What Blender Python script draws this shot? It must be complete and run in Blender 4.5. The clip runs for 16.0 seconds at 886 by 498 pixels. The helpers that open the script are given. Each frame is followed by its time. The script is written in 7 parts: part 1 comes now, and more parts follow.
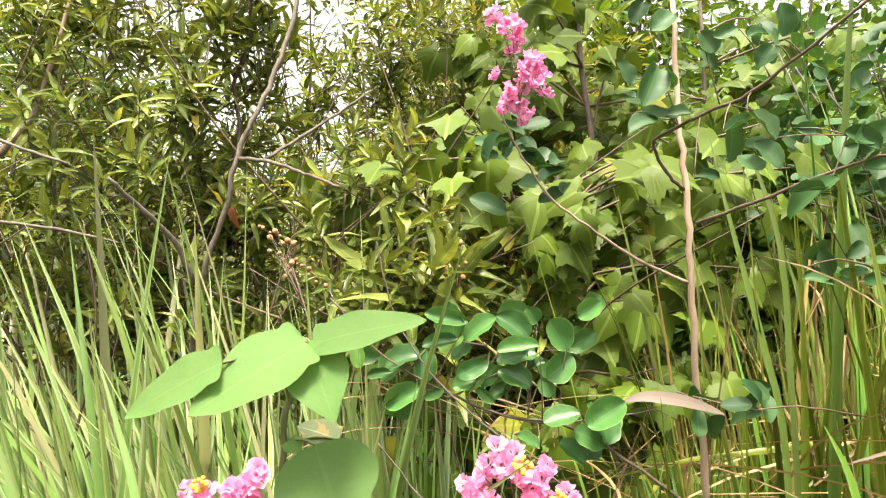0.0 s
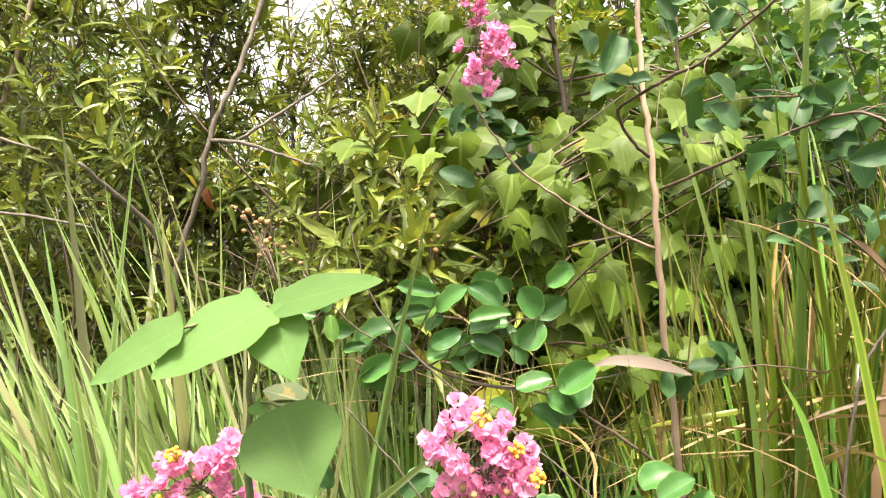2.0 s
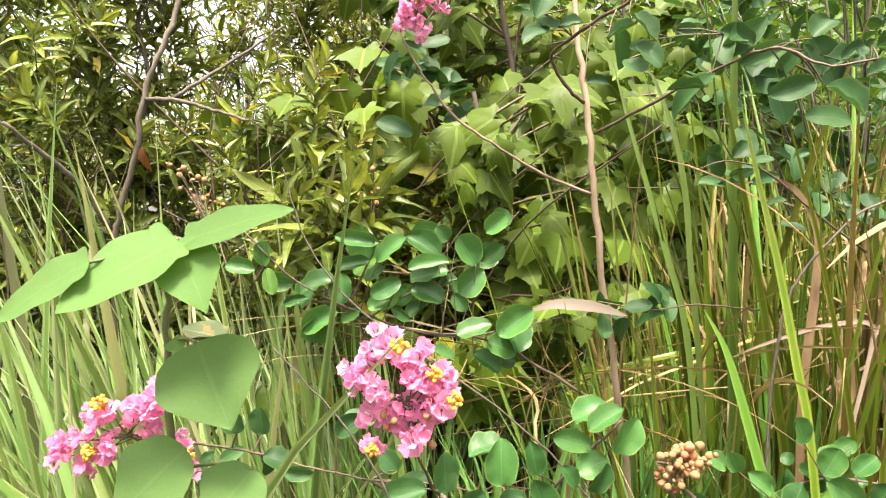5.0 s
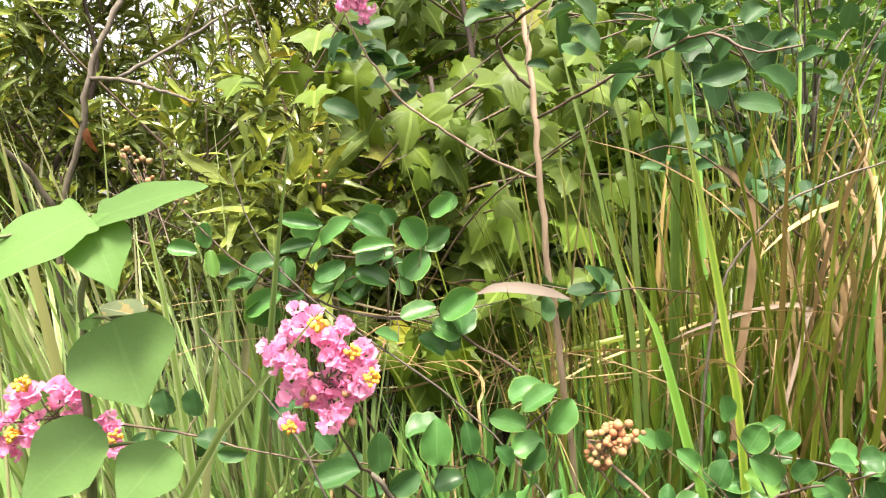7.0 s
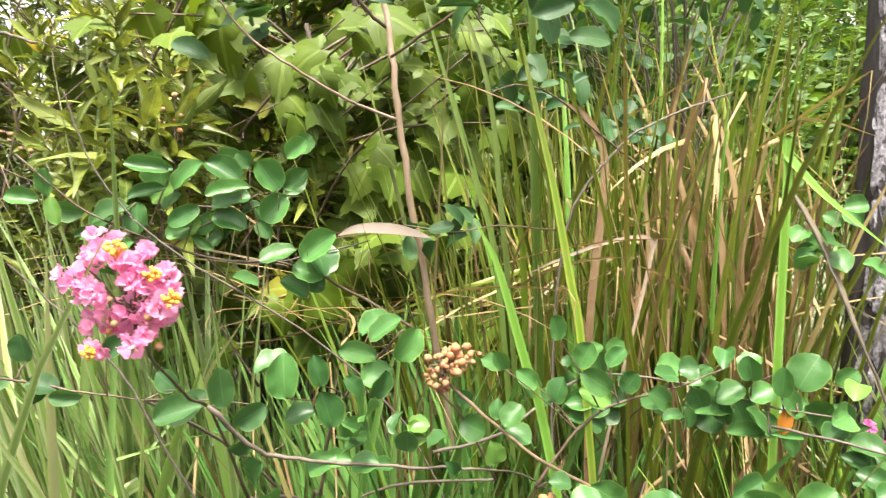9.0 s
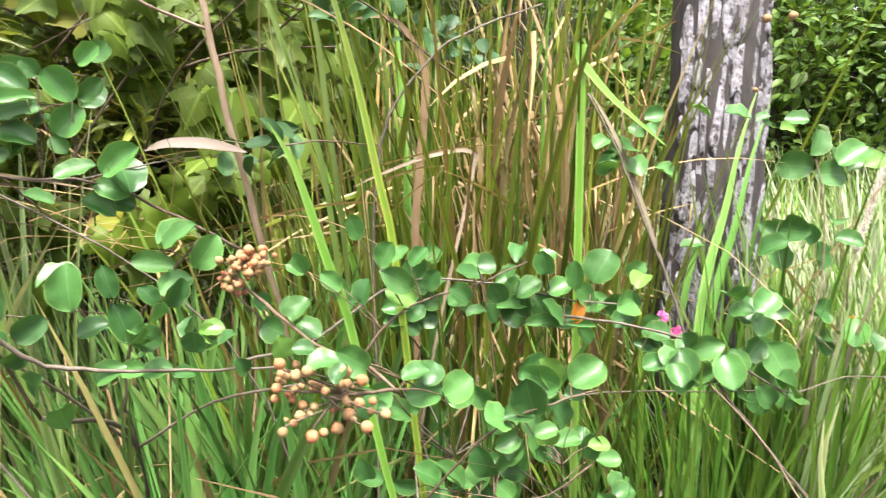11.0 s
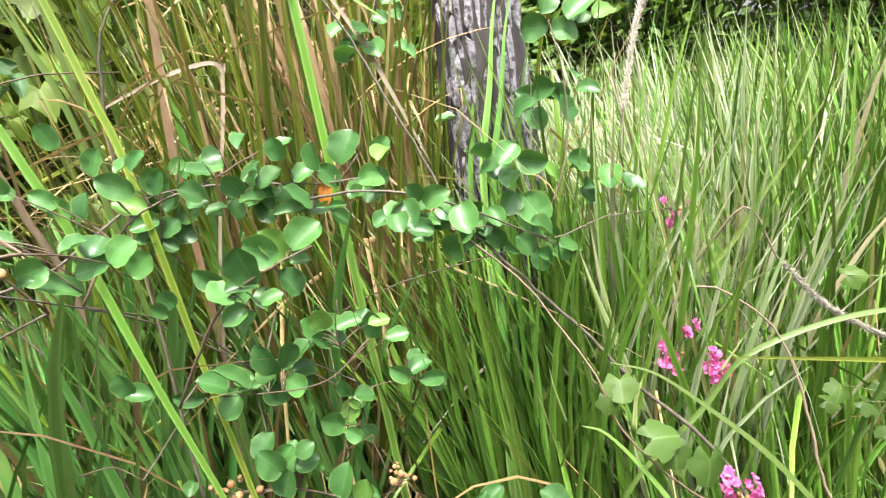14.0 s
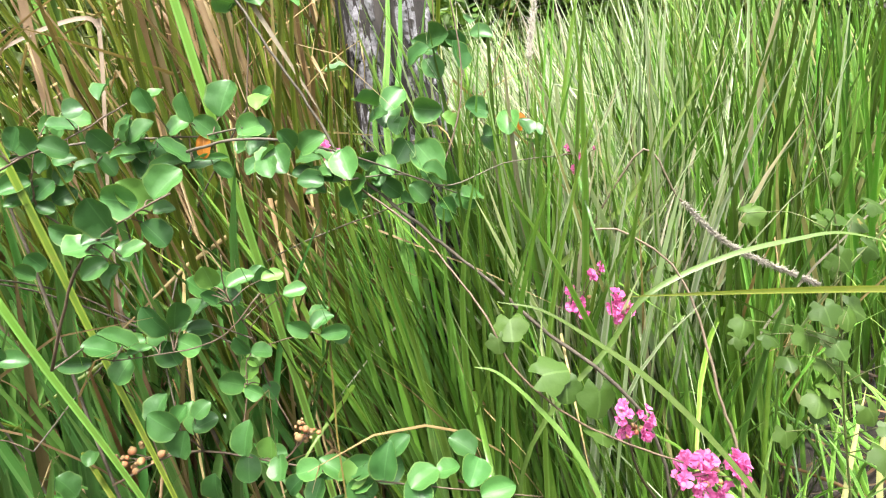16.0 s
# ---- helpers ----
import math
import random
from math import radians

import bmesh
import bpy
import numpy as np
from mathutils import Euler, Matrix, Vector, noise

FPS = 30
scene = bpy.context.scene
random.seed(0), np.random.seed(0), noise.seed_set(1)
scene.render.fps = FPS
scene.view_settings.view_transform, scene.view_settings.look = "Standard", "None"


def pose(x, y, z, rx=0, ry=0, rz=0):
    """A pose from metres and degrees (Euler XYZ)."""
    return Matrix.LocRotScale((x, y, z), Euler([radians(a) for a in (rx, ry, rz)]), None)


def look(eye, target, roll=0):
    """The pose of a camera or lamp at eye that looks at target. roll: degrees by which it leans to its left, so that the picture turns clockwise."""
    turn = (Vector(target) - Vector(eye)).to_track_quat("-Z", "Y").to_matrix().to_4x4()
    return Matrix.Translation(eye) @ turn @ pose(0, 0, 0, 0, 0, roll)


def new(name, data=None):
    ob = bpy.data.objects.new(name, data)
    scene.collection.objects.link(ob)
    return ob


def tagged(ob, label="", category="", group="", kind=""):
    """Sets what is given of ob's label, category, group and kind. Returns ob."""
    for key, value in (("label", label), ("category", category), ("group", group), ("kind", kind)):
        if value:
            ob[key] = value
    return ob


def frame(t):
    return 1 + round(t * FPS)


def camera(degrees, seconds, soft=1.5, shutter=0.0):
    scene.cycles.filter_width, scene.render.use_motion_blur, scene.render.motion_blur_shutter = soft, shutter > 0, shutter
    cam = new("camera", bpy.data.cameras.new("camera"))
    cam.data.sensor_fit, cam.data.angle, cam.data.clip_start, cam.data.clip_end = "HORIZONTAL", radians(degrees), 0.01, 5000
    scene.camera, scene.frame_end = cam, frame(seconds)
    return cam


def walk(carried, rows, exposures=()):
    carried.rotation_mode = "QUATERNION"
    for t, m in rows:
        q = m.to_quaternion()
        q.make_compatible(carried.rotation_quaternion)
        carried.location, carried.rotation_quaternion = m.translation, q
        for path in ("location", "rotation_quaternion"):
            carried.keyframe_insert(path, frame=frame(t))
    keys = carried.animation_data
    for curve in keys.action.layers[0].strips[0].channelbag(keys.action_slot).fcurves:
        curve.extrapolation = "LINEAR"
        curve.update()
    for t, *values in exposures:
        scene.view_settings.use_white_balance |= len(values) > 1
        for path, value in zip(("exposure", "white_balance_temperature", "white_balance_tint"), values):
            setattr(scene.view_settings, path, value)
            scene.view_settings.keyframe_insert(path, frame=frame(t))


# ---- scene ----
cam = camera(70.0, 16.0, soft=1.1, shutter=0.4)
PATH = [
    (0, (0.0, 0.0, 1.25), (-0.175, 1.989, 1.373), 2.6),
    (0.5, (0.004, -0.001, 1.248), (-0.165, 1.989, 1.358), 2.6),
    (1, (0.009, -0.002, 1.244), (-0.152, 1.988, 1.35), 1.9),
    (1.5, (0.015, -0.005, 1.241), (-0.137, 1.987, 1.34), 1.1),
    (2, (0.022, -0.007, 1.235), (-0.114, 1.987, 1.312), 0.9),
    (2.5, (0.029, -0.009, 1.229), (-0.09, 1.986, 1.288), 0.4),
    (3, (0.036, -0.009, 1.222), (-0.065, 1.988, 1.261), 0.4),
    (3.5, (0.043, -0.009, 1.216), (-0.037, 1.989, 1.229), 0.1),
    (4, (0.05, -0.006, 1.208), (-0.021, 1.993, 1.221), -0.7),
    (6.3, (0.074, -0.005, 1.204), (0.089, 1.995, 1.169), -0.1),
    (6.5, (0.081, -0.006, 1.201), (0.096, 1.994, 1.167), -0.3),
    (7, (0.092, -0.007, 1.199), (0.141, 1.992, 1.155), -0.4),
    (7.5, (0.106, -0.009, 1.195), (0.196, 1.988, 1.141), -0.7),
    (8, (0.123, -0.013, 1.19), (0.27, 1.98, 1.11), -0.6),
    (8.2, (0.132, -0.016, 1.187), (0.303, 1.974, 1.089), -0.6),
    (10.3, (0.235, -0.036, 1.128), (0.681, 1.899, 0.889), -3.2),
    (10.5, (0.243, -0.041, 1.125), (0.715, 1.885, 0.866), -2.9),
    (11, (0.269, -0.053, 1.109), (0.83, 1.843, 0.806), -2.6),
    (11.5, (0.297, -0.066, 1.093), (0.926, 1.803, 0.761), -3.4),
    (12, (0.324, -0.081, 1.071), (1.01, 1.765, 0.718), -5.0),
    (12.5, (0.352, -0.096, 1.049), (1.075, 1.733, 0.685), -7.1),
    (13, (0.378, -0.112, 1.027), (1.114, 1.711, 0.658), -9.7),
    (13.5, (0.401, -0.122, 1.008), (1.155, 1.69, 0.623), -11.2),
    (14, (0.424, -0.137, 0.992), (1.208, 1.652, 0.565), -12.1),
    (14.5, (0.443, -0.146, 0.979), (1.256, 1.625, 0.527), -12.6),
    (15, (0.459, -0.157, 0.964), (1.301, 1.595, 0.492), -13.1),
    (15.5, (0.474, -0.164, 0.953), (1.333, 1.572, 0.455), -13.4),
    (16, (0.49, -0.173, 0.94), (1.348, 1.558, 0.419), -14.2),
]
walk(cam, [(t, look(eye, target, roll)) for t, eye, target, roll in PATH], [(0.0, 2.0, 7250, 15), (8.0, 2.0, 7000, 15), (10.5, 2.13, 6650, 16), (13.5, 2.13, 6550, 15), (16.0, 2.1, 6500, 12)])

# ---- light ----
world = bpy.data.worlds.new("sky")
scene.world = world
world.use_nodes = True
wn, wl = world.node_tree.nodes, world.node_tree.links
wn.clear()
sky = wn.new("ShaderNodeTexSky")
sky.sky_type, sky.sun_disc = "NISHITA", False
sky.sun_elevation, sky.sun_rotation = radians(70), radians(188)
sky.air_density, sky.dust_density, sky.ozone_density = 1.0, 6.0, 1.0
pale = wn.new("ShaderNodeHueSaturation")
pale.inputs["Saturation"].default_value = 0.22
back = wn.new("ShaderNodeBackground")
back.inputs["Strength"].default_value = 0.15
wo = wn.new("ShaderNodeOutputWorld")
wl.new(sky.outputs[0], pale.inputs["Color"])
wl.new(pale.outputs[0], back.inputs["Color"])
wl.new(back.outputs[0], wo.inputs["Surface"])
sun = new("sun", bpy.data.lights.new("sun", "SUN"))
sun.data.energy, sun.data.angle, sun.data.color = 2.9, radians(14), (1.0, 0.96, 0.9)
# high sun, a little behind the walker
sun.matrix_world = look((-0.3, -2.1, 6.0), (0, 0, 0))


# ---- materials ----
def nodes_of(name):
    m = bpy.data.materials.new(name)
    m.use_nodes = True
    m.node_tree.nodes.clear()
    return m, m.node_tree.nodes, m.node_tree.links


def math_node(N, L, op, a, b=None, clamp=False):
    n = N.new("ShaderNodeMath")
    n.operation, n.use_clamp = op, clamp
    for k, v in enumerate((a, b)):
        if v is None:
            continue
        if isinstance(v, (int, float)):
            n.inputs[k].default_value = v
        else:
            L.new(v, n.inputs[k])
    return n.outputs[0]


def mix_node(N, L, fac, a, b, kind="MIX"):
    n = N.new("ShaderNodeMix")
    n.data_type, n.blend_type = "RGBA", kind
    for s, v in ((n.inputs[0], fac), (n.inputs[6], a), (n.inputs[7], b)):
        if isinstance(v, (int, float)):
            s.default_value = v
        elif isinstance(v, tuple):
            s.default_value = (*v, 1)
        else:
            L.new(v, s)
    return n.outputs[2]


def chance(N, L):
    """A random number for each piece, whether it is an object or an island of a larger mesh."""
    a, b = N.new("ShaderNodeObjectInfo").outputs["Random"], N.new("ShaderNodeNewGeometry").outputs["Random Per Island"]
    return math_node(N, L, "FRACT", math_node(N, L, "ADD", a, b))


def leaf_material(name, dark, light, odd=None, odd_share=0.0, sheer=0.3, rough=0.4, rib=0.25, veins=10.0, spread=0.35, spots=0.0, rim=None, tint=(1.35, 1.2, 0.65), gloss=0.27):
    """A leaf: two greens that change from leaf to leaf and in patches, a pale midrib, side veins in relief, light that comes through."""
    m, N, L = nodes_of(name)
    uv = N.new("ShaderNodeSeparateXYZ")
    L.new(N.new("ShaderNodeTexCoord").outputs["UV"], uv.inputs[0])
    u, v = uv.outputs[0], uv.outputs[1]
    off = math_node(N, L, "ABSOLUTE", math_node(N, L, "SUBTRACT", u, 0.5))
    pick = chance(N, L)
    geo = N.new("ShaderNodeNewGeometry")
    patch = N.new("ShaderNodeTexNoise")
    patch.inputs["Scale"].default_value, patch.inputs["Detail"].default_value = 55, 4
    L.new(geo.outputs["Position"], patch.inputs["Vector"])
    fine = N.new("ShaderNodeTexNoise")
    fine.inputs["Scale"].default_value, fine.inputs["Detail"].default_value = 420, 3
    L.new(geo.outputs["Position"], fine.inputs["Vector"])
    blend = math_node(N, L, "ADD", math_node(N, L, "MULTIPLY", pick, 0.65), math_node(N, L, "MULTIPLY", patch.outputs["Fac"], 0.45), True)
    colour = mix_node(N, L, blend, dark, light)
    colour = mix_node(N, L, math_node(N, L, "MULTIPLY", fine.outputs["Fac"], 0.3), colour, tuple(0.6 * c for c in dark))
    if odd:
        second = math_node(N, L, "FRACT", math_node(N, L, "MULTIPLY", pick, 37.17))
        colour = mix_node(N, L, math_node(N, L, "LESS_THAN", second, odd_share), colour, odd)
    if rim:
        colour = mix_node(N, L, math_node(N, L, "MULTIPLY", math_node(N, L, "GREATER_THAN", off, 0.46), 0.4), colour, rim)
    if spots:
        dot = math_node(N, L, "GREATER_THAN", patch.outputs["Fac"], 1 - spots)
        colour = mix_node(N, L, math_node(N, L, "MULTIPLY", dot, 0.6), colour, (0.28, 0.2, 0.07))
    ribbed = math_node(N, L, "MULTIPLY", math_node(N, L, "LESS_THAN", off, 0.022), rib)
    colour = mix_node(N, L, ribbed, colour, tuple(min(1, 2.2 * c + 0.08) for c in light))
    hsv = N.new("ShaderNodeHueSaturation")
    L.new(colour, hsv.inputs["Color"])
    third = math_node(N, L, "FRACT", math_node(N, L, "MULTIPLY", pick, 91.3))
    L.new(math_node(N, L, "ADD", math_node(N, L, "MULTIPLY", third, spread), 1 - spread / 2), hsv.inputs["Value"])
    wave = math_node(N, L, "SINE", math_node(N, L, "MULTIPLY", math_node(N, L, "SUBTRACT", v, math_node(N, L, "MULTIPLY", off, 0.7)), veins * 6.283))
    height = math_node(N, L, "ADD", math_node(N, L, "MULTIPLY", wave, 0.022), math_node(N, L, "ADD", math_node(N, L, "MULTIPLY", fine.outputs["Fac"], 0.12), math_node(N, L, "MULTIPLY", patch.outputs["Fac"], 1.6)))
    bump = N.new("ShaderNodeBump")
    bump.inputs["Strength"].default_value, bump.inputs["Distance"].default_value = 0.5, 0.0014
    L.new(height, bump.inputs["Height"])
    face = N.new("ShaderNodeBsdfPrincipled")
    L.new(math_node(N, L, "ADD", math_node(N, L, "MULTIPLY", patch.outputs["Fac"], 0.35), rough - 0.13), face.inputs["Roughness"])
    face.inputs["Specular IOR Level"].default_value = gloss
    L.new(hsv.outputs[0], face.inputs["Base Color"])
    L.new(bump.outputs[0], face.inputs["Normal"])
    glow = N.new("ShaderNodeBsdfTranslucent")
    L.new(mix_node(N, L, 1.0, hsv.outputs[0], tint, "MULTIPLY"), glow.inputs["Color"])
    both = N.new("ShaderNodeMixShader")
    both.inputs[0].default_value = sheer
    L.new(face.outputs[0], both.inputs[1])
    L.new(glow.outputs[0], both.inputs[2])
    end = N.new("ShaderNodeOutputMaterial")
    L.new(both.outputs[0], end.inputs["Surface"])
    return m


def blade_material(name, root, mid, tip, dry=None, dry_share=0.0, sheer=0.3, rough=0.42, edge=None, spread=0.6, foot=3.2, age=0.5):
    """A grass blade: root, middle and tip colours, fine lengthwise veins, some blades dry."""
    m, N, L = nodes_of(name)
    uv = N.new("ShaderNodeSeparateXYZ")
    L.new(N.new("ShaderNodeTexCoord").outputs["UV"], uv.inputs[0])
    u, v = uv.outputs[0], uv.outputs[1]
    pick = chance(N, L)
    geo = N.new("ShaderNodeNewGeometry")
    patch = N.new("ShaderNodeTexNoise")
    patch.inputs["Scale"].default_value, patch.inputs["Detail"].default_value = 16, 5
    L.new(geo.outputs["Position"], patch.inputs["Vector"])
    low = math_node(N, L, "SUBTRACT", 1.0, math_node(N, L, "MULTIPLY", v, foot), True)
    high = math_node(N, L, "MULTIPLY", math_node(N, L, "SUBTRACT", math_node(N, L, "ADD", v, math_node(N, L, "MULTIPLY", patch.outputs["Fac"], 0.3)), 0.85), 3.0, True)
    colour = mix_node(N, L, low, mid, root)
    colour = mix_node(N, L, math_node(N, L, "MULTIPLY", high, math_node(N, L, "FRACT", math_node(N, L, "MULTIPLY", pick, 13.7))), colour, tip)
    if edge:
        off = math_node(N, L, "ABSOLUTE", math_node(N, L, "SUBTRACT", u, 0.5))
        colour = mix_node(N, L, math_node(N, L, "MULTIPLY", math_node(N, L, "GREATER_THAN", off, 0.27), math_node(N, L, "GREATER_THAN", math_node(N, L, "FRACT", math_node(N, L, "MULTIPLY", pick, 5.3)), 0.4)), colour, edge)
    if dry:
        second = math_node(N, L, "FRACT", math_node(N, L, "MULTIPLY", pick, 37.17))
        worn = math_node(N, L, "GREATER_THAN", math_node(N, L, "ADD", math_node(N, L, "MULTIPLY", patch.outputs["Fac"], 0.5), math_node(N, L, "LESS_THAN", second, dry_share)), 0.8)
        colour = mix_node(N, L, worn, colour, dry)
    fleck = N.new("ShaderNodeTexNoise")
    fleck.inputs["Scale"].default_value, fleck.inputs["Detail"].default_value = 48, 4
    L.new(geo.outputs["Position"], fleck.inputs["Vector"])
    aged = N.new("ShaderNodeMapRange")
    aged.inputs["From Min"].default_value, aged.inputs["From Max"].default_value, aged.inputs["To Max"].default_value = 0.52, 0.7, age
    L.new(fleck.outputs["Fac"], aged.inputs["Value"])
    colour = mix_node(N, L, aged.outputs[0], colour, dry or tip)
    stripe = N.new("ShaderNodeTexNoise")
    stripe.noise_dimensions = "1D"
    stripe.inputs["Scale"].default_value, stripe.inputs["Detail"].default_value = 9, 3
    L.new(math_node(N, L, "ADD", u, math_node(N, L, "MULTIPLY", pick, 30)), stripe.inputs["W"])
    colour = mix_node(N, L, math_node(N, L, "MULTIPLY", stripe.outputs["Fac"], 0.36), colour, tuple(0.55 * c for c in mid), "MIX")
    hsv = N.new("ShaderNodeHueSaturation")
    L.new(colour, hsv.inputs["Color"])
    third = math_node(N, L, "FRACT", math_node(N, L, "MULTIPLY", pick, 91.3))
    L.new(math_node(N, L, "ADD", math_node(N, L, "MULTIPLY", third, spread), 1 - spread / 2), hsv.inputs["Value"])
    L.new(math_node(N, L, "ADD", math_node(N, L, "MULTIPLY", pick, 0.035), 0.482), hsv.inputs["Hue"])
    bump = N.new("ShaderNodeBump")
    bump.inputs["Strength"].default_value, bump.inputs["Distance"].default_value = 0.4, 0.0006
    L.new(stripe.outputs["Fac"], bump.inputs["Height"])
    face = N.new("ShaderNodeBsdfPrincipled")
    face.inputs["Roughness"].default_value, face.inputs["Specular IOR Level"].default_value = rough, 0.45
    L.new(hsv.outputs[0], face.inputs["Base Color"])
    L.new(bump.outputs[0], face.inputs["Normal"])
    glow = N.new("ShaderNodeBsdfTranslucent")
    L.new(mix_node(N, L, 1.0, hsv.outputs[0], (1.15, 1.2, 0.75), "MULTIPLY"), glow.inputs["Color"])
    both = N.new("ShaderNodeMixShader")
    both.inputs[0].default_value = sheer
    L.new(face.outputs[0], both.inputs[1])
    L.new(glow.outputs[0], both.inputs[2])
    end = N.new("ShaderNodeOutputMaterial")
    L.new(both.outputs[0], end.inputs["Surface"])
    return m


def rough_material(name, a, b, scale=40.0, stretch=(1, 1, 1), rough=0.8, relief=0.002, patch=None, patch_scale=12.0, patch_at=0.55):
    """Bark, soil and other matt things: two colours in grain, a third in larger patches, relief."""
    m, N, L = nodes_of(name)
    geo = N.new("ShaderNodeNewGeometry")
    place = N.new("ShaderNodeMapping")
    place.inputs["Scale"].default_value = stretch
    L.new(geo.outputs["Position"], place.inputs["Vector"])
    fine = N.new("ShaderNodeTexNoise")
    fine.inputs["Scale"].default_value, fine.inputs["Detail"].default_value, fine.inputs["Roughness"].default_value = scale, 6, 0.65
    L.new(place.outputs[0], fine.inputs["Vector"])
    ramp = N.new("ShaderNodeMapRange")
    ramp.inputs["From Min"].default_value, ramp.inputs["From Max"].default_value = 0.35, 0.65
    L.new(fine.outputs["Fac"], ramp.inputs["Value"])
    colour = mix_node(N, L, ramp.outputs[0], a, b)
    if patch:
        wide = N.new("ShaderNodeTexNoise")
        wide.inputs["Scale"].default_value, wide.inputs["Detail"].default_value = patch_scale, 5
        L.new(place.outputs[0], wide.inputs["Vector"])
        edge = N.new("ShaderNodeMapRange")
        edge.inputs["From Min"].default_value, edge.inputs["From Max"].default_value = patch_at, patch_at + 0.06
        L.new(wide.outputs["Fac"], edge.inputs["Value"])
        colour = mix_node(N, L, edge.outputs[0], colour, patch)
    hsv = N.new("ShaderNodeHueSaturation")
    L.new(colour, hsv.inputs["Color"])
    L.new(math_node(N, L, "ADD", math_node(N, L, "MULTIPLY", chance(N, L), 0.4), 0.8), hsv.inputs["Value"])
    bump = N.new("ShaderNodeBump")
    bump.inputs["Strength"].default_value, bump.inputs["Distance"].default_value = 0.8, relief
    L.new(fine.outputs["Fac"], bump.inputs["Height"])
    face = N.new("ShaderNodeBsdfPrincipled")
    face.inputs["Roughness"].default_value = rough
    L.new(hsv.outputs[0], face.inputs["Base Color"])
    L.new(bump.outputs[0], face.inputs["Normal"])
    end = N.new("ShaderNodeOutputMaterial")
    L.new(face.outputs[0], end.inputs["Surface"])
    return m


CRAPE = leaf_material("crape_leaf", (0.018, 0.0613, 0.0194), (0.0511, 0.127, 0.0358), sheer=0.26, rough=0.48, rib=0.1, rim=(0.103, 0.172, 0.0454), spots=0.2, veins=6, spread=0.5)
CRAPE_ROUND = leaf_material("crape_round_leaf", (0.0239, 0.0872, 0.0219), (0.0717, 0.19, 0.0438), (0.0916, 0.202, 0.037), 0.05, sheer=0.2, rough=0.34, rib=0.1, rim=(0.191, 0.274, 0.0731), spots=0.18, veins=6, spread=0.55, gloss=0.34)
VELVET = leaf_material("velvet_leaf", (0.0835, 0.184, 0.0421), (0.117, 0.224, 0.0614), sheer=0.4, rough=0.65, rib=0.05, veins=5, spread=0.3, spots=0.16)
CREEPER = leaf_material("creeper_leaf", (0.027, 0.0649, 0.00767), (0.0567, 0.108, 0.0142), sheer=0.25, rough=0.5, spots=0.26, rib=0.15, spread=0.5)
WAX = leaf_material("wax_leaf", (0.0463, 0.0836, 0.0186), (0.211, 0.255, 0.0499), (0.354, 0.303, 0.0666), 0.02, sheer=0.3, rough=0.25, spread=1.0)
MAPLE = leaf_material("maple_leaf", (0.0571, 0.108, 0.00909), (0.112, 0.173, 0.0144), (0.217, 0.231, 0.0184), 0.03, sheer=0.35, rough=0.5, spread=0.6, rib=0.25)
SHRUB = leaf_material("shrub_leaf", (0.029, 0.0704, 0.0104), (0.0829, 0.129, 0.0207), (0.149, 0.153, 0.0249), 0.12, sheer=0.35, rough=0.45, spread=0.7)
GOLD = leaf_material("golden_shrub_leaf", (0.0992, 0.147, 0.0176), (0.187, 0.217, 0.0352), (0.27, 0.252, 0.0586), 0.15, sheer=0.38, rough=0.42, spread=0.6)
WOODS = leaf_material("woods_leaf", (0.0316, 0.0805, 0.011), (0.108, 0.192, 0.0276), sheer=0.3, rough=0.45, spread=0.7)
PALE_GRASS = blade_material("pale_grass", (0.134, 0.157, 0.0581), (0.213, 0.355, 0.0904), (0.315, 0.361, 0.174), (0.327, 0.315, 0.174), 0.12, 0.3, rough=0.34, edge=(0.393, 0.486, 0.245), spread=1.0, age=0.15)
TALL_GRASS = blade_material("tall_grass", (0.0768, 0.0531, 0.0152), (0.0942, 0.146, 0.0133), (0.186, 0.193, 0.031), (0.215, 0.149, 0.0482), 0.12, 0.16, edge=(0.165, 0.207, 0.0265), rough=0.32, spread=1.1, age=0.22)
DEAD_GRASS = blade_material("dead_grass", (0.152, 0.0899, 0.0307), (0.272, 0.193, 0.0853), (0.326, 0.248, 0.123), sheer=0.2, rough=0.55, spread=0.8)
DARK_GRASS = blade_material("dark_grass", (0.0694, 0.0971, 0.0271), (0.0902, 0.23, 0.0484), (0.18, 0.305, 0.0785), (0.291, 0.222, 0.0965), 0.05, 0.12, rough=0.26, edge=(0.131, 0.291, 0.0724), spread=1.0, age=0.15)
FINE_GRASS = blade_material("fine_grass", (0.0562, 0.0829, 0.0178), (0.0841, 0.199, 0.0223), (0.213, 0.287, 0.0842), (0.309, 0.281, 0.125), 0.05, 0.18, rough=0.28, edge=(0.157, 0.292, 0.0532), spread=1.2, age=0.15)
BROWN_SHEATH = blade_material("brown_sheath", (0.0581, 0.0314, 0.0114), (0.0969, 0.0532, 0.0181), (0.168, 0.106, 0.0408), sheer=0.12, rough=0.5, spread=1.0, age=0.4)
GREEN_BLADE = blade_material("green_blade", (0.0769, 0.0866, 0.0242), (0.095, 0.209, 0.0242), (0.178, 0.271, 0.043), sheer=0.14, rough=0.3, edge=(0.13, 0.271, 0.0484), spread=1.0, age=0.22)
# paler, whiter meadow blades: sunshine is put into their colours
SUN_PAINTED_GRASS = blade_material("sun_painted_grass", (0.0918, 0.125, 0.0432), (0.315, 0.424, 0.204), (0.542, 0.556, 0.447), (0.511, 0.438, 0.36), 0.14, 0.34, rough=0.28, edge=(0.511, 0.556, 0.414), spread=1.0, age=0.22)
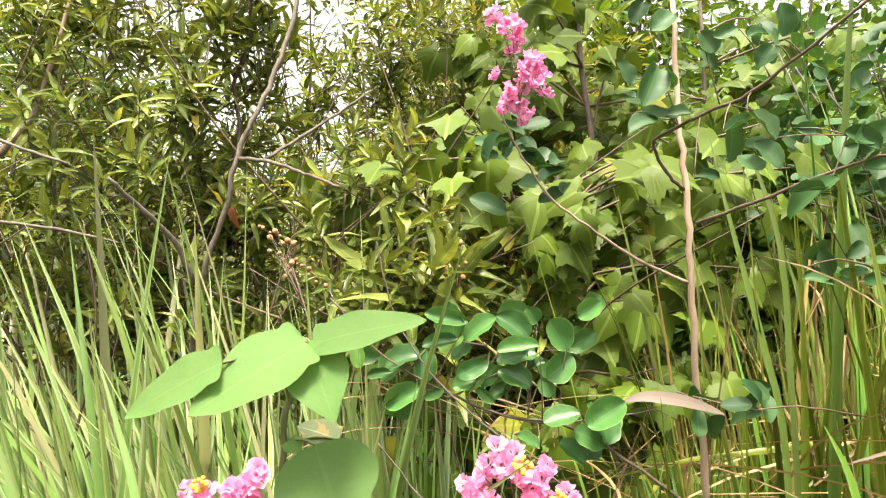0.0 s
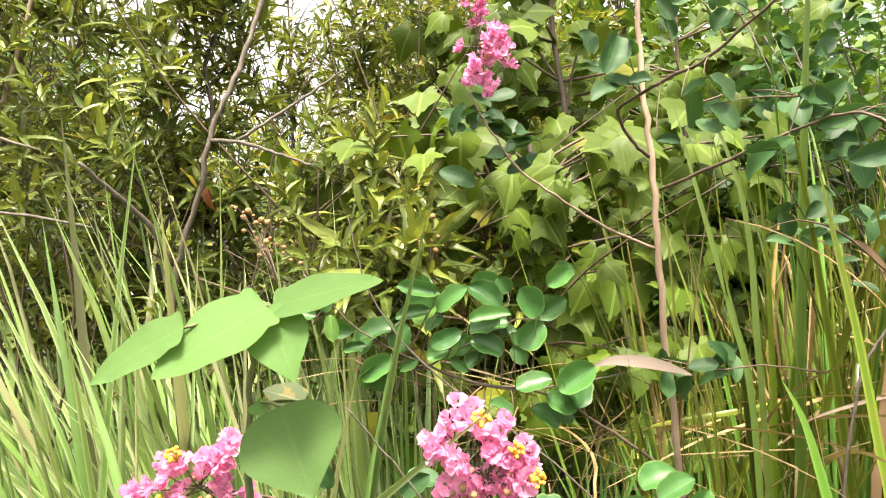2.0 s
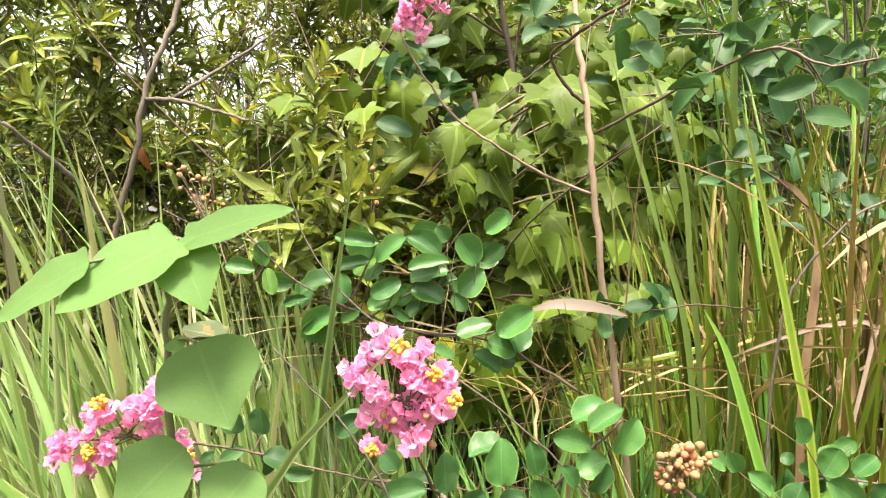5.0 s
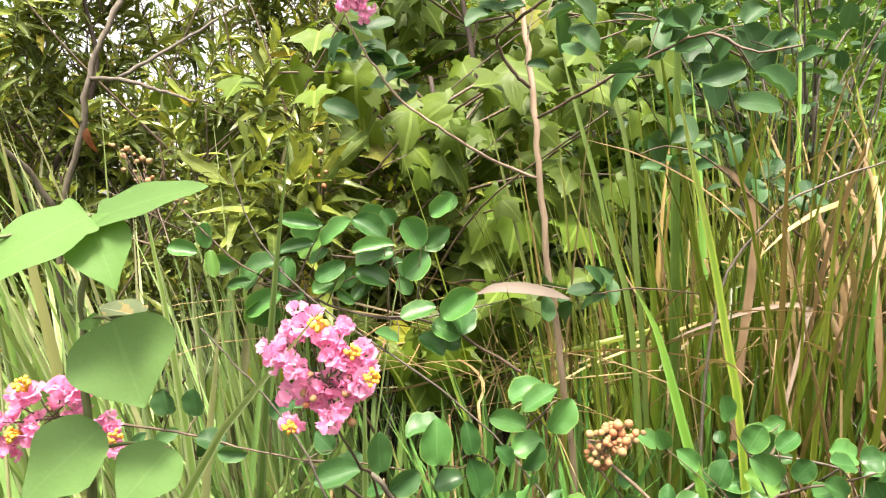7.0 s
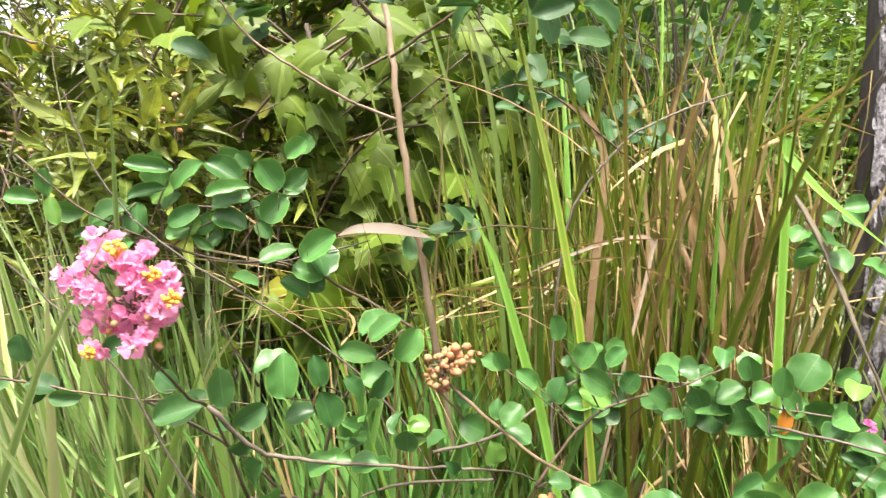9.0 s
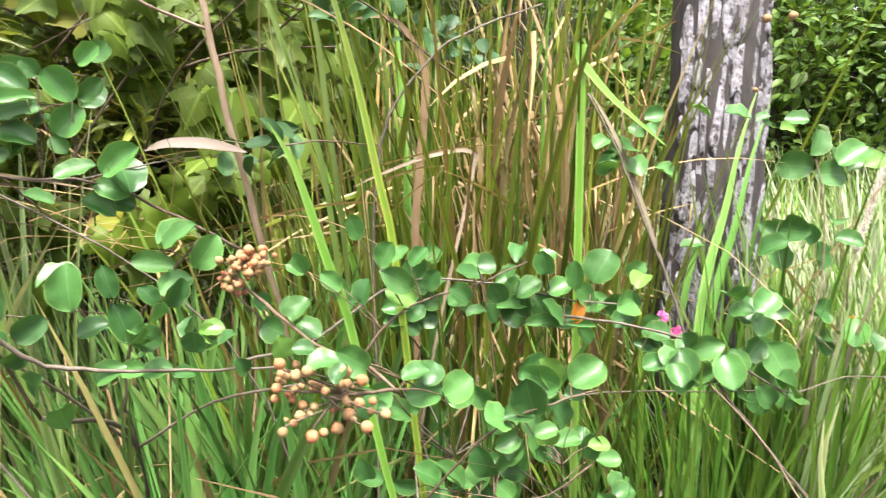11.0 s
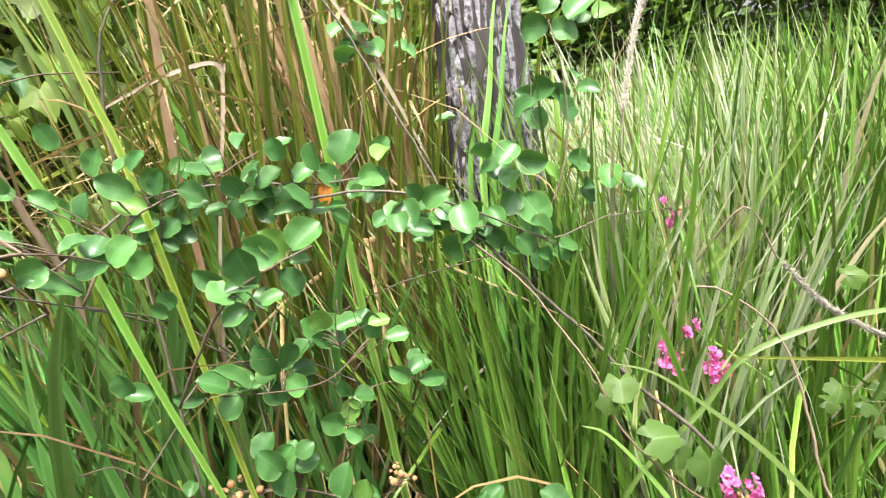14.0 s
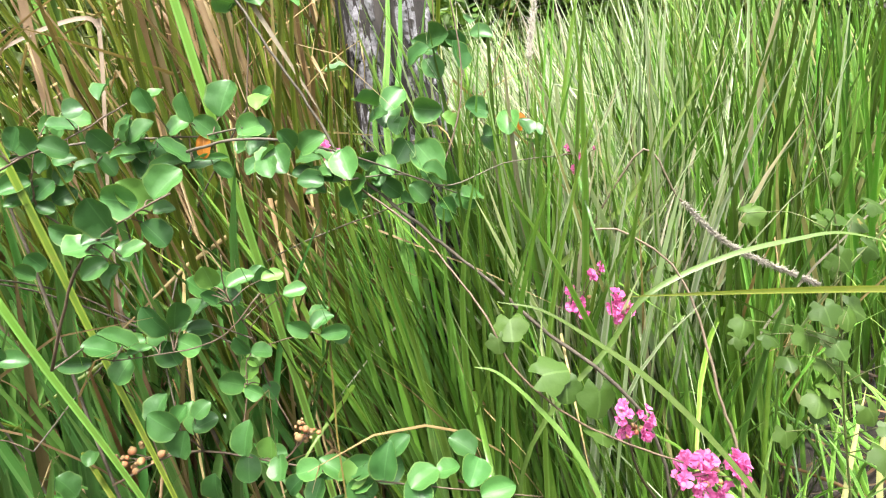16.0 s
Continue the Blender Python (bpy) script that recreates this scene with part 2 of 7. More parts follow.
SILVER_BLADE = blade_material("silver_blade", (0.076, 0.137, 0.0222), (0.0999, 0.174, 0.0316), (0.151, 0.192, 0.0571), sheer=0.3, age=0.22)
STRAW = blade_material("straw", (0.166, 0.129, 0.0829), (0.215, 0.174, 0.116), (0.24, 0.199, 0.141), sheer=0.15, rough=0.6)
BEIGE_BARK = rough_material("beige_bark", (0.219, 0.154, 0.0966), (0.343, 0.256, 0.174), 60, (1, 1, 0.25), 0.65, 0.0006, (0.138, 0.0903, 0.0579), 25, 0.6)
TWIG = rough_material("brown_twig", (0.0564, 0.0364, 0.0195), (0.11, 0.0765, 0.0444), 130, (1, 1, 0.6), 0.6, 0.0004)
GREY_TWIG = rough_material("grey_twig", (0.0614, 0.0484, 0.0329), (0.11, 0.0935, 0.0658), 110, (1, 1, 0.6), 0.7, 0.0004)
DARK_BARK = rough_material("dark_bark", (0.0328, 0.0218, 0.0146), (0.0728, 0.051, 0.0364), 70, (1, 1, 0.4), 0.8, 0.001)
LICHEN_BARK = rough_material("lichen_bark", (0.073, 0.0666, 0.0681), (0.309, 0.306, 0.331), 170, (1, 1, 0.8), 0.85, 0.005, (0.0344, 0.0298, 0.0272), 85, 0.53)
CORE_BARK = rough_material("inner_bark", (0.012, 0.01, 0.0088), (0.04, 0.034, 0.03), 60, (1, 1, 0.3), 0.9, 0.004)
GREEN_STEM = rough_material("green_stem", (0.0663, 0.091, 0.0207), (0.108, 0.124, 0.0373), 90, (1, 1, 0.3), 0.55, 0.0003)
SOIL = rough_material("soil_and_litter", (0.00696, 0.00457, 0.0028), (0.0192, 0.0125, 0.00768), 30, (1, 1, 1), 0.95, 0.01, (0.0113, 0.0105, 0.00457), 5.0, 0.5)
SAND = rough_material("pale_track", (0.207, 0.191, 0.174), (0.257, 0.24, 0.223), 6, (1, 1, 1), 0.95, 0.01)
PETAL = leaf_material("pink_petal", (0.824, 0.336, 0.551), (0.885, 0.493, 0.657), sheer=0.6, rough=0.6, rib=0.0, spread=0.16, tint=(1.1, 0.95, 1.05))
PETAL_DEEP = leaf_material("deep_pink_petal", (0.624, 0.12, 0.343), (0.744, 0.24, 0.496), sheer=0.4, rough=0.6, rib=0.0, spread=0.2, tint=(1.1, 0.9, 1.05))
STAMEN = rough_material("yellow_stamen", (0.56, 0.27, 0.02), (0.64, 0.4, 0.05), 300, (1, 1, 1), 0.6, 0.0002)
CAPSULE = rough_material("seed_capsule", (0.178, 0.105, 0.0411), (0.304, 0.197, 0.0822), 220, (1, 1, 1), 0.72, 0.0006, (0.304, 0.12, 0.0463), 60, 0.52)
ORANGE = leaf_material("orange_leaf", (0.311, 0.091, 0.00829), (0.352, 0.149, 0.0124), sheer=0.35, rough=0.45, spread=0.1)
RUST = leaf_material("rust_leaf", (0.124, 0.0414, 0.0124), (0.174, 0.0704, 0.0207), sheer=0.25, rough=0.5, spread=0.1)
SPECK = leaf_material("blighted_leaf", (0.091, 0.141, 0.0497), (0.166, 0.182, 0.124), sheer=0.3, rough=0.7, spots=0.42, spread=0.1)
PLUME = rough_material("plume_seed", (0.26, 0.237, 0.186), (0.35, 0.326, 0.27), 400, (1, 1, 0.2), 0.8, 0.0006)


# ---- building blocks ----
def mesh_of(name, verts, faces, material, uvs=None, smooth=True):
    me = bpy.data.meshes.new(name)
    me.from_pydata([tuple(map(float, v)) for v in verts], [], [tuple(map(int, q)) for q in faces])
    if uvs is not None:
        layer = me.uv_layers.new(name="UVMap")
        corner = np.empty(len(me.loops), dtype=np.int32)
        me.loops.foreach_get("vertex_index", corner)
        layer.data.foreach_set("uv", np.asarray(uvs, dtype=np.float32)[corner].ravel())
    if smooth:
        me.polygons.foreach_set("use_smooth", [True] * len(me.polygons))
    me.materials.append(material)
    me.update()
    return me


def thing(name, base, label, category, group="", kind=""):
    ob = new(name)
    ob.location = base
    ob.empty_display_size = 0.05
    return tagged(ob, label, category, group, kind)


def part(name, mesh, parent, label="", matrix=None, kind=""):
    """A mesh under a thing, or under a part that stands in world space."""
    ob = new(name, mesh)
    ob.parent = parent
    if parent.type == "EMPTY":
        ob.matrix_parent_inverse = Matrix.Translation(parent.location).inverted()
    if matrix is not None:
        ob.matrix_basis = matrix
    return tagged(ob, label, kind=kind)


def smooth_line(points, steps=5):
    """A Catmull-Rom line through the points."""
    p = [Vector(q) for q in points]
    if len(p) < 3:
        return p
    p = [2 * p[0] - p[1], *p, 2 * p[-1] - p[-2]]
    out = []
    for a, b, c, d in zip(p, p[1:], p[2:], p[3:]):
        for k in range(steps):
            s = k / steps
            out.append(0.5 * (2 * b + (c - a) * s + (2 * a - 5 * b + 4 * c - d) * s * s + (3 * b - a - 3 * c + d) * s**3))
    return out + [p[-2]]


def tube(points, r0, r1, sides=6, knots=0.0, rng=None):
    """A tapered, slightly knotty stem along a line: verts, faces, uvs."""
    verts, faces, uvs, n = [], [], [], len(points)
    for k, q in enumerate(points):
        way = (points[min(k + 1, n - 1)] - points[max(k - 1, 0)]).normalized()
        side = way.orthogonal().normalized() if k == 0 else (side - side.dot(way) * way).normalized()
        up = way.cross(side)
        r = r0 + (r1 - r0) * k / max(n - 1, 1)
        if knots and rng:
            r *= 1 + knots * (rng.random() - 0.3)
        for s in range(sides):
            a = 2 * math.pi * s / sides
            verts.append(q + r * (math.cos(a) * side + math.sin(a) * up))
            uvs.append((s / sides, k / n))
    for k in range(n - 1):
        for s in range(sides):
            a, b = k * sides + s, k * sides + (s + 1) % sides
            faces.append((a, b, b + sides, a + sides))
    faces += [tuple(range(sides))[::-1], tuple(range((n - 1) * sides, n * sides))]
    return verts, faces, uvs


def stem_mesh(name, points, r0, r1, material, sides=6, knots=0.15, steps=4, seed=1):
    rng = random.Random(seed)
    line = smooth_line(points, steps)
    for q in line[1:-1]:
        q += Vector((rng.uniform(-1, 1), rng.uniform(-1, 1), rng.uniform(-1, 1))) * 0.45 * r0 * min(1, knots * 7)
    return mesh_of(name, *tube(line, r0, r1, sides, knots, rng)[:2], material)


def joined(pieces):
    """Joins (verts, faces, uvs) pieces."""
    verts, faces, uvs = [], [], []
    for v, f, t in pieces:
        k = len(verts)
        verts += list(v)
        faces += [tuple(i + k for i in q) for q in f]
        uvs += list(t)
    return verts, faces, uvs


def leaf_shape(length, width, outline, segs=6, fold=0.12, curl=0.2, ripple=0.0, phase=0.0, twist=0.0):
    """A leaf along +y from the origin, its face towards +z; outline(v) gives the half width from 0 to 1."""
    verts, uvs, faces = [], [], []
    for k in range(segs + 1):
        v = 0.5 - 0.5 * math.cos(math.pi * k / segs)
        w = max(outline(v), 0.0) * width / 2
        y, z = length * v, -curl * length * v * v
        t = twist * v
        for s in (-1, -0.55, 0, 0.55, 1):
            lift = fold * abs(s) ** 1.8 * w * 1.25 + ripple * width * math.sin(v * 14 + phase + (2 if s > 0 else 0)) * abs(s) ** 2
            x = s * w
            verts.append((x * math.cos(t) - lift * math.sin(t), y, z + lift * math.cos(t) + x * math.sin(t)))
            uvs.append((0.5 + 0.5 * s, v))
    for k in range(segs):
        for s in range(4):
            a = k * 5 + s
            faces.append((a, a + 1, a + 6, a + 5))
    return verts, faces, uvs


def oval(v):
    return math.sqrt(max(0.0, 1 - (2 * v - 1) ** 2)) * (0.9 + 0.16 * v + 0.025 * math.sin(11 * v)) if 0.001 < v < 0.999 else 0.06


def lance(v):
    return math.sin(math.pi * min(1, v**0.8)) ** 0.85 if 0 < v < 1 else 0.02


def heart(v):
    return 0.5 * max(0.0, 1 - 9 * v) + math.sin(math.pi * v**0.62) ** 0.72 if 0 <= v < 1 else 0.005


def shield(v):
    """A broad leaf with square shoulders, its sides straight towards the point."""
    marks = ((0.0, 0.2), (0.05, 0.55), (0.2, 0.86), (0.4, 1.0), (0.55, 0.93), (0.75, 0.55), (0.9, 0.2), (1.0, 0.0))
    for (a, p), (b, q) in zip(marks, marks[1:]):
        if v <= b:
            return p + (q - p) * (v - a) / (b - a)
    return 0.0


def lobed_leaf(size, lobes, bend=0.15, phase=0.0, valley=0.56):
    """A lobed, toothed leaf, its stalk end at the origin, its face towards +z."""
    rim = []
    for angle, reach in lobes:
        if valley > 0.8:
            rim += [(angle - 24, reach * valley), (angle - 15, reach * (valley + 0.02)), (angle - 6, reach * 0.985), (angle, reach), (angle + 6, reach * 0.985), (angle + 15, reach * (valley + 0.02)), (angle + 24, reach * valley)]
            continue
        rim += [(angle - 19, reach * valley), (angle - 9, reach * (valley + 0.16)), (angle - 6, reach * (valley + 0.12)), (angle, reach), (angle + 6, reach * (valley + 0.12)), (angle + 9, reach * (valley + 0.16)), (angle + 19, reach * valley)]
    verts, uvs = [(0, 0, 0)], [(0.5, 0.0)]
    for scale in (0.5, 1.0):
        for angle, r in rim:
            a = radians(angle)
            x, y = scale * r * size * math.sin(a), scale * r * size * math.cos(a)
            z = -bend * (x * x + y * y) / size + 0.05 * size * math.sin(3 * a + phase) * scale
            verts.append((x, y, z))
            uvs.append((0.5 + 0.5 * scale * math.sin(a), scale * r))
    n = len(rim)
    faces = [(0, k + 1, k + 2) for k in range(n - 1)]
    faces += [(k + 1, k + 1 + n, k + 2 + n, k + 2) for k in range(n - 1)]
    return verts, [q[::-1] for q in faces], uvs


MAPLE_LOBES = [(-128, 0.5), (-62, 0.82), (0, 1.0), (62, 0.82), (128, 0.5)]
IVY_LOBES = [(-120, 0.6), (-60, 0.85), (0, 1.0), (60, 0.85), (120, 0.6)]


def aim(base, way, normal, size=1.0):
    """The pose of a leaf at base that grows along way with its face towards normal."""
    y = Vector(way).normalized()
    z = Vector(normal) - Vector(normal).dot(y) * y
    z = z.normalized() if z.length > 1e-4 else y.orthogonal().normalized()
    x = y.cross(z)
    m = Matrix((x, y, z)).transposed().to_4x4()
    return Matrix.Translation(base) @ m @ Matrix.Scale(size, 4)


def scattered(name, shapes, mats, material):
    """Many leaves as one mesh: each pose in mats takes one of the shapes in turn."""
    verts, faces, uvs, base = [], [], [], 0
    arrays = [(np.array(v), f, np.array(t)) for v, f, t in shapes]
    for k, m in enumerate(mats):
        v, f, t = arrays[k % len(arrays)]
        a = np.array(m)
        verts.append(v @ a[:3, :3].T + a[:3, 3])
        faces += [tuple(i + base for i in q) for q in f]
        uvs.append(t)
        base += len(v)
    return mesh_of(name, np.concatenate(verts), faces, material, np.concatenate(uvs))


def blade(base, heading, lean, length, width, droop, segs=7, roll=0.0, crease=0.3, kink=None, sway=0.0, bend=1.7):
    """A grass blade: verts, faces, uvs. heading: which way it leans; lean, droop: angles from upright at foot and tip; kink: a share of its length where it is bent over."""
    verts, faces, uvs = [], [], []
    q, step = Vector(base), length / segs
    for k in range(segs + 1):
        v = k / segs
        h = radians(heading + sway * v)
        out = Vector((math.cos(h), math.sin(h), 0))
        side0 = Vector((-math.sin(h), math.cos(h), 0))
        a = lean + droop * v**1.7
        if kink and v > kink:
            a += bend + 0.8 * (v - kink)
        way = out * math.sin(a) + Vector((0, 0, math.cos(a)))
        flat = out * math.cos(a) - Vector((0, 0, math.sin(a)))
        t = roll + 0.7 * v
        side, face = side0 * math.cos(t) + flat * math.sin(t), flat * math.cos(t) - side0 * math.sin(t)
        w = width / 2 * min(1.0, 0.55 + 1.8 * v) * (1 - v**3.2) ** 0.9 + 0.0002
        verts += [q - side * w + face * w * crease, q.copy(), q + side * w + face * w * crease]
        uvs += [(0, v), (0.5, v), (1, v)]
        q = q + way * step
    for k in range(segs):
        for s in (0, 1):
            a = 3 * k + s
            faces.append((a, a + 1, a + 4, a + 3))
    return verts, faces, uvs


def ribbon(points, width, facing, steps=5, taper=1.0, crease=0.45, both_ends=False):
    """A single blade along a line, its face towards facing."""
    line = smooth_line(points, steps)
    verts, faces, uvs, n = [], [], [], len(line)
    for k, q in enumerate(line):
        v = k / (n - 1)
        way = (line[min(k + 1, n - 1)] - line[max(k - 1, 0)]).normalized()
        side = way.cross(Vector(facing)).normalized()
        face = side.cross(way)
        w = width / 2 * (min(1.0, 0.12 + taper * v * 2.2) if taper else 1.0)
        if both_ends:
            w = width / 2 * max(0.06, math.sin(math.pi * v) ** 0.7)
        verts += [q - side * w + face * w * crease, q, q + side * w + face * w * crease]
        uvs += [(0, 1 - v), (0.5, 1 - v), (1, 1 - v)]
    for k in range(n - 1):
        for s in (0, 1):
            a = 3 * k + s
            faces.append((a, a + 1, a + 4, a + 3))
    return verts, faces, uvs


# ---- where things grow ----
STEM = [(0.206, 0.800, 1.627), (0.218, 0.791, 1.451), (0.226, 0.787, 1.373), (0.235, 0.794, 1.267), (0.251, 0.813, 1.139), (0.274, 0.844, 1.002), (0.300, 0.887, 0.830), (0.381, 1.061, 0.093)]
TWIG_TOP = dict(line=[(0.235, 0.794, 1.269), (0.170, 0.787, 1.295), (0.105, 0.769, 1.332), (0.056, 0.762, 1.367), (0.027, 0.747, 1.405), (0.009, 0.744, 1.434), (-0.002, 0.741, 1.460)], radii=(0.0027, 0.0012),
    leaves=[
        (-0.019, 0.756, 1.421, 0.048), (0.031, 0.767, 1.425, 0.038), (0.062, 0.768, 1.400, 0.051), (0.026, 0.771, 1.386, 0.052), (0.066, 0.773, 1.415, 0.035), (0.041, 0.755, 1.450, 0.041), (0.002, 0.752, 1.432, 0.027), (0.078, 0.781, 1.385, 0.031)])
TWIG_FORK = dict(line=[(0.222, 0.786, 1.383), (0.197, 0.772, 1.401), (0.177, 0.749, 1.433), (0.210, 0.690, 1.447), (0.244, 0.642, 1.458), (0.274, 0.603, 1.483), (0.303, 0.564, 1.509), (0.329, 0.545, 1.527)], radii=(0.003, 0.0018),
    leaves=[],
    placed=[
        ((0.174, 0.7, 1.445), (0.133, 0.68, 1.432), 0.030), ((0.174, 0.7, 1.449), (0.205, 0.7, 1.451), 0.021), ((0.168, 0.71, 1.512), (0.156, 0.68, 1.459), 0.034), ((0.155, 0.7, 1.542), (0.186, 0.7, 1.569), 0.026), ((0.14, 0.71, 1.553), (0.152, 0.71, 1.583), 0.023), ((0.2, 0.67, 1.534), (0.218, 0.67, 1.506), 0.022), ((0.236, 0.65, 1.527), (0.208, 0.65, 1.52), 0.016), ((0.256, 0.6, 1.494), (0.25, 0.58, 1.523), 0.030), ((0.255, 0.61, 1.495), (0.237, 0.61, 1.474), 0.022), ((0.23, 0.62, 1.433), (0.261, 0.61, 1.407), 0.024), ((0.212, 0.63, 1.413), (0.249, 0.66, 1.432), 0.011), ((0.195, 0.66, 1.377), (0.224, 0.66, 1.377), 0.014)])
TWIG_RIGHT = dict(line=[(0.224, 0.743, 1.337), (0.277, 0.673, 1.360), (0.336, 0.632, 1.387), (0.363, 0.591, 1.388), (0.380, 0.550, 1.360), (0.413, 0.529, 1.359)], radii=(0.0025, 0.0012),
    leaves=[],
    placed=[
        ((0.398, 0.585, 1.353), (0.436, 0.575, 1.323), 0.031), ((0.399, 0.59, 1.357), (0.351, 0.58, 1.342), 0.024), ((0.404, 0.6, 1.358), (0.39, 0.6, 1.396), 0.014), ((0.385, 0.62, 1.369), (0.355, 0.62, 1.368), 0.015), ((0.393, 0.61, 1.398), (0.34, 0.63, 1.38), 0.022), ((0.357, 0.62, 1.399), (0.32, 0.62, 1.417), 0.023), ((0.397, 0.6, 1.398), (0.419, 0.6, 1.423), 0.026), ((0.411, 0.61, 1.365), (0.461, 0.63, 1.395), 0.019), ((0.447, 0.6, 1.361), (0.482, 0.6, 1.377), 0.017), ((0.435, 0.62, 1.383), (0.473, 0.63, 1.404), 0.019), ((0.454, 0.6, 1.39), (0.48, 0.58, 1.379), 0.009), ((0.365, 0.7, 1.299), (0.388, 0.7, 1.32), 0.019), ((0.432, 0.7, 1.296), (0.452, 0.7, 1.306), 0.014), ((0.432, 0.7, 1.295), (0.41, 0.7, 1.308), 0.013)])
TWIG_EDGE = dict(line=[(0.491, 0.719, 1.384), (0.416, 0.671, 1.397), (0.352, 0.635, 1.410), (0.325, 0.622, 1.412)], radii=(0.002, 0.001),
    leaves=[(0.344, 0.620, 1.415, 0.048), (0.368, 0.644, 1.393, 0.041), (0.331, 0.654, 1.391, 0.025)],
    placed=[
        ((0.278, 0.63, 1.42), (0.304, 0.63, 1.42), 0.014), ((0.237, 0.62, 1.404), (0.26, 0.6, 1.38), 0.022), ((0.309, 0.62, 1.359), (0.256, 0.59, 1.351), 0.007), ((0.236, 0.64, 1.512), (0.26, 0.64, 1.522), 0.015), ((0.122, 0.71, 1.515), (0.145, 0.71, 1.487), 0.029), ((0.149, 0.71, 1.471), (0.121, 0.73, 1.48), 0.019)])
TWIG_MID = dict(line=[(0.566, 0.782, 1.193), (0.492, 0.765, 1.243), (0.423, 0.737, 1.288), (0.372, 0.729, 1.301), (0.339, 0.730, 1.291)], radii=(0.002, 0.001),
    leaves=[
        (0.404, 0.749, 1.324, 0.041), (0.366, 0.738, 1.296, 0.037), (0.397, 0.750, 1.293, 0.034), (0.460, 0.745, 1.299, 0.041), (0.426, 0.752, 1.283, 0.034), (0.517, 0.793, 1.255, 0.040), (0.550, 0.787, 1.247, 0.043), (0.608, 0.840, 1.262, 0.038), (0.536, 0.808, 1.282, 0.033), (0.465, 0.806, 1.260, 0.029)])
TWIG_CLUSTER = dict(line=[(0.254, 0.785, 0.995), (0.165, 0.789, 1.053), (0.093, 0.771, 1.093), (0.010, 0.773, 1.102), (-0.058, 0.766, 1.127), (-0.130, 0.758, 1.164), (-0.200, 0.751, 1.232)], radii=(0.003, 0.0015),
    leaves=[],
    placed=[
        ((-0.031, 0.753, 1.211), (-0.084, 0.747, 1.218), 0.019), ((-0.037, 0.761, 1.186), (0.001, 0.755, 1.218), 0.026), ((0.04, 0.769, 1.193), (0.004, 0.763, 1.223), 0.030), ((0.051, 0.777, 1.213), (0.037, 0.771, 1.23), 0.021), ((0.095, 0.757, 1.222), (0.122, 0.751, 1.241), 0.022), ((0.085, 0.765, 1.183), (0.061, 0.759, 1.218), 0.032), ((0.089, 0.773, 1.186), (0.12, 0.767, 1.205), 0.022), ((0.054, 0.753, 1.188), (0.003, 0.747, 1.179), 0.019), ((-0.044, 0.761, 1.191), (-0.086, 0.755, 1.18), 0.018), ((-0.087, 0.769, 1.166), (-0.132, 0.763, 1.162), 0.030), ((-0.083, 0.777, 1.176), (-0.082, 0.771, 1.136), 0.026), ((-0.006, 0.757, 1.167), (-0.042, 0.751, 1.147), 0.021)])
TWIG_SIDE = dict(line=[(0.010, 0.773, 1.102), (0.066, 0.772, 1.095), (0.135, 0.770, 1.107), (0.192, 0.779, 1.118)], radii=(0.002, 0.001),
    leaves=[],
    placed=[
        ((0.108, 0.748, 1.099), (0.15, 0.742, 1.13), 0.031), ((0.103, 0.756, 1.113), (0.06, 0.75, 1.099), 0.027), ((0.095, 0.764, 1.091), (0.132, 0.758, 1.078), 0.030), ((0.079, 0.772, 1.075), (0.113, 0.766, 1.055), 0.025), ((0.058, 0.752, 1.071), (0.028, 0.746, 1.082), 0.018), ((-0.175, 0.76, 1.184), (-0.169, 0.754, 1.216), 0.022), ((-0.186, 0.768, 1.179), (-0.221, 0.762, 1.189), 0.020), ((-0.166, 0.748, 1.184), (-0.158, 0.742, 1.152), 0.016)])
TWIG_DARK = dict(line=[(0.445, 0.803, 1.121), (0.358, 0.786, 1.130), (0.298, 0.777, 1.125), (0.235, 0.779, 1.136)], radii=(0.0015, 0.001),
    leaves=[
        (0.247, 0.797, 1.139, 0.036), (0.303, 0.768, 1.146, 0.033), (0.303, 0.799, 1.115, 0.040), (0.267, 0.797, 1.100, 0.038), (0.279, 0.771, 1.129, 0.028), (0.240, 0.776, 1.108, 0.030)])
TWIG_FLOWER_LEFT = dict(line=[(-0.207, 0.547, 1.041), (-0.167, 0.566, 1.028), (-0.120, 0.575, 1.016), (-0.074, 0.573, 1.004), (-0.022, 0.572, 0.993)], radii=(0.002, 0.001),
    leaves=[(-0.171, 0.563, 1.012, 0.028)],
    placed=[
        ((0.032, 0.563, 0.988), (-0.012, 0.557, 0.98), 0.024), ((0.047, 0.571, 0.979), (0.046, 0.565, 1.022), 0.022), ((0.085, 0.579, 0.978), (0.055, 0.573, 0.964), 0.023), ((0.002, 0.587, 0.996), (-0.013, 0.581, 1.014), 0.019), ((-0.051, 0.567, 1.034), (-0.029, 0.561, 1.056), 0.018), ((-0.094, 0.575, 1.006), (-0.118, 0.569, 1.019), 0.022), ((-0.123, 0.583, 1.031), (-0.125, 0.577, 1.059), 0.020), ((-0.14, 0.563, 1.039), (-0.145, 0.557, 1.063), 0.022), ((-0.073, 0.571, 1.0), (-0.099, 0.565, 1.005), 0.014)])
TWIG_LOW_CENTRE = dict(line=[(0.058, 0.607, 0.876), (0.043, 0.540, 0.986), (0.038, 0.491, 1.015), (0.029, 0.432, 1.064)], radii=(0.0022, 0.0012),
    leaves=[])
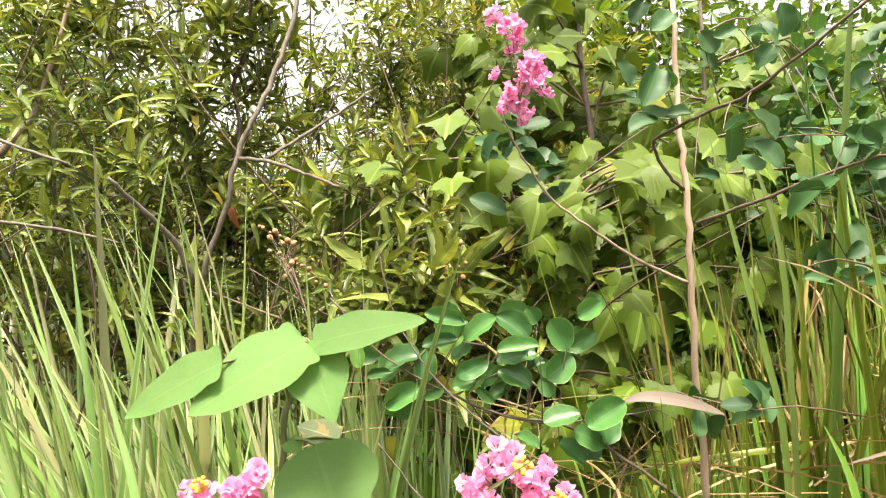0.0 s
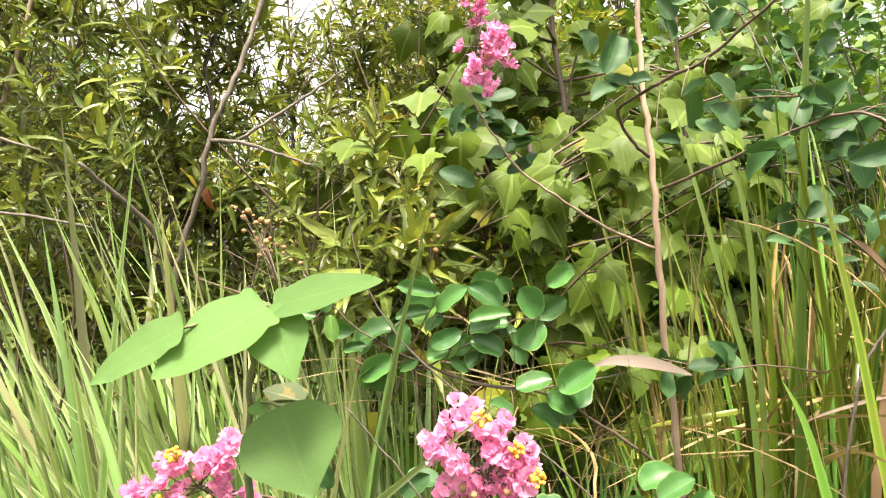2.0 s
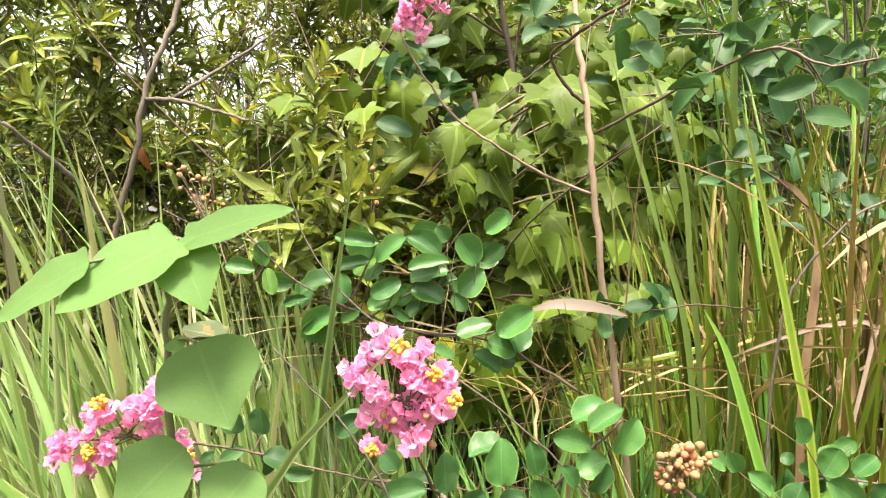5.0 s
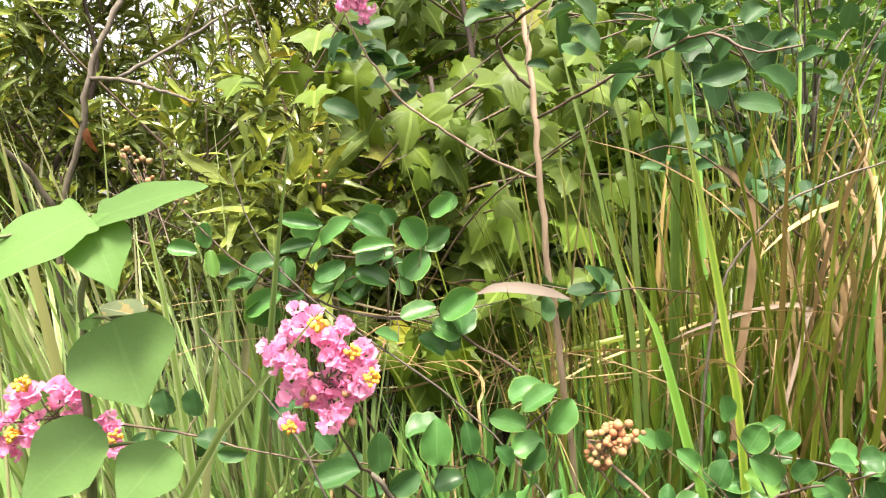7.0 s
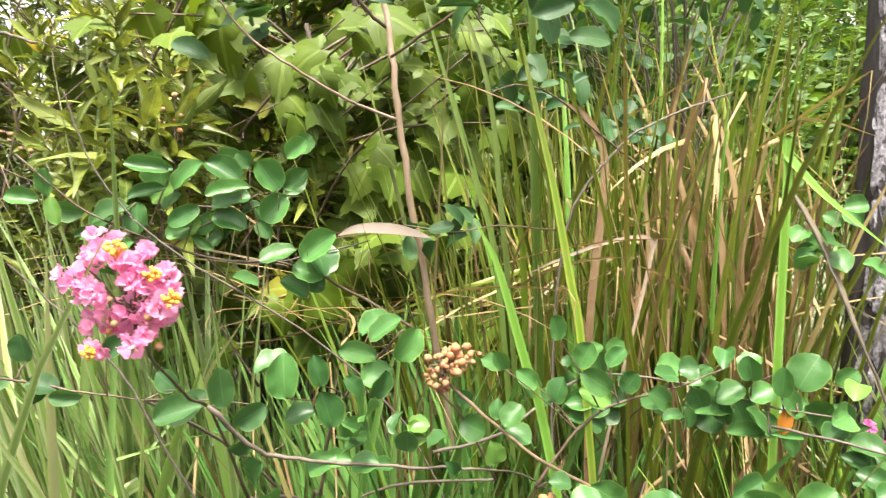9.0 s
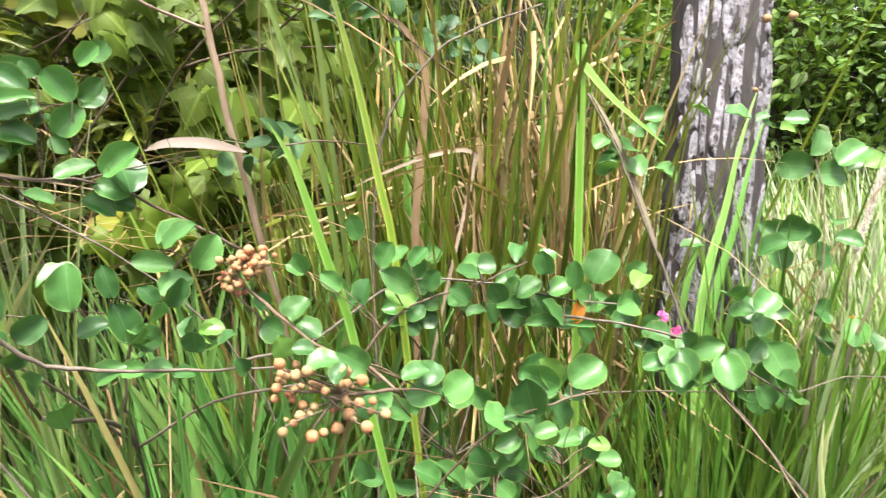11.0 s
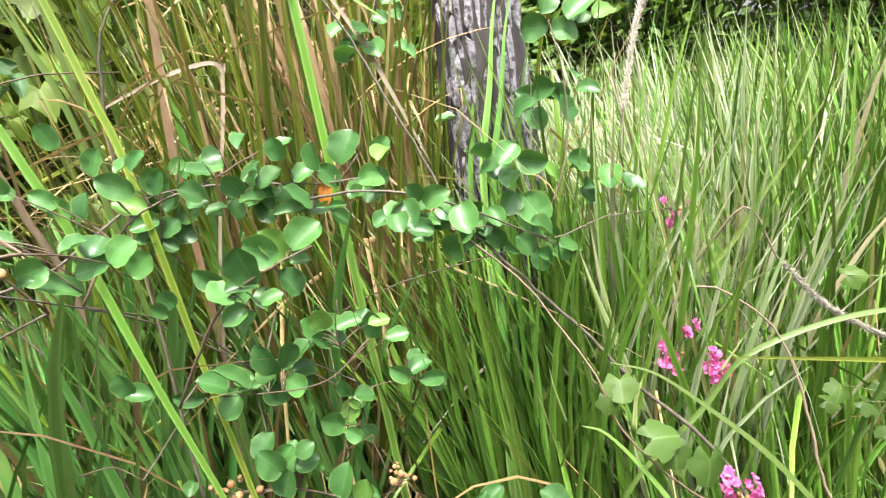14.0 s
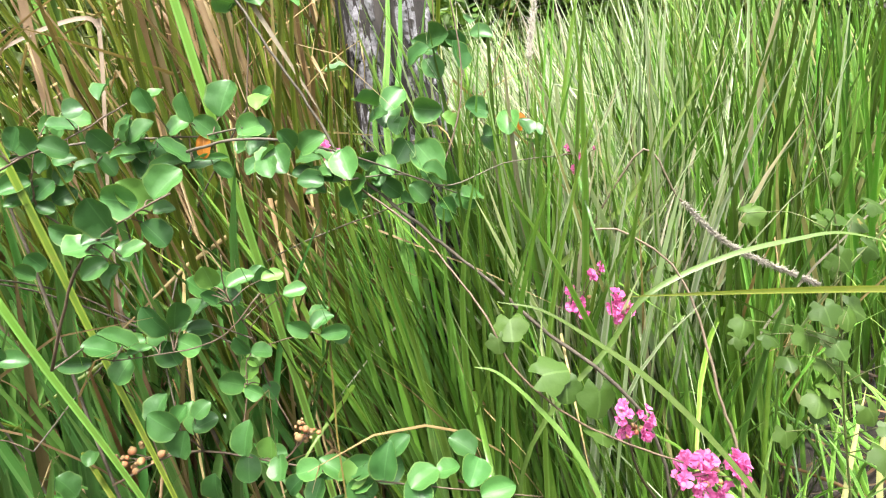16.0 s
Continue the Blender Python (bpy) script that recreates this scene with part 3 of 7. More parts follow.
TWIG_LOW_RIGHT = dict(line=[(0.126, 0.625, 0.865), (0.143, 0.627, 0.945), (0.177, 0.617, 0.994), (0.203, 0.607, 1.022), (0.217, 0.607, 1.036)], radii=(0.0025, 0.0012),
    leaves=[],
    placed=[
        ((0.1, 0.593, 0.977), (0.098, 0.587, 1.023), 0.030), ((0.134, 0.601, 0.985), (0.129, 0.595, 1.018), 0.019), ((0.142, 0.609, 0.939), (0.137, 0.603, 0.979), 0.029), ((0.192, 0.617, 1.007), (0.151, 0.611, 1.019), 0.021), ((0.182, 0.597, 1.028), (0.214, 0.591, 1.053), 0.023), ((0.207, 0.605, 1.006), (0.234, 0.599, 1.036), 0.027), ((0.127, 0.613, 0.959), (0.097, 0.607, 0.956), 0.022), ((0.182, 0.593, 0.972), (0.198, 0.587, 1.002), 0.021), ((0.172, 0.601, 0.974), (0.162, 0.595, 0.996), 0.017)])
TWIG_SEED = dict(line=[(0.307, 0.601, 0.875), (0.268, 0.564, 0.958), (0.245, 0.555, 0.988), (0.247, 0.546, 1.016)], radii=(0.002, 0.001),
    leaves=[(0.279, 0.556, 0.948, 0.031)])
LOW_A = dict(line=[(0.044, 0.523, 0.998), (0.078, 0.548, 0.948), (0.123, 0.553, 0.932), (0.199, 0.540, 0.925), (0.272, 0.528, 0.921)], radii=(0.003, 0.0015),
    leaves=[(0.071, 0.560, 0.920, 0.036), (0.162, 0.522, 0.964, 0.031), (0.132, 0.553, 0.928, 0.028), (0.211, 0.518, 0.959, 0.027), (0.248, 0.500, 0.934, 0.020), (0.174, 0.547, 0.927, 0.028), (0.060, 0.553, 0.949, 0.029), (0.081, 0.590, 0.880, 0.032), (0.236, 0.515, 0.957, 0.022)])
LOW_B = dict(line=[(0.239, 0.573, 1.007), (0.272, 0.537, 0.978), (0.307, 0.440, 0.963), (0.334, 0.359, 0.967), (0.347, 0.333, 0.958)], radii=(0.0025, 0.0012),
    leaves=[(0.270, 0.555, 0.977, 0.021), (0.299, 0.485, 0.984, 0.026), (0.282, 0.491, 0.947, 0.027), (0.322, 0.339, 0.979, 0.022), (0.301, 0.321, 0.988, 0.019), (0.306, 0.499, 0.962, 0.022), (0.308, 0.305, 0.983, 0.016), (0.328, 0.332, 0.950, 0.018)],
    placed=[
        ((0.389, 0.368, 0.933), (0.41, 0.362, 0.946), 0.023), ((0.359, 0.376, 0.949), (0.38, 0.37, 0.955), 0.017), ((0.363, 0.384, 0.93), (0.392, 0.378, 0.934), 0.021), ((0.398, 0.392, 0.917), (0.418, 0.386, 0.932), 0.020), ((0.353, 0.372, 0.944), (0.333, 0.366, 0.94), 0.021), ((0.368, 0.38, 0.916), (0.34, 0.374, 0.933), 0.019)])
LOW_C = dict(line=[(0.245, 0.618, 0.903), (0.322, 0.628, 0.914), (0.418, 0.650, 0.960), (0.512, 0.622, 0.959), (0.594, 0.573, 0.940), (0.644, 0.537, 0.936)], radii=(0.0025, 0.0012),
    leaves=[(0.676, 0.548, 0.962, 0.035), (0.653, 0.540, 0.934, 0.036)],
    placed=[
        ((0.566, 0.558, 0.972), (0.558, 0.552, 1.0), 0.023), ((0.518, 0.566, 0.946), (0.502, 0.56, 0.97), 0.024), ((0.534, 0.574, 0.947), (0.564, 0.568, 0.966), 0.026), ((0.563, 0.582, 0.938), (0.511, 0.576, 0.937), 0.020), ((0.587, 0.562, 0.913), (0.558, 0.556, 0.945), 0.023), ((0.541, 0.57, 0.918), (0.584, 0.564, 0.914), 0.018), ((0.631, 0.578, 0.951), (0.651, 0.572, 0.992), 0.040), ((0.599, 0.558, 0.952), (0.598, 0.552, 0.987), 0.020), ((0.623, 0.566, 0.93), (0.603, 0.56, 0.959), 0.024), ((0.501, 0.574, 0.938), (0.476, 0.568, 0.938), 0.016), ((0.501, 0.582, 0.946), (0.515, 0.576, 0.923), 0.019), ((0.587, 0.562, 0.915), (0.625, 0.556, 0.91), 0.009), ((0.607, 0.57, 0.906), (0.624, 0.564, 0.888), 0.018)])
LOW_D = dict(line=[(0.398, 0.508, 0.765), (0.439, 0.465, 0.837), (0.469, 0.441, 0.872), (0.504, 0.423, 0.889), (0.542, 0.413, 0.899)], radii=(0.002, 0.001),
    leaves=[],
    placed=[
        ((0.49, 0.433, 0.875), (0.479, 0.427, 0.914), 0.033), ((0.494, 0.441, 0.875), (0.464, 0.435, 0.88), 0.022), ((0.474, 0.449, 0.87), (0.447, 0.443, 0.874), 0.032), ((0.524, 0.457, 0.883), (0.507, 0.451, 0.919), 0.028), ((0.527, 0.437, 0.895), (0.557, 0.431, 0.918), 0.031), ((0.524, 0.445, 0.884), (0.543, 0.439, 0.886), 0.017), ((0.514, 0.453, 0.88), (0.528, 0.447, 0.852), 0.025), ((0.488, 0.433, 0.857), (0.51, 0.427, 0.863), 0.016), ((0.479, 0.441, 0.856), (0.454, 0.435, 0.852), 0.018), ((0.486, 0.449, 0.849), (0.467, 0.443, 0.835), 0.019)])
LOW_E = dict(line=[(0.584, 0.553, 0.926), (0.631, 0.486, 0.925), (0.713, 0.477, 0.892), (0.882, 0.538, 0.790)], radii=(0.0022, 0.0012),
    leaves=[(0.685, 0.447, 0.908, 0.036), (0.646, 0.435, 0.900, 0.033), (0.715, 0.454, 0.878, 0.035), (0.630, 0.422, 0.896, 0.027), (0.817, 0.511, 0.928, 0.040), (0.848, 0.527, 0.845, 0.046), (0.839, 0.497, 0.829, 0.039), (0.819, 0.521, 0.899, 0.038), (0.817, 0.535, 0.861, 0.032), (0.753, 0.543, 0.843, 0.036), (0.819, 0.513, 0.810, 0.033), (0.682, 0.598, 0.914, 0.041), (0.720, 0.561, 0.863, 0.030)])
LOW_F = dict(line=[(0.852, 0.550, 0.800), (0.902, 0.543, 0.865), (0.938, 0.553, 0.933), (0.959, 0.574, 1.020), (0.964, 0.600, 1.105)], radii=(0.0018, 0.001),
    leaves=[
        (0.964, 0.590, 1.099, 0.045), (1.000, 0.567, 1.084, 0.049), (0.953, 0.617, 1.071, 0.047), (0.981, 0.582, 1.059, 0.042), (0.942, 0.600, 0.987, 0.042), (0.946, 0.569, 0.958, 0.038), (0.980, 0.551, 0.978, 0.034), (0.905, 0.598, 0.970, 0.037), (0.994, 0.584, 1.001, 0.035), (0.884, 0.573, 0.901, 0.046), (0.958, 0.573, 0.883, 0.039), (0.906, 0.587, 0.809, 0.047), (0.923, 0.566, 0.776, 0.039), (0.889, 0.579, 0.766, 0.035), (0.860, 0.563, 0.850, 0.033), (1.040, 0.570, 1.073, 0.034)])
LOW_G = dict(line=[(0.739, 0.540, 0.849), (0.809, 0.531, 0.836), (0.867, 0.523, 0.805), (0.959, 0.531, 0.808), (1.059, 0.531, 0.792)], radii=(0.0015, 0.0008),
    leaves=[(0.778, 0.565, 0.843, 0.044), (0.705, 0.553, 0.859, 0.030), (0.744, 0.553, 0.878, 0.041), (0.793, 0.529, 0.855, 0.033), (0.716, 0.580, 0.885, 0.038), (0.990, 0.546, 0.858, 0.038), (1.011, 0.538, 0.850, 0.035), (1.035, 0.554, 0.836, 0.032)])
LOW_H = dict(line=[(0.682, 0.651, 0.958), (0.704, 0.655, 1.020), (0.725, 0.659, 1.083), (0.758, 0.669, 1.146)], radii=(0.0015, 0.0008),
    leaves=[(0.716, 0.639, 1.102, 0.032), (0.693, 0.648, 1.085, 0.030), (0.728, 0.637, 1.083, 0.034), (0.762, 0.621, 1.073, 0.029), (0.797, 0.617, 0.974, 0.031), (0.784, 0.673, 1.144, 0.034), (0.835, 0.647, 1.148, 0.030), (0.847, 0.598, 1.140, 0.032), (0.925, 0.587, 1.127, 0.029)])
LOW_I = dict(line=[(0.387, 0.656, 0.565), (0.476, 0.617, 0.582), (0.570, 0.558, 0.542), (0.650, 0.506, 0.498), (0.733, 0.454, 0.464), (0.822, 0.399, 0.428)], radii=(0.002, 0.001),
    leaves=[(0.532, 0.571, 0.547, 0.037), (0.565, 0.543, 0.542, 0.037), (0.619, 0.520, 0.528, 0.042), (0.669, 0.481, 0.521, 0.044), (0.711, 0.474, 0.485, 0.045), (0.767, 0.452, 0.470, 0.042), (0.776, 0.422, 0.453, 0.041), (0.592, 0.536, 0.528, 0.033), (0.643, 0.520, 0.482, 0.039), (0.695, 0.469, 0.473, 0.038), (0.490, 0.610, 0.524, 0.039), (0.594, 0.540, 0.496, 0.033)],
    placed=[
        ((0.476, 0.548, 0.638), (0.455, 0.542, 0.67), 0.031), ((0.475, 0.556, 0.646), (0.493, 0.55, 0.664), 0.020), ((0.496, 0.564, 0.64), (0.516, 0.558, 0.654), 0.021), ((0.49, 0.572, 0.624), (0.521, 0.566, 0.629), 0.025), ((0.468, 0.552, 0.607), (0.485, 0.546, 0.639), 0.034), ((0.532, 0.56, 0.569), (0.543, 0.554, 0.612), 0.031), ((0.56, 0.568, 0.546), (0.568, 0.562, 0.579), 0.029), ((0.413, 0.548, 0.847), (0.397, 0.542, 0.863), 0.015), ((0.359, 0.556, 0.778), (0.351, 0.55, 0.805), 0.022)])
LOW_J = dict(line=[(0.605, 0.536, 0.757), (0.559, 0.549, 0.724), (0.515, 0.569, 0.717), (0.442, 0.607, 0.725)], radii=(0.0015, 0.0008),
    leaves=[],
    placed=[
        ((0.507, 0.588, 0.735), (0.483, 0.582, 0.772), 0.032), ((0.511, 0.596, 0.735), (0.522, 0.59, 0.771), 0.031), ((0.524, 0.604, 0.739), (0.55, 0.598, 0.759), 0.025), ((0.522, 0.612, 0.726), (0.553, 0.606, 0.721), 0.022), ((0.508, 0.592, 0.727), (0.53, 0.586, 0.705), 0.026), ((0.497, 0.6, 0.73), (0.5, 0.594, 0.695), 0.031), ((0.449, 0.608, 0.73), (0.423, 0.602, 0.758), 0.030), ((0.471, 0.588, 0.728), (0.442, 0.582, 0.769), 0.023), ((0.486, 0.596, 0.727), (0.456, 0.59, 0.73), 0.012), ((0.424, 0.604, 0.732), (0.39, 0.598, 0.747), 0.019), ((0.46, 0.612, 0.719), (0.433, 0.606, 0.7), 0.029)])
LOW_K = dict(line=[(0.596, 0.566, 0.572), (0.588, 0.575, 0.629), (0.588, 0.573, 0.698), (0.572, 0.544, 0.768), (0.579, 0.532, 0.814)], radii=(0.0015, 0.0008),
    leaves=[],
    placed=[
        ((0.564, 0.563, 0.774), (0.56, 0.557, 0.805), 0.026), ((0.555, 0.571, 0.768), (0.54, 0.565, 0.794), 0.024), ((0.577, 0.579, 0.766), (0.614, 0.573, 0.771), 0.025), ((0.566, 0.587, 0.766), (0.585, 0.581, 0.741), 0.024), ((0.562, 0.567, 0.754), (0.548, 0.561, 0.774), 0.017), ((0.624, 0.575, 0.739), (0.623, 0.569, 0.78), 0.024), ((0.636, 0.583, 0.733), (0.668, 0.577, 0.732), 0.021), ((0.614, 0.563, 0.765), (0.642, 0.557, 0.766), 0.017)])
LOW_L = dict(line=[(0.269, 0.676, 0.669), (0.306, 0.659, 0.671), (0.333, 0.639, 0.651)], radii=(0.0012, 0.0008),
    leaves=[(0.349, 0.635, 0.598, 0.032)])
LOW_M = dict(line=[(0.341, 0.572, 0.877), (0.385, 0.572, 0.931), (0.428, 0.570, 0.957), (0.482, 0.568, 0.967), (0.546, 0.566, 0.988)], radii=(0.0022, 0.001),
    leaves=[(0.535, 0.581, 0.955, 0.030), (0.527, 0.544, 1.006, 0.026), (0.545, 0.575, 0.935, 0.027)],
    placed=[
        ((0.365, 0.558, 1.027), (0.354, 0.552, 1.054), 0.019), ((0.385, 0.566, 0.996), (0.398, 0.56, 1.023), 0.023), ((0.418, 0.574, 0.993), (0.435, 0.568, 1.013), 0.018), ((0.366, 0.582, 0.957), (0.371, 0.576, 0.984), 0.023), ((0.418, 0.562, 0.971), (0.386, 0.556, 0.994), 0.025), ((0.432, 0.57, 0.967), (0.447, 0.564, 0.988), 0.020), ((0.497, 0.578, 0.977), (0.467, 0.572, 0.983), 0.021), ((0.485, 0.558, 0.99), (0.505, 0.552, 0.993), 0.024), ((0.48, 0.566, 0.952), (0.456, 0.56, 0.969), 0.023), ((0.314, 0.574, 0.997), (0.303, 0.568, 1.02), 0.016), ((0.349, 0.582, 0.976), (0.328, 0.576, 0.994), 0.019)])
LOW_N = dict(line=[(0.537, 0.575, 0.586), (0.561, 0.575, 0.637), (0.58, 0.575, 0.682), (0.651, 0.575, 0.678)], radii=(0.0015, 0.0008),
    leaves=[],
    placed=[
        ((0.602, 0.563, 0.676), (0.58, 0.557, 0.692), 0.022), ((0.579, 0.571, 0.683), (0.566, 0.565, 0.71), 0.021), ((0.563, 0.579, 0.653), (0.586, 0.573, 0.674), 0.024), ((0.563, 0.587, 0.642), (0.535, 0.581, 0.665), 0.027), ((0.558, 0.567, 0.649), (0.575, 0.561, 0.632), 0.019), ((0.58, 0.575, 0.64), (0.591, 0.569, 0.618), 0.023), ((0.658, 0.583, 0.678), (0.687, 0.577, 0.691), 0.027), ((0.651, 0.563, 0.68), (0.63, 0.557, 0.703), 0.021), ((0.662, 0.571, 0.671), (0.699, 0.565, 0.664), 0.020)])
LOW_P = dict(line=[(0.446, 0.66, 0.876), (0.429, 0.66, 0.905), (0.433, 0.66, 0.935), (0.45, 0.66, 0.971), (0.469, 0.66, 0.993)], radii=(0.0018, 0.0008),
    leaves=[],
    placed=[
        ((0.444, 0.648, 0.962), (0.433, 0.642, 0.995), 0.030), ((0.425, 0.656, 0.967), (0.409, 0.65, 0.973), 0.015), ((0.434, 0.664, 0.942), (0.426, 0.658, 0.968), 0.021), ((0.439, 0.672, 0.942), (0.464, 0.666, 0.955), 0.027), ((0.434, 0.652, 0.935), (0.4, 0.646, 0.937), 0.025), ((0.428, 0.66, 0.915), (0.451, 0.654, 0.933), 0.026), ((0.443, 0.668, 0.907), (0.47, 0.662, 0.916), 0.025), ((0.428, 0.648, 0.914), (0.401, 0.642, 0.921), 0.018), ((0.427, 0.656, 0.91), (0.443, 0.65, 0.898), 0.017), ((0.453, 0.664, 0.925), (0.476, 0.658, 0.939), 0.024), ((0.457, 0.672, 0.982), (0.478, 0.666, 0.996), 0.018), ((0.462, 0.652, 0.953), (0.479, 0.646, 0.96), 0.014)])
TWIG_TUCKED = dict(line=[(-0.054, 0.775, 1.116), (-0.019, 0.775, 1.138), (0.023, 0.775, 1.159), (0.058, 0.775, 1.18)], radii=(0.002, 0.001),
    leaves=[],
    placed=[
        ((0.045, 0.763, 1.138), (0.01, 0.757, 1.16), 0.027), ((0.094, 0.771, 1.177), (0.063, 0.765, 1.149), 0.030), ((0.063, 0.779, 1.166), (0.039, 0.773, 1.16), 0.015), ((0.006, 0.787, 1.158), (-0.017, 0.781, 1.136), 0.021), ((-0.021, 0.767, 1.143), (-0.047, 0.761, 1.131), 0.019), ((0.056, 0.775, 1.148), (0.07, 0.769, 1.127), 0.018), ((-0.125, 0.783, 1.143), (-0.156, 0.777, 1.139), 0.011), ((-0.083, 0.763, 1.128), (-0.13, 0.757, 1.11), 0.026), ((-0.083, 0.771, 1.115), (-0.057, 0.765, 1.128), 0.014), ((-0.021, 0.779, 1.132), (0.003, 0.773, 1.116), 0.012), ((0.024, 0.787, 1.137), (-0.002, 0.781, 1.119), 0.018), ((-0.053, 0.767, 1.166), (-0.026, 0.761, 1.18), 0.018)])
PANICLE_FRONT = [(0.010, 0.414, 1.140, 0.019), (-0.003, 0.414, 1.129, 0.018), (0.018, 0.414, 1.131, 0.020), (-0.005, 0.414, 1.116, 0.017), (0.006, 0.414, 1.112, 0.017), (0.034, 0.413, 1.131, 0.020), (0.051, 0.413, 1.121, 0.018), (0.040, 0.413, 1.116, 0.017), (0.027, 0.413, 1.117, 0.015), (0.023, 0.413, 1.101, 0.019), (0.010, 0.413, 1.099, 0.017), (0.038, 0.413, 1.101, 0.019), (0.049, 0.412, 1.104, 0.018), (-0.001, 0.413, 1.093, 0.016), (0.017, 0.413, 1.089, 0.019), (0.034, 0.412, 1.087, 0.017), (0.028, 0.412, 1.076, 0.016), (0.004, 0.413, 1.076, 0.015), (0.047, 0.412, 1.093, 0.015), (-0.011, 0.414, 1.120, 0.014)]
PANICLE_LEFT = [(-0.194, 0.523, 1.082, 0.022), (-0.211, 0.522, 1.075, 0.020), (-0.233, 0.521, 1.070, 0.022), (-0.218, 0.522, 1.060, 0.019), (-0.247, 0.521, 1.058, 0.023), (-0.264, 0.520, 1.046, 0.021), (-0.276, 0.520, 1.031, 0.021), (-0.242, 0.521, 1.036, 0.021), (-0.257, 0.521, 1.024, 0.021), (-0.226, 0.522, 1.046, 0.021), (-0.206, 0.522, 1.055, 0.020), (-0.189, 0.523, 1.043, 0.019), (-0.177, 0.524, 1.031, 0.020), (-0.168, 0.524, 1.022, 0.018), (-0.276, 0.520, 1.046, 0.017), (-0.202, 0.522, 1.072, 0.019)]
PANICLE_TOP = [(-0.013, 0.704, 1.564, 0.023), (0.004, 0.706, 1.555, 0.023), (-0.006, 0.705, 1.551, 0.019), (0.011, 0.707, 1.539, 0.021), (0.008, 0.708, 1.523, 0.018), (0.028, 0.710, 1.514, 0.023), (0.019, 0.710, 1.501, 0.023), (0.038, 0.712, 1.502, 0.022), (0.032, 0.712, 1.486, 0.022), (0.045, 0.714, 1.480, 0.017), (0.007, 0.711, 1.475, 0.022), (0.017, 0.713, 1.462, 0.022), (0.001, 0.711, 1.458, 0.019), (0.025, 0.714, 1.450, 0.018), (-0.010, 0.708, 1.500, 0.015), (0.016, 0.711, 1.485, 0.019)]
PANICLE_RIGHT = [(1.044, 0.456, 0.596, 0.019), (1.048, 0.449, 0.575, 0.020), (1.035, 0.456, 0.580, 0.017), (1.056, 0.443, 0.569, 0.016), (1.035, 0.453, 0.569, 0.014)]
PANICLE_SMALL = [(1.009, 0.504, 0.585, 0.018), (1.038, 0.499, 0.619, 0.016), (1.008, 0.510, 0.606, 0.014), (1.055, 0.493, 0.627, 0.013), (1.012, 0.499, 0.572, 0.014)]
PANICLE_CORNER = [(0.912, 0.326, 0.526, 0.019), (0.918, 0.318, 0.508, 0.021), (0.905, 0.323, 0.505, 0.017), (0.928, 0.316, 0.518, 0.017)]
PANICLE_LOW = [(0.943, 0.271, 0.470, 0.023), (0.958, 0.259, 0.454, 0.025), (0.978, 0.249, 0.454, 0.025), (0.942, 0.263, 0.442, 0.025), (0.962, 0.250, 0.433, 0.025), (0.987, 0.240, 0.439, 0.023), (0.929, 0.273, 0.455, 0.019), (0.989, 0.245, 0.461, 0.020), (0.958, 0.264, 0.470, 0.019)]
PANICLE_STUB = [(0.753, 0.606, 0.886, 0.014), (0.757, 0.600, 0.875, 0.016), (0.757, 0.598, 0.868, 0.013), (0.752, 0.602, 0.873, 0.013)]
PANICLE_FAR = [(1.105, 0.566, 0.773, 0.015), (1.106, 0.570, 0.789, 0.012), (1.104, 0.563, 0.760, 0.014), (1.142, 0.550, 0.781, 0.008)]
SEEDS_MAIN = [(0.261, 0.556, 1.028, 0.011), (0.273, 0.555, 1.027, 0.011), (0.265, 0.555, 1.019, 0.011), (0.253, 0.556, 1.021, 0.010), (0.271, 0.555, 1.013, 0.011), (0.258, 0.555, 1.007, 0.010), (0.245, 0.555, 1.008, 0.010), (0.252, 0.555, 0.997, 0.009), (0.242, 0.555, 0.993, 0.009), (0.237, 0.555, 0.995, 0.008), (0.247, 0.555, 0.986, 0.009), (0.263, 0.555, 1.014, 0.010), (0.235, 0.556, 1.021, 0.009)]
SEEDS_NEAR = [(0.276, 0.332, 0.988, 0.009), (0.284, 0.329, 0.982, 0.009), (0.277, 0.330, 0.977, 0.008), (0.291, 0.327, 0.984, 0.008), (0.312, 0.321, 0.983, 0.009), (0.324, 0.315, 0.972, 0.009), (0.310, 0.320, 0.972, 0.008), (0.296, 0.323, 0.968, 0.009), (0.285, 0.324, 0.955, 0.008), (0.274, 0.326, 0.949, 0.008), (0.291, 0.321, 0.944, 0.008), (0.307, 0.316, 0.942, 0.009), (0.322, 0.312, 0.950, 0.008), (0.336, 0.308, 0.951, 0.008), (0.314, 0.315, 0.952, 0.008), (0.283, 0.327, 0.967, 0.008), (0.321, 0.314, 0.958, 0.007), (0.273, 0.330, 0.971, 0.008)]
SEEDS_BACK = [(-0.327, 0.873, 1.311, 0.013), (-0.315, 0.873, 1.319, 0.013), (-0.303, 0.875, 1.308, 0.013), (-0.291, 0.876, 1.304, 0.013), (-0.322, 0.874, 1.291, 0.012), (-0.306, 0.876, 1.280, 0.012), (-0.289, 0.878, 1.276, 0.012), (-0.269, 0.880, 1.269, 0.012), (-0.297, 0.879, 1.256, 0.011), (-0.240, 0.884, 1.246, 0.013), (-0.289, 0.879, 1.264, 0.011), (-0.331, 0.871, 1.323, 0.011)]
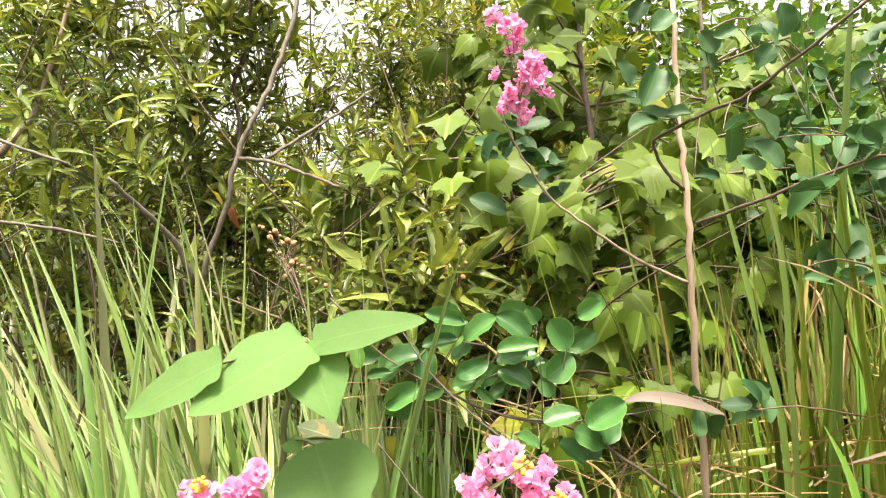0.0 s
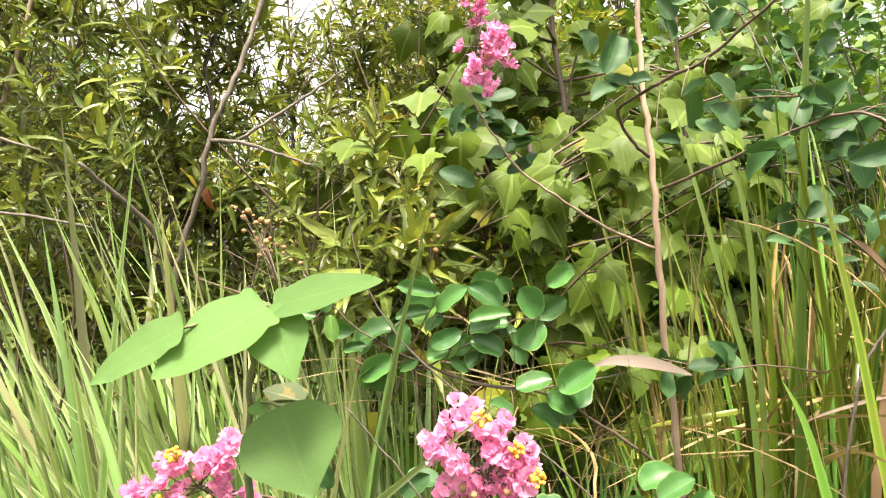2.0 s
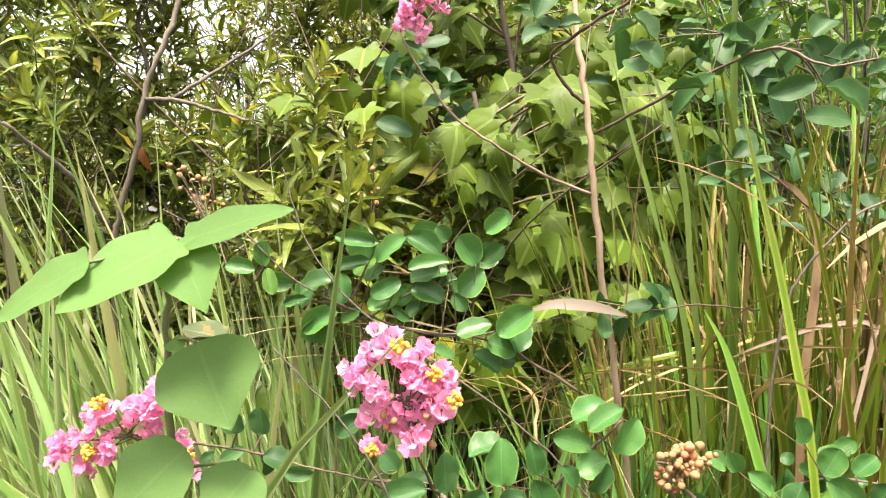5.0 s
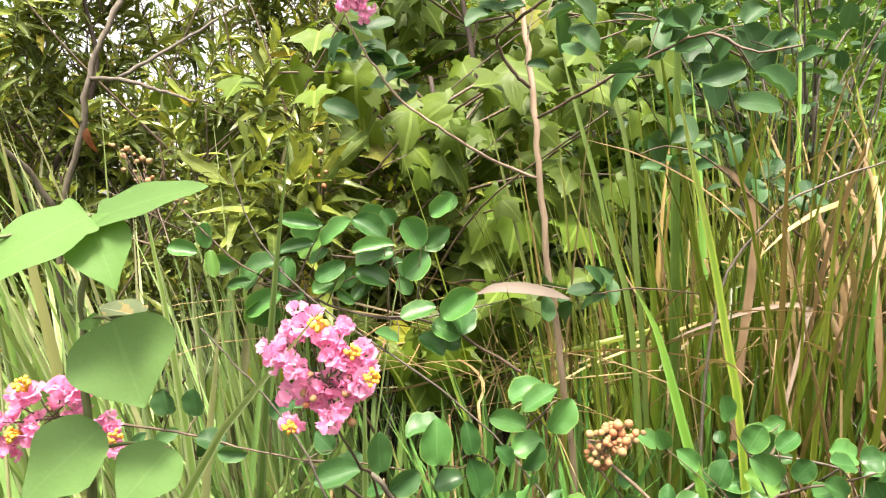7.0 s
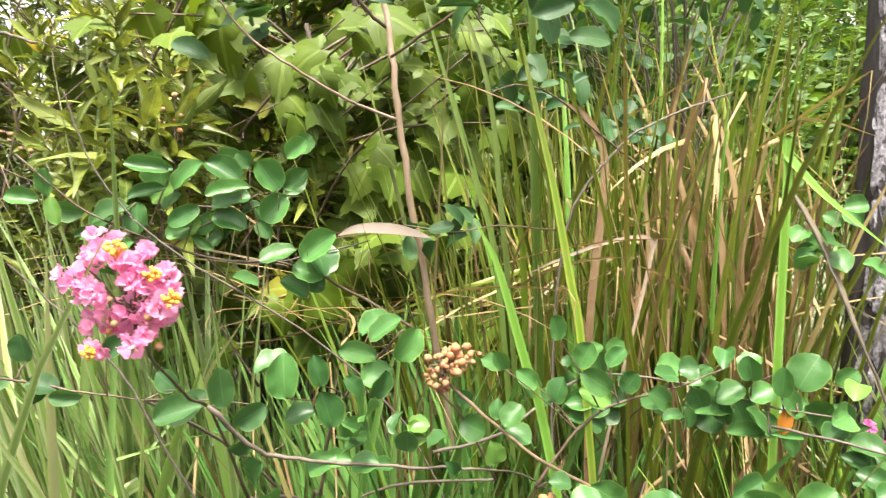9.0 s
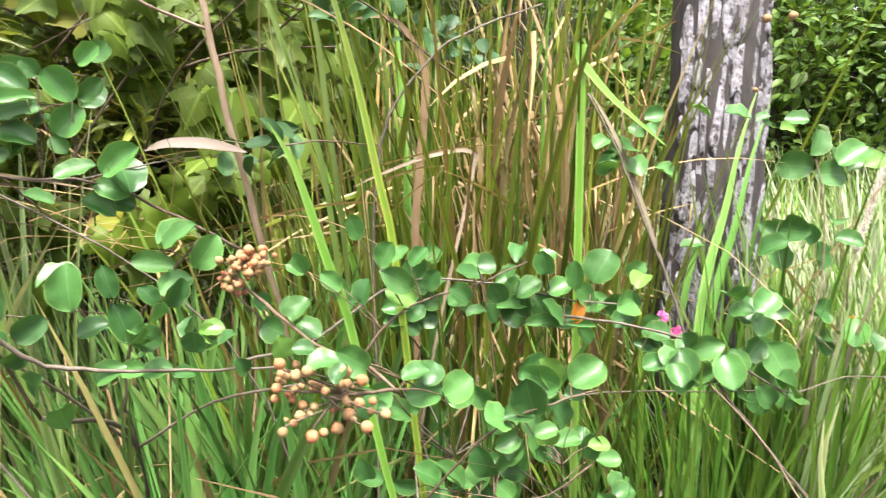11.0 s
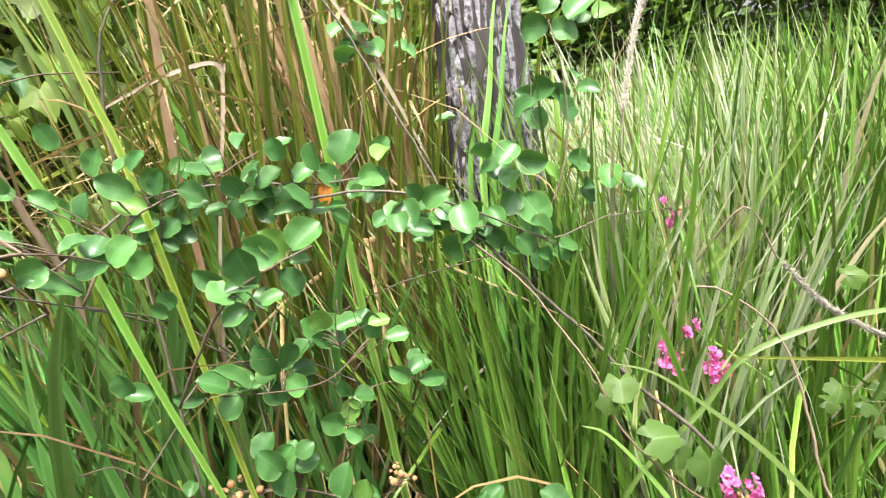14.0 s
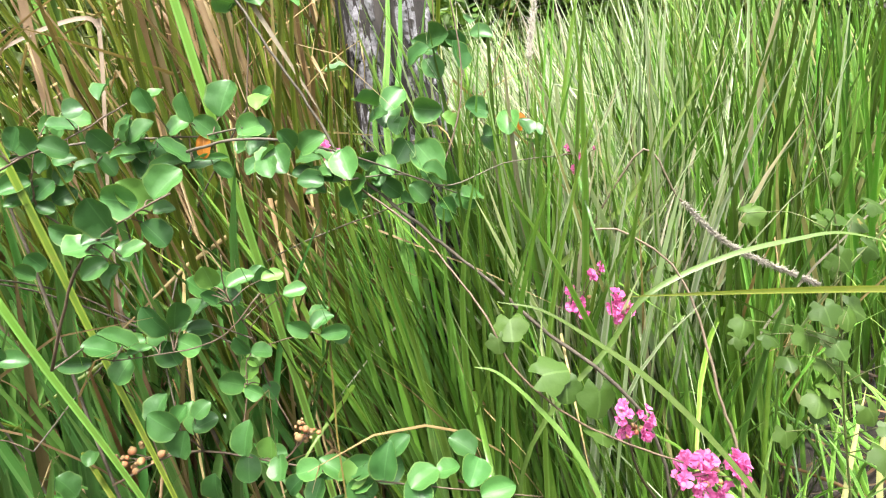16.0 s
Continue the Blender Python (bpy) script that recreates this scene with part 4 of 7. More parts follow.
SEEDS_TALL = [(-0.051, 0.847, 1.312, 0.011), (-0.062, 0.847, 1.292, 0.011), (-0.043, 0.849, 1.285, 0.011), (-0.069, 0.847, 1.277, 0.011), (-0.046, 0.850, 1.266, 0.011), (-0.057, 0.850, 1.251, 0.010), (-0.035, 0.850, 1.274, 0.010), (-0.070, 0.848, 1.261, 0.010), (-0.060, 0.851, 1.235, 0.010), (-0.039, 0.849, 1.293, 0.010)]
SEEDS_LOW = [(0.421, 0.649, 0.598, 0.011), (0.426, 0.642, 0.586, 0.011), (0.408, 0.652, 0.587, 0.011), (0.400, 0.658, 0.593, 0.010), (0.450, 0.632, 0.590, 0.010), (0.416, 0.644, 0.574, 0.010), (0.607, 0.550, 0.574, 0.010), (0.613, 0.544, 0.565, 0.010), (0.597, 0.552, 0.566, 0.010), (0.604, 0.546, 0.557, 0.009), (0.618, 0.543, 0.570, 0.008), (0.605, 0.552, 0.578, 0.008)]
SEEDS_SMALL = [(0.256, 0.549, 1.022, 0.008), (0.265, 0.546, 1.017, 0.008), (0.273, 0.544, 1.024, 0.008), (0.248, 0.550, 1.015, 0.008), (0.260, 0.546, 1.009, 0.008), (0.239, 0.551, 1.005, 0.007), (0.249, 0.548, 0.999, 0.007), (0.277, 0.541, 1.014, 0.007), (0.234, 0.552, 1.003, 0.007), (0.264, 0.548, 1.027, 0.007)]
BUDS_TRUNK = [(0.991, 0.710, 1.276, 0.013), (1.027, 0.700, 1.278, 0.014), (0.966, 0.701, 1.176, 0.008)]
VINE_STEM = [(-0.130, 0.409, 1.208), (-0.135, 0.414, 1.181), (-0.136, 0.417, 1.132), (-0.137, 0.421, 1.070), (-0.137, 0.425, 1.015), (-0.148, 0.451, 0.838)]
VINE_LEAF_A = ((-0.117, 0.390, 1.212), (-0.171, 0.352, 1.177), 0.050)
VINE_LEAF_B = ((-0.163, 0.372, 1.199), (-0.222, 0.368, 1.168), 0.036)
VINE_LEAF_C = ((-0.115, 0.394, 1.211), (-0.048, 0.380, 1.234), 0.034)
VINE_LEAF_D = ((-0.118, 0.392, 1.212), (-0.092, 0.365, 1.173), 0.040)
VINE_LEAF_E = ((-0.113, 0.408, 1.145), (-0.084, 0.380, 1.099), 0.068)
VINE_LEAF_F = ((-0.122, 0.410, 1.074), (-0.160, 0.385, 1.040), 0.062)
VINE_LEAF_G = ((-0.078, 0.412, 1.060), (-0.100, 0.384, 1.036), 0.050)
VINE_LEAF_H = ((-0.103, 0.430, 1.144), (-0.130, 0.427, 1.153), 0.023)
VINE_LEAF_I = ((-0.132, 0.412, 1.146), (-0.123, 0.408, 1.140), 0.014)
TRUNK = [(1.024, 0.817, 1.690), (0.998, 0.803, 1.427), (0.988, 0.799, 1.283), (0.972, 0.791, 1.106), (0.952, 0.783, 0.886), (0.940, 0.783, 0.663), (0.902, 0.780, 0.051)]
DRY_LEAF = [(0.152, 0.770, 1.126), (0.177, 0.770, 1.133), (0.212, 0.769, 1.132), (0.240, 0.768, 1.127), (0.268, 0.767, 1.119)]
ARCH_TWIG = [(0.635, 0.702, 1.286), (0.570, 0.703, 1.264), (0.506, 0.704, 1.236), (0.460, 0.704, 1.191), (0.434, 0.704, 1.156), (0.418, 0.703, 1.105), (0.405, 0.702, 1.015), (0.397, 0.698, 0.822)]
BENT_LEAF = [(0.401, 0.768, 1.278), (0.450, 0.767, 1.281), (0.478, 0.765, 1.260), (0.496, 0.764, 1.215), (0.492, 0.763, 1.152), (0.476, 0.761, 1.041), (0.469, 0.759, 0.943), (0.459, 0.752, 0.651)]
DRY_ARC = [(0.393, 0.763, 1.069), (0.428, 0.763, 1.083), (0.491, 0.762, 1.103), (0.546, 0.760, 1.110), (0.560, 0.760, 1.096), (0.553, 0.759, 1.068)]
PALE_BLADE_A = [(0.273, 0.855, 1.464), (0.295, 0.852, 1.372), (0.322, 0.850, 1.272), (0.344, 0.847, 1.187), (0.370, 0.844, 1.056), (0.390, 0.835, 0.672)]
PALE_BLADE_B = [(0.318, 0.864, 1.443), (0.333, 0.863, 1.432), (0.360, 0.860, 1.350), (0.373, 0.858, 1.264), (0.378, 0.856, 1.171), (0.388, 0.852, 1.016), (0.401, 0.844, 0.666)]
FRONT_BLADE_A = [(0.354, 0.651, 1.354), (0.368, 0.648, 1.278), (0.388, 0.646, 1.183), (0.405, 0.643, 1.077), (0.417, 0.641, 0.994), (0.432, 0.635, 0.735)]
FRONT_BLADE_B = [(0.289, 0.587, 1.145), (0.307, 0.586, 1.110), (0.320, 0.585, 1.067), (0.336, 0.583, 1.003), (0.352, 0.581, 0.944), (0.380, 0.577, 0.777)]
THIN_STALK_A = [(-0.088, 0.496, 1.127), (-0.059, 0.495, 1.096), (-0.033, 0.494, 1.067), (-0.004, 0.492, 1.024), (0.020, 0.490, 0.970)]
THIN_STALK_B = [(-0.149, 0.762, 1.303), (-0.139, 0.761, 1.266), (-0.120, 0.759, 1.212), (-0.083, 0.757, 1.157), (-0.052, 0.755, 1.126)]
SPLIT_BLADE_A = [(0.984, 0.717, 1.177), (0.953, 0.714, 1.097), (0.926, 0.708, 1.009), (0.894, 0.703, 0.921), (0.870, 0.694, 0.824), (0.829, 0.668, 0.582)]
SPLIT_BLADE_B = [(0.630, 0.594, 1.200), (0.657, 0.580, 1.162), (0.684, 0.567, 1.133), (0.712, 0.554, 1.104)]
GREY_STALK = [(0.665, 0.642, 1.171), (0.691, 0.624, 1.106), (0.716, 0.602, 1.017), (0.741, 0.581, 0.929), (0.758, 0.565, 0.861), (0.801, 0.541, 0.791), (0.841, 0.519, 0.729), (0.881, 0.497, 0.666), (0.915, 0.477, 0.604)]
WHITE_BLADE = [(0.684, 0.668, 1.173), (0.701, 0.658, 1.138), (0.720, 0.643, 1.084), (0.740, 0.625, 1.006), (0.760, 0.606, 0.922)]
ARCH_BLADE = [(0.802, 0.364, 0.703), (0.839, 0.340, 0.683), (0.877, 0.307, 0.636), (0.909, 0.277, 0.588), (0.940, 0.242, 0.521), (0.963, 0.208, 0.448), (0.977, 0.176, 0.365)]
ARCH_BLADE_B = [(0.768, 0.384, 0.636), (0.787, 0.372, 0.624), (0.807, 0.350, 0.587), (0.827, 0.324, 0.532), (0.834, 0.303, 0.473), (0.825, 0.285, 0.401)]
ARCH_BLADE_C = [(1.396, 0.258, 0.557), (1.364, 0.282, 0.586), (1.316, 0.313, 0.610), (1.261, 0.342, 0.615), (1.190, 0.377, 0.616), (1.115, 0.411, 0.605), (1.058, 0.433, 0.585), (1.007, 0.445, 0.541)]
LEVEL_BLADE = [(1.041, 0.435, 0.600), (1.132, 0.383, 0.579), (1.229, 0.328, 0.556), (1.338, 0.266, 0.527), (1.419, 0.217, 0.498)]
ARCH_STEM = [(1.040, 0.475, 0.693), (1.071, 0.456, 0.681), (1.110, 0.421, 0.630), (1.120, 0.401, 0.580), (1.117, 0.382, 0.510), (1.108, 0.361, 0.425), (1.104, 0.344, 0.363), (1.069, 0.317, 0.215)]
PLUME_LINE = [(1.161, 0.504, 0.759), (1.197, 0.465, 0.689), (1.222, 0.436, 0.632), (1.247, 0.412, 0.595), (1.287, 0.381, 0.558), (1.322, 0.355, 0.527)]
CREEPER_STEM = [(0.758, 0.541, 0.832), (0.790, 0.484, 0.773), (0.799, 0.442, 0.726), (0.797, 0.385, 0.684), (0.801, 0.367, 0.633), (0.819, 0.345, 0.590), (0.845, 0.321, 0.552), (0.879, 0.295, 0.520), (0.923, 0.263, 0.486)]
CREEPER_LEAVES = [(0.809, 0.361, 0.665, 0.037), (0.841, 0.330, 0.616, 0.043), (0.836, 0.324, 0.586, 0.033), (0.861, 0.305, 0.564, 0.043), (0.855, 0.300, 0.538, 0.033), (0.793, 0.365, 0.651, 0.024)]
WHITE_STAKE = [(1.228, 0.695, 1.091), (1.202, 0.694, 1.041), (1.176, 0.691, 0.981), (1.150, 0.687, 0.921), (1.128, 0.681, 0.860), (1.079, 0.665, 0.711)]
LONG_BLADE_R = [(1.459, 0.499, 0.946), (1.373, 0.517, 0.858), (1.277, 0.538, 0.764), (1.194, 0.557, 0.685), (1.114, 0.583, 0.641), (1.052, 0.603, 0.603)]
IVY_RIGHT = [(1.349, 0.360, 0.552, 0.043), (1.406, 0.332, 0.553, 0.042), (1.303, 0.364, 0.488, 0.046), (1.342, 0.339, 0.468, 0.042), (1.295, 0.354, 0.443, 0.050), (1.261, 0.375, 0.457, 0.037), (1.369, 0.302, 0.392, 0.050), (1.278, 0.336, 0.354, 0.046), (1.314, 0.329, 0.391, 0.042), (1.330, 0.302, 0.326, 0.046), (1.231, 0.345, 0.307, 0.040), (1.311, 0.295, 0.272, 0.050), (1.398, 0.306, 0.453, 0.050), (1.264, 0.363, 0.422, 0.037), (1.343, 0.287, 0.297, 0.042), (1.250, 0.384, 0.469, 0.042), (1.325, 0.333, 0.422, 0.040), (1.392, 0.330, 0.523, 0.042), (1.296, 0.332, 0.370, 0.037), (1.302, 0.409, 0.638, 0.040), (1.357, 0.376, 0.618, 0.042), (1.432, 0.338, 0.614, 0.037), (1.442, 0.322, 0.577, 0.042)]
WAX_LIMB = [(-0.374, 1.085, 1.884), (-0.374, 1.063, 1.737), (-0.393, 1.039, 1.615), (-0.416, 1.022, 1.531), (-0.442, 1.014, 1.456), (-0.458, 1.019, 1.365), (-0.491, 1.032, 1.270), (-0.512, 1.045, 1.182), (-0.517, 1.086, 0.848), (-0.508, 1.188, 0.010)]
WAX_SIDE = [(-0.444, 1.015, 1.451), (-0.384, 0.990, 1.443), (-0.328, 0.966, 1.426), (-0.283, 0.941, 1.409), (-0.237, 0.906, 1.392)]
WAX_SIDE_B = [(-0.384, 0.990, 1.446), (-0.346, 1.041, 1.494), (-0.299, 1.111, 1.559), (-0.250, 1.162, 1.618)]
WAX_DARK = [(-0.483, 1.128, 1.843), (-0.488, 1.137, 1.693), (-0.512, 1.139, 1.616), (-0.497, 1.146, 1.521), (-0.520, 1.150, 1.423), (-0.590, 1.152, 1.302), (-0.584, 1.160, 1.174)]
WAX_LEFT = [(-0.848, 1.145, 1.851), (-0.886, 1.152, 1.682), (-0.925, 1.157, 1.558), (-0.967, 1.156, 1.500), (-1.053, 1.155, 1.407)]
WAX_GREY = [(-0.589, 0.895, 1.392), (-0.565, 0.950, 1.353), (-0.535, 1.006, 1.304), (-0.514, 1.042, 1.240)]
WAX_TWIG = [(-0.810, 0.922, 1.457), (-0.738, 0.929, 1.434), (-0.683, 0.935, 1.419)]
WAX_TWIG_B = [(-0.804, 0.930, 1.324), (-0.697, 0.940, 1.315), (-0.598, 0.950, 1.298)]
BROWN_LEAF = [(-0.429, 0.982, 1.348, 0.031)]
ORANGE_LEAF = [(0.599, 0.564, 0.926, 0.024)]
YELLOW_LEAF = [(1.049, 0.610, 0.843, 0.022)]
YELLOW_TOP = [(1.009, 0.744, 1.094, 0.018)]


# ---- ground, track ----
def ground_mesh():
    steps = [0.0]
    while steps[-1] < 400:
        steps.append(steps[-1] + max(0.12, 0.16 * steps[-1]))
    axis = [-s for s in steps[:0:-1]] + steps
    verts = []
    for y in axis:
        for x in axis:
            far = math.hypot(x, y)
            lift = 0.05 * noise.noise((x * 0.9, y * 0.9, 0)) + 0.018 * noise.noise((x * 5, y * 5, 3))
            verts.append((x + 0.4, y + 0.8, lift * min(1, 30 / (far + 1)) - 0.02))
    n = len(axis)
    faces = [(r * n + c, r * n + c + 1, r * n + n + c + 1, r * n + n + c) for r in range(n - 1) for c in range(n - 1)]
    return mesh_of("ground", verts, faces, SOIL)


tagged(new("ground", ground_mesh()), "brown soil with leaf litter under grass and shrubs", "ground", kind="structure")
track = [(-90 + 3.4 * k, 24 + 1.5 * math.sin(k * 0.4) + w, 0.09) for k in range(31) for w in (0, 5)]
tagged(new("road", mesh_of("road", track, [(2 * k, 2 * k + 2, 2 * k + 3, 2 * k + 1) for k in range(30)], SAND)), "pale sandy track far behind the shrubs", "road", kind="structure")


# ---- woody plants ----
def leafy_tree(name, base, height, crown, radii, clumps, per_clump, leaf, width, material, label, category, seed, bark=None, trunk=0.05, spread=0.16, outline=lance, group="", up=0.5):
    """A trunk, limbs that fork to clumps of leaves, and the crown of single leaves."""
    rng = random.Random(seed)
    bark = bark or DARK_BARK
    root = thing(name, base, label, category, group)
    middle = Vector(crown)
    foot = Vector(base)
    top = Vector((middle.x, middle.y, min(height, middle.z + radii[2] * 0.8)))
    mid = foot.lerp(top, 0.5) + Vector((rng.uniform(-0.1, 0.1), rng.uniform(-0.1, 0.1), 0)) * height * 0.3
    part("trunk", stem_mesh("trunk", [foot - Vector((0, 0, 0.05)), foot.lerp(mid, 0.5), mid, mid.lerp(top, 0.5), top], trunk, trunk * 0.2, bark, 8, 0.15, 4, seed), root)
    mats = []
    for k in range(clumps):
        d = Vector((rng.gauss(0, 1), rng.gauss(0, 1), rng.gauss(0, 1))).normalized() * (0.35 + 0.65 * rng.random() ** 0.5)
        c = middle + Vector((d.x * radii[0], d.y * radii[1], d.z * radii[2]))
        s = rng.uniform(0.25, 0.95)
        a = foot.lerp(mid, 2 * s) if s < 0.5 else mid.lerp(top, 2 * s - 1)
        if a.z > c.z:
            a = foot.lerp(mid, 0.7)
        bow = a.lerp(c, 0.5) + Vector((0, 0, 0.12 * (c - a).length))
        part("limb", stem_mesh("limb", [a, bow, c], trunk * 0.22, min(0.003, trunk * 0.15), bark, 5, 0.1, 3, k), root)
        for _ in range(per_clump):
            g = Vector((rng.gauss(0, spread), rng.gauss(0, spread), rng.gauss(0, spread * 0.8)))
            way = (g.normalized() + Vector((rng.uniform(-0.6, 0.6), rng.uniform(-0.6, 0.6), rng.uniform(-0.5, 0.5)))).normalized()
            face = Vector((rng.uniform(-0.7, 0.7), rng.uniform(-0.9, 0.5), up + rng.random()))
            mats.append(aim(c + g, way, face, rng.uniform(0.6, 1.2)))
    shapes = [leaf_shape(leaf, width, outline, 4, 0.2, c, 0.05, p) for c, p in ((0.1, 0), (0.3, 1), (-0.1, 2))]
    part("crown", scattered("crown", shapes, mats, material), root, kind="stuff")
    return root


# far woods
for k, (x, y, h, r) in enumerate([(-13, 17, 8.5, 3.0), (-1.2, 21, 8, 2.6), (3.5, 18, 9, 3.2), (8.5, 20, 10, 3.6), (14, 17, 9.5, 3.6), (19, 12, 9, 3.4), (22, 6, 9, 3.4), (-17, 10, 9, 3.3)]):
    leafy_tree("tree", (x, y, 0), h, (x, y, h * 0.6), (r, r, h * 0.42), 46, 46, 0.34, 0.2, WOODS, "broadleaf tree at the edge of the far woods", "tree", 100 + k, trunk=0.16, spread=0.55, outline=oval, group="far woods")

# nearer trees over the shrubs
for k, (x, y, h, r, mat) in enumerate([(-6.4, 8.0, 6.2, 1.9, WOODS), (-0.5, 7.2, 5.2, 1.2, SHRUB), (1.3, 6.6, 5.0, 1.4, SHRUB), (0.7, 5.2, 3.9, 1.1, WOODS), (3.3, 7.0, 5.4, 1.5, WOODS), (5.6, 6.2, 5.6, 1.7, WOODS), (7.8, 4.4, 5.6, 1.8, WOODS), (8.6, 1.2, 5.6, 1.8, WOODS)]):
    leafy_tree("tree", (x, y, 0), h, (x, y, h * 0.55), (r, r, h * 0.45), 60, 56, 0.13, 0.075, mat, "slim broadleaf tree with thin crown behind the shrubs", "tree", 150 + k, trunk=0.06, spread=0.3, outline=oval, group="trees behind the bed")

for k, (x, y, h, r) in enumerate([(-2.5, 7.6, 5.4, 0.9), (-4.6, 8.6, 5.2, 1.1)]):
    leafy_tree("tree", (x, y, 0), h, (x, y, h * 0.6), (r, r, h * 0.42), 44, 34, 0.11, 0.05, SHRUB, "thin pale-leaved tree against the sky", "tree", 170 + k, trunk=0.04, spread=0.26, outline=oval, group="trees behind the bed")

# shrubs behind the bed
for k, (x, y, h, rx, rz, mat) in enumerate([(-2.6, 3.2, 2.6, 0.9, 1.0, SHRUB), (-1.5, 3.6, 2.3, 0.7, 0.85, GOLD), (-0.55, 3.2, 1.9, 0.55, 0.7, SHRUB), (0.35, 3.0, 2.1, 0.6, 0.8, SHRUB), (1.25, 3.1, 2.3, 0.65, 0.85, WOODS),
                                           (2.3, 3.4, 2.4, 0.75, 0.9, WOODS), (3.4, 3.0, 2.4, 0.8, 0.9, WOODS), (0.95, 2.1, 2.0, 0.42, 0.8, WOODS), (1.6, 2.7, 2.1, 0.5, 0.8, WOODS), (4.4, 2.0, 2.6, 0.9, 1.0, WOODS), (4.6, 0.4, 2.5, 0.9, 1.0, WOODS), (3.2, 4.6, 3.4, 1.0, 1.3, WOODS), (2.5, 4.4, 3.0, 0.9, 1.2, WOODS), (4.2, 3.9, 3.0, 1.0, 1.2, WOODS), (5.4, 3.0, 3.0, 1.0, 1.2, WOODS), (5.9, 1.4, 3.0, 1.0, 1.2, WOODS)]):
    label = {SHRUB: "mid-green leafy shrub behind the grass", GOLD: "yellow-green leafy shrub behind the grass", WOODS: "dark green dense shrub behind the grass"}[mat]
    leafy_tree("shrub", (x, y, 0), h, (x, y, h * 0.58), (rx, rx * 0.8, rz), 120 if mat is WOODS else 64, 60, 0.075 if mat is WOODS else 0.07, 0.04, mat, label, "shrub", 200 + k, trunk=0.025, spread=0.13, group="shrubs behind the bed")


# the wax myrtle: limbs, leafy shoots with whorled narrow leaves
def shoot(rng, tip, way, n, scale):
    """Poses of the narrow leaves round one shoot, and its twig."""
    mats, foot = [], tip - way * 0.1 * scale
    turn = rng.random() * 6
    side = way.orthogonal().normalized()
    other = way.cross(side)
    for k in range(n):
        a, s = turn + k * 2.4, 0.25 + 0.75 * k / n
        out = side * math.cos(a) + other * math.sin(a)
        d = (out * (1.15 - 0.55 * s) + way * (0.35 + 0.8 * s) + Vector((0, 0, -0.15))).normalized()
        mats.append(aim(foot.lerp(tip, s), d, (way + Vector((rng.uniform(-0.4, 0.4), rng.uniform(-0.6, 0.2), 0.5))), scale * rng.uniform(0.7, 1.15)))
    return mats, (smooth_line([foot - way * 0.08, foot, tip]), 0.0016, 0.0008)


WAX_SHAPES = [leaf_shape(0.055, w, lance, 6, f, c, 0.16, p, tw) for w, f, c, p, tw in ((0.0135, 0.4, 0.15, 0, 0.6), (0.0125, 0.5, 0.5, 1, -0.9), (0.015, 0.3, -0.1, 2, 1.1), (0.013, 0.45, 0.8, 3, 0.2))]
wax = thing("wax_myrtle", WAX_LIMB[-1], "wax myrtle shrub with glossy narrow olive-green leaves", "shrub")
part("limb", stem_mesh("limb", WAX_LIMB[::-1], 0.005, 0.004, GREY_TWIG, 8, 0.3, 5, 5), wax)
for name, line, r0, r1, mat in (("limb", WAX_SIDE, 0.0036, 0.002, GREY_TWIG), ("limb", WAX_SIDE_B, 0.0032, 0.0018, GREY_TWIG), ("limb", WAX_DARK[::-1], 0.0055, 0.003, DARK_BARK),
                                ("limb", WAX_LEFT[::-1], 0.008, 0.004, BEIGE_BARK), ("limb", WAX_GREY[::-1], 0.005, 0.003, GREY_TWIG), ("twig", WAX_TWIG, 0.003, 0.002, GREY_TWIG), ("twig", WAX_TWIG_B, 0.003, 0.002, GREY_TWIG)):
    part(name, stem_mesh(name, line, r0, r1, mat, 6, 0.2, 4, 6), wax)
rng = random.Random(11)
near, rest, twigs = [], [], []
wax_meshes = [mesh_of("leaf", *s[:2], WAX, s[2]) for s in WAX_SHAPES]
zones = [((-0.75, 1.15, 1.5), (0.34, 0.2, 0.42), 80, 1.0), ((-0.54, 1.2, 1.62), (0.13, 0.2, 0.4), 44, 1.0), ((-0.2, 1.08, 1.36), (0.16, 0.16, 0.2), 34, 1.0), ((-0.48, 1.3, 1.25), (0.3, 0.2, 0.25), 44, 1.0),
         ((-0.15, 1.55, 1.72), (0.18, 0.2, 0.35), 60, 0.8), ((-1.0, 1.4, 1.3), (0.35, 0.3, 0.5), 50, 1.0), ((-0.8, 1.9, 1.3), (0.7, 0.3, 0.55), 80, 1.0), ((-0.12, 0.86, 1.27), (0.1, 0.07, 0.1), 9, 1.3),
         ((-0.42, 1.5, 1.72), (0.2, 0.15, 0.34), 34, 0.9), ((-0.32, 1.75, 1.5), (0.28, 0.15, 0.32), 44, 0.9), ((-0.95, 1.25, 1.85), (0.3, 0.2, 0.2), 30, 1.0), ((-0.62, 1.14, 1.16), (0.36, 0.1, 0.14), 34, 1.0), ((0.0, 1.2, 1.2), (0.14, 0.1, 0.1), 14, 1.1)]
for c, r, n, scale in zones:
    for _ in range(int(1.2 * n)):
        d = Vector((rng.gauss(0, 1), rng.gauss(0, 1), rng.gauss(0, 1))).normalized() * rng.random() ** 0.4
        tip = Vector((c[0] + d.x * r[0], c[1] + d.y * r[1], c[2] + d.z * r[2]))
        way = Vector((d.x * 0.6 + rng.uniform(-0.5, 0.5), d.y * 0.4 + rng.uniform(-0.7, 0.3), 0.75 + rng.uniform(-0.5, 0.4))).normalized()
        mats, stick = shoot(rng, tip, way, rng.randint(13, 19), scale)
        twigs.append(tube(*stick[:1], stick[1], stick[2], 4))
        (near if tip.y < 1.12 and len(near) < 290 else rest).extend(mats)
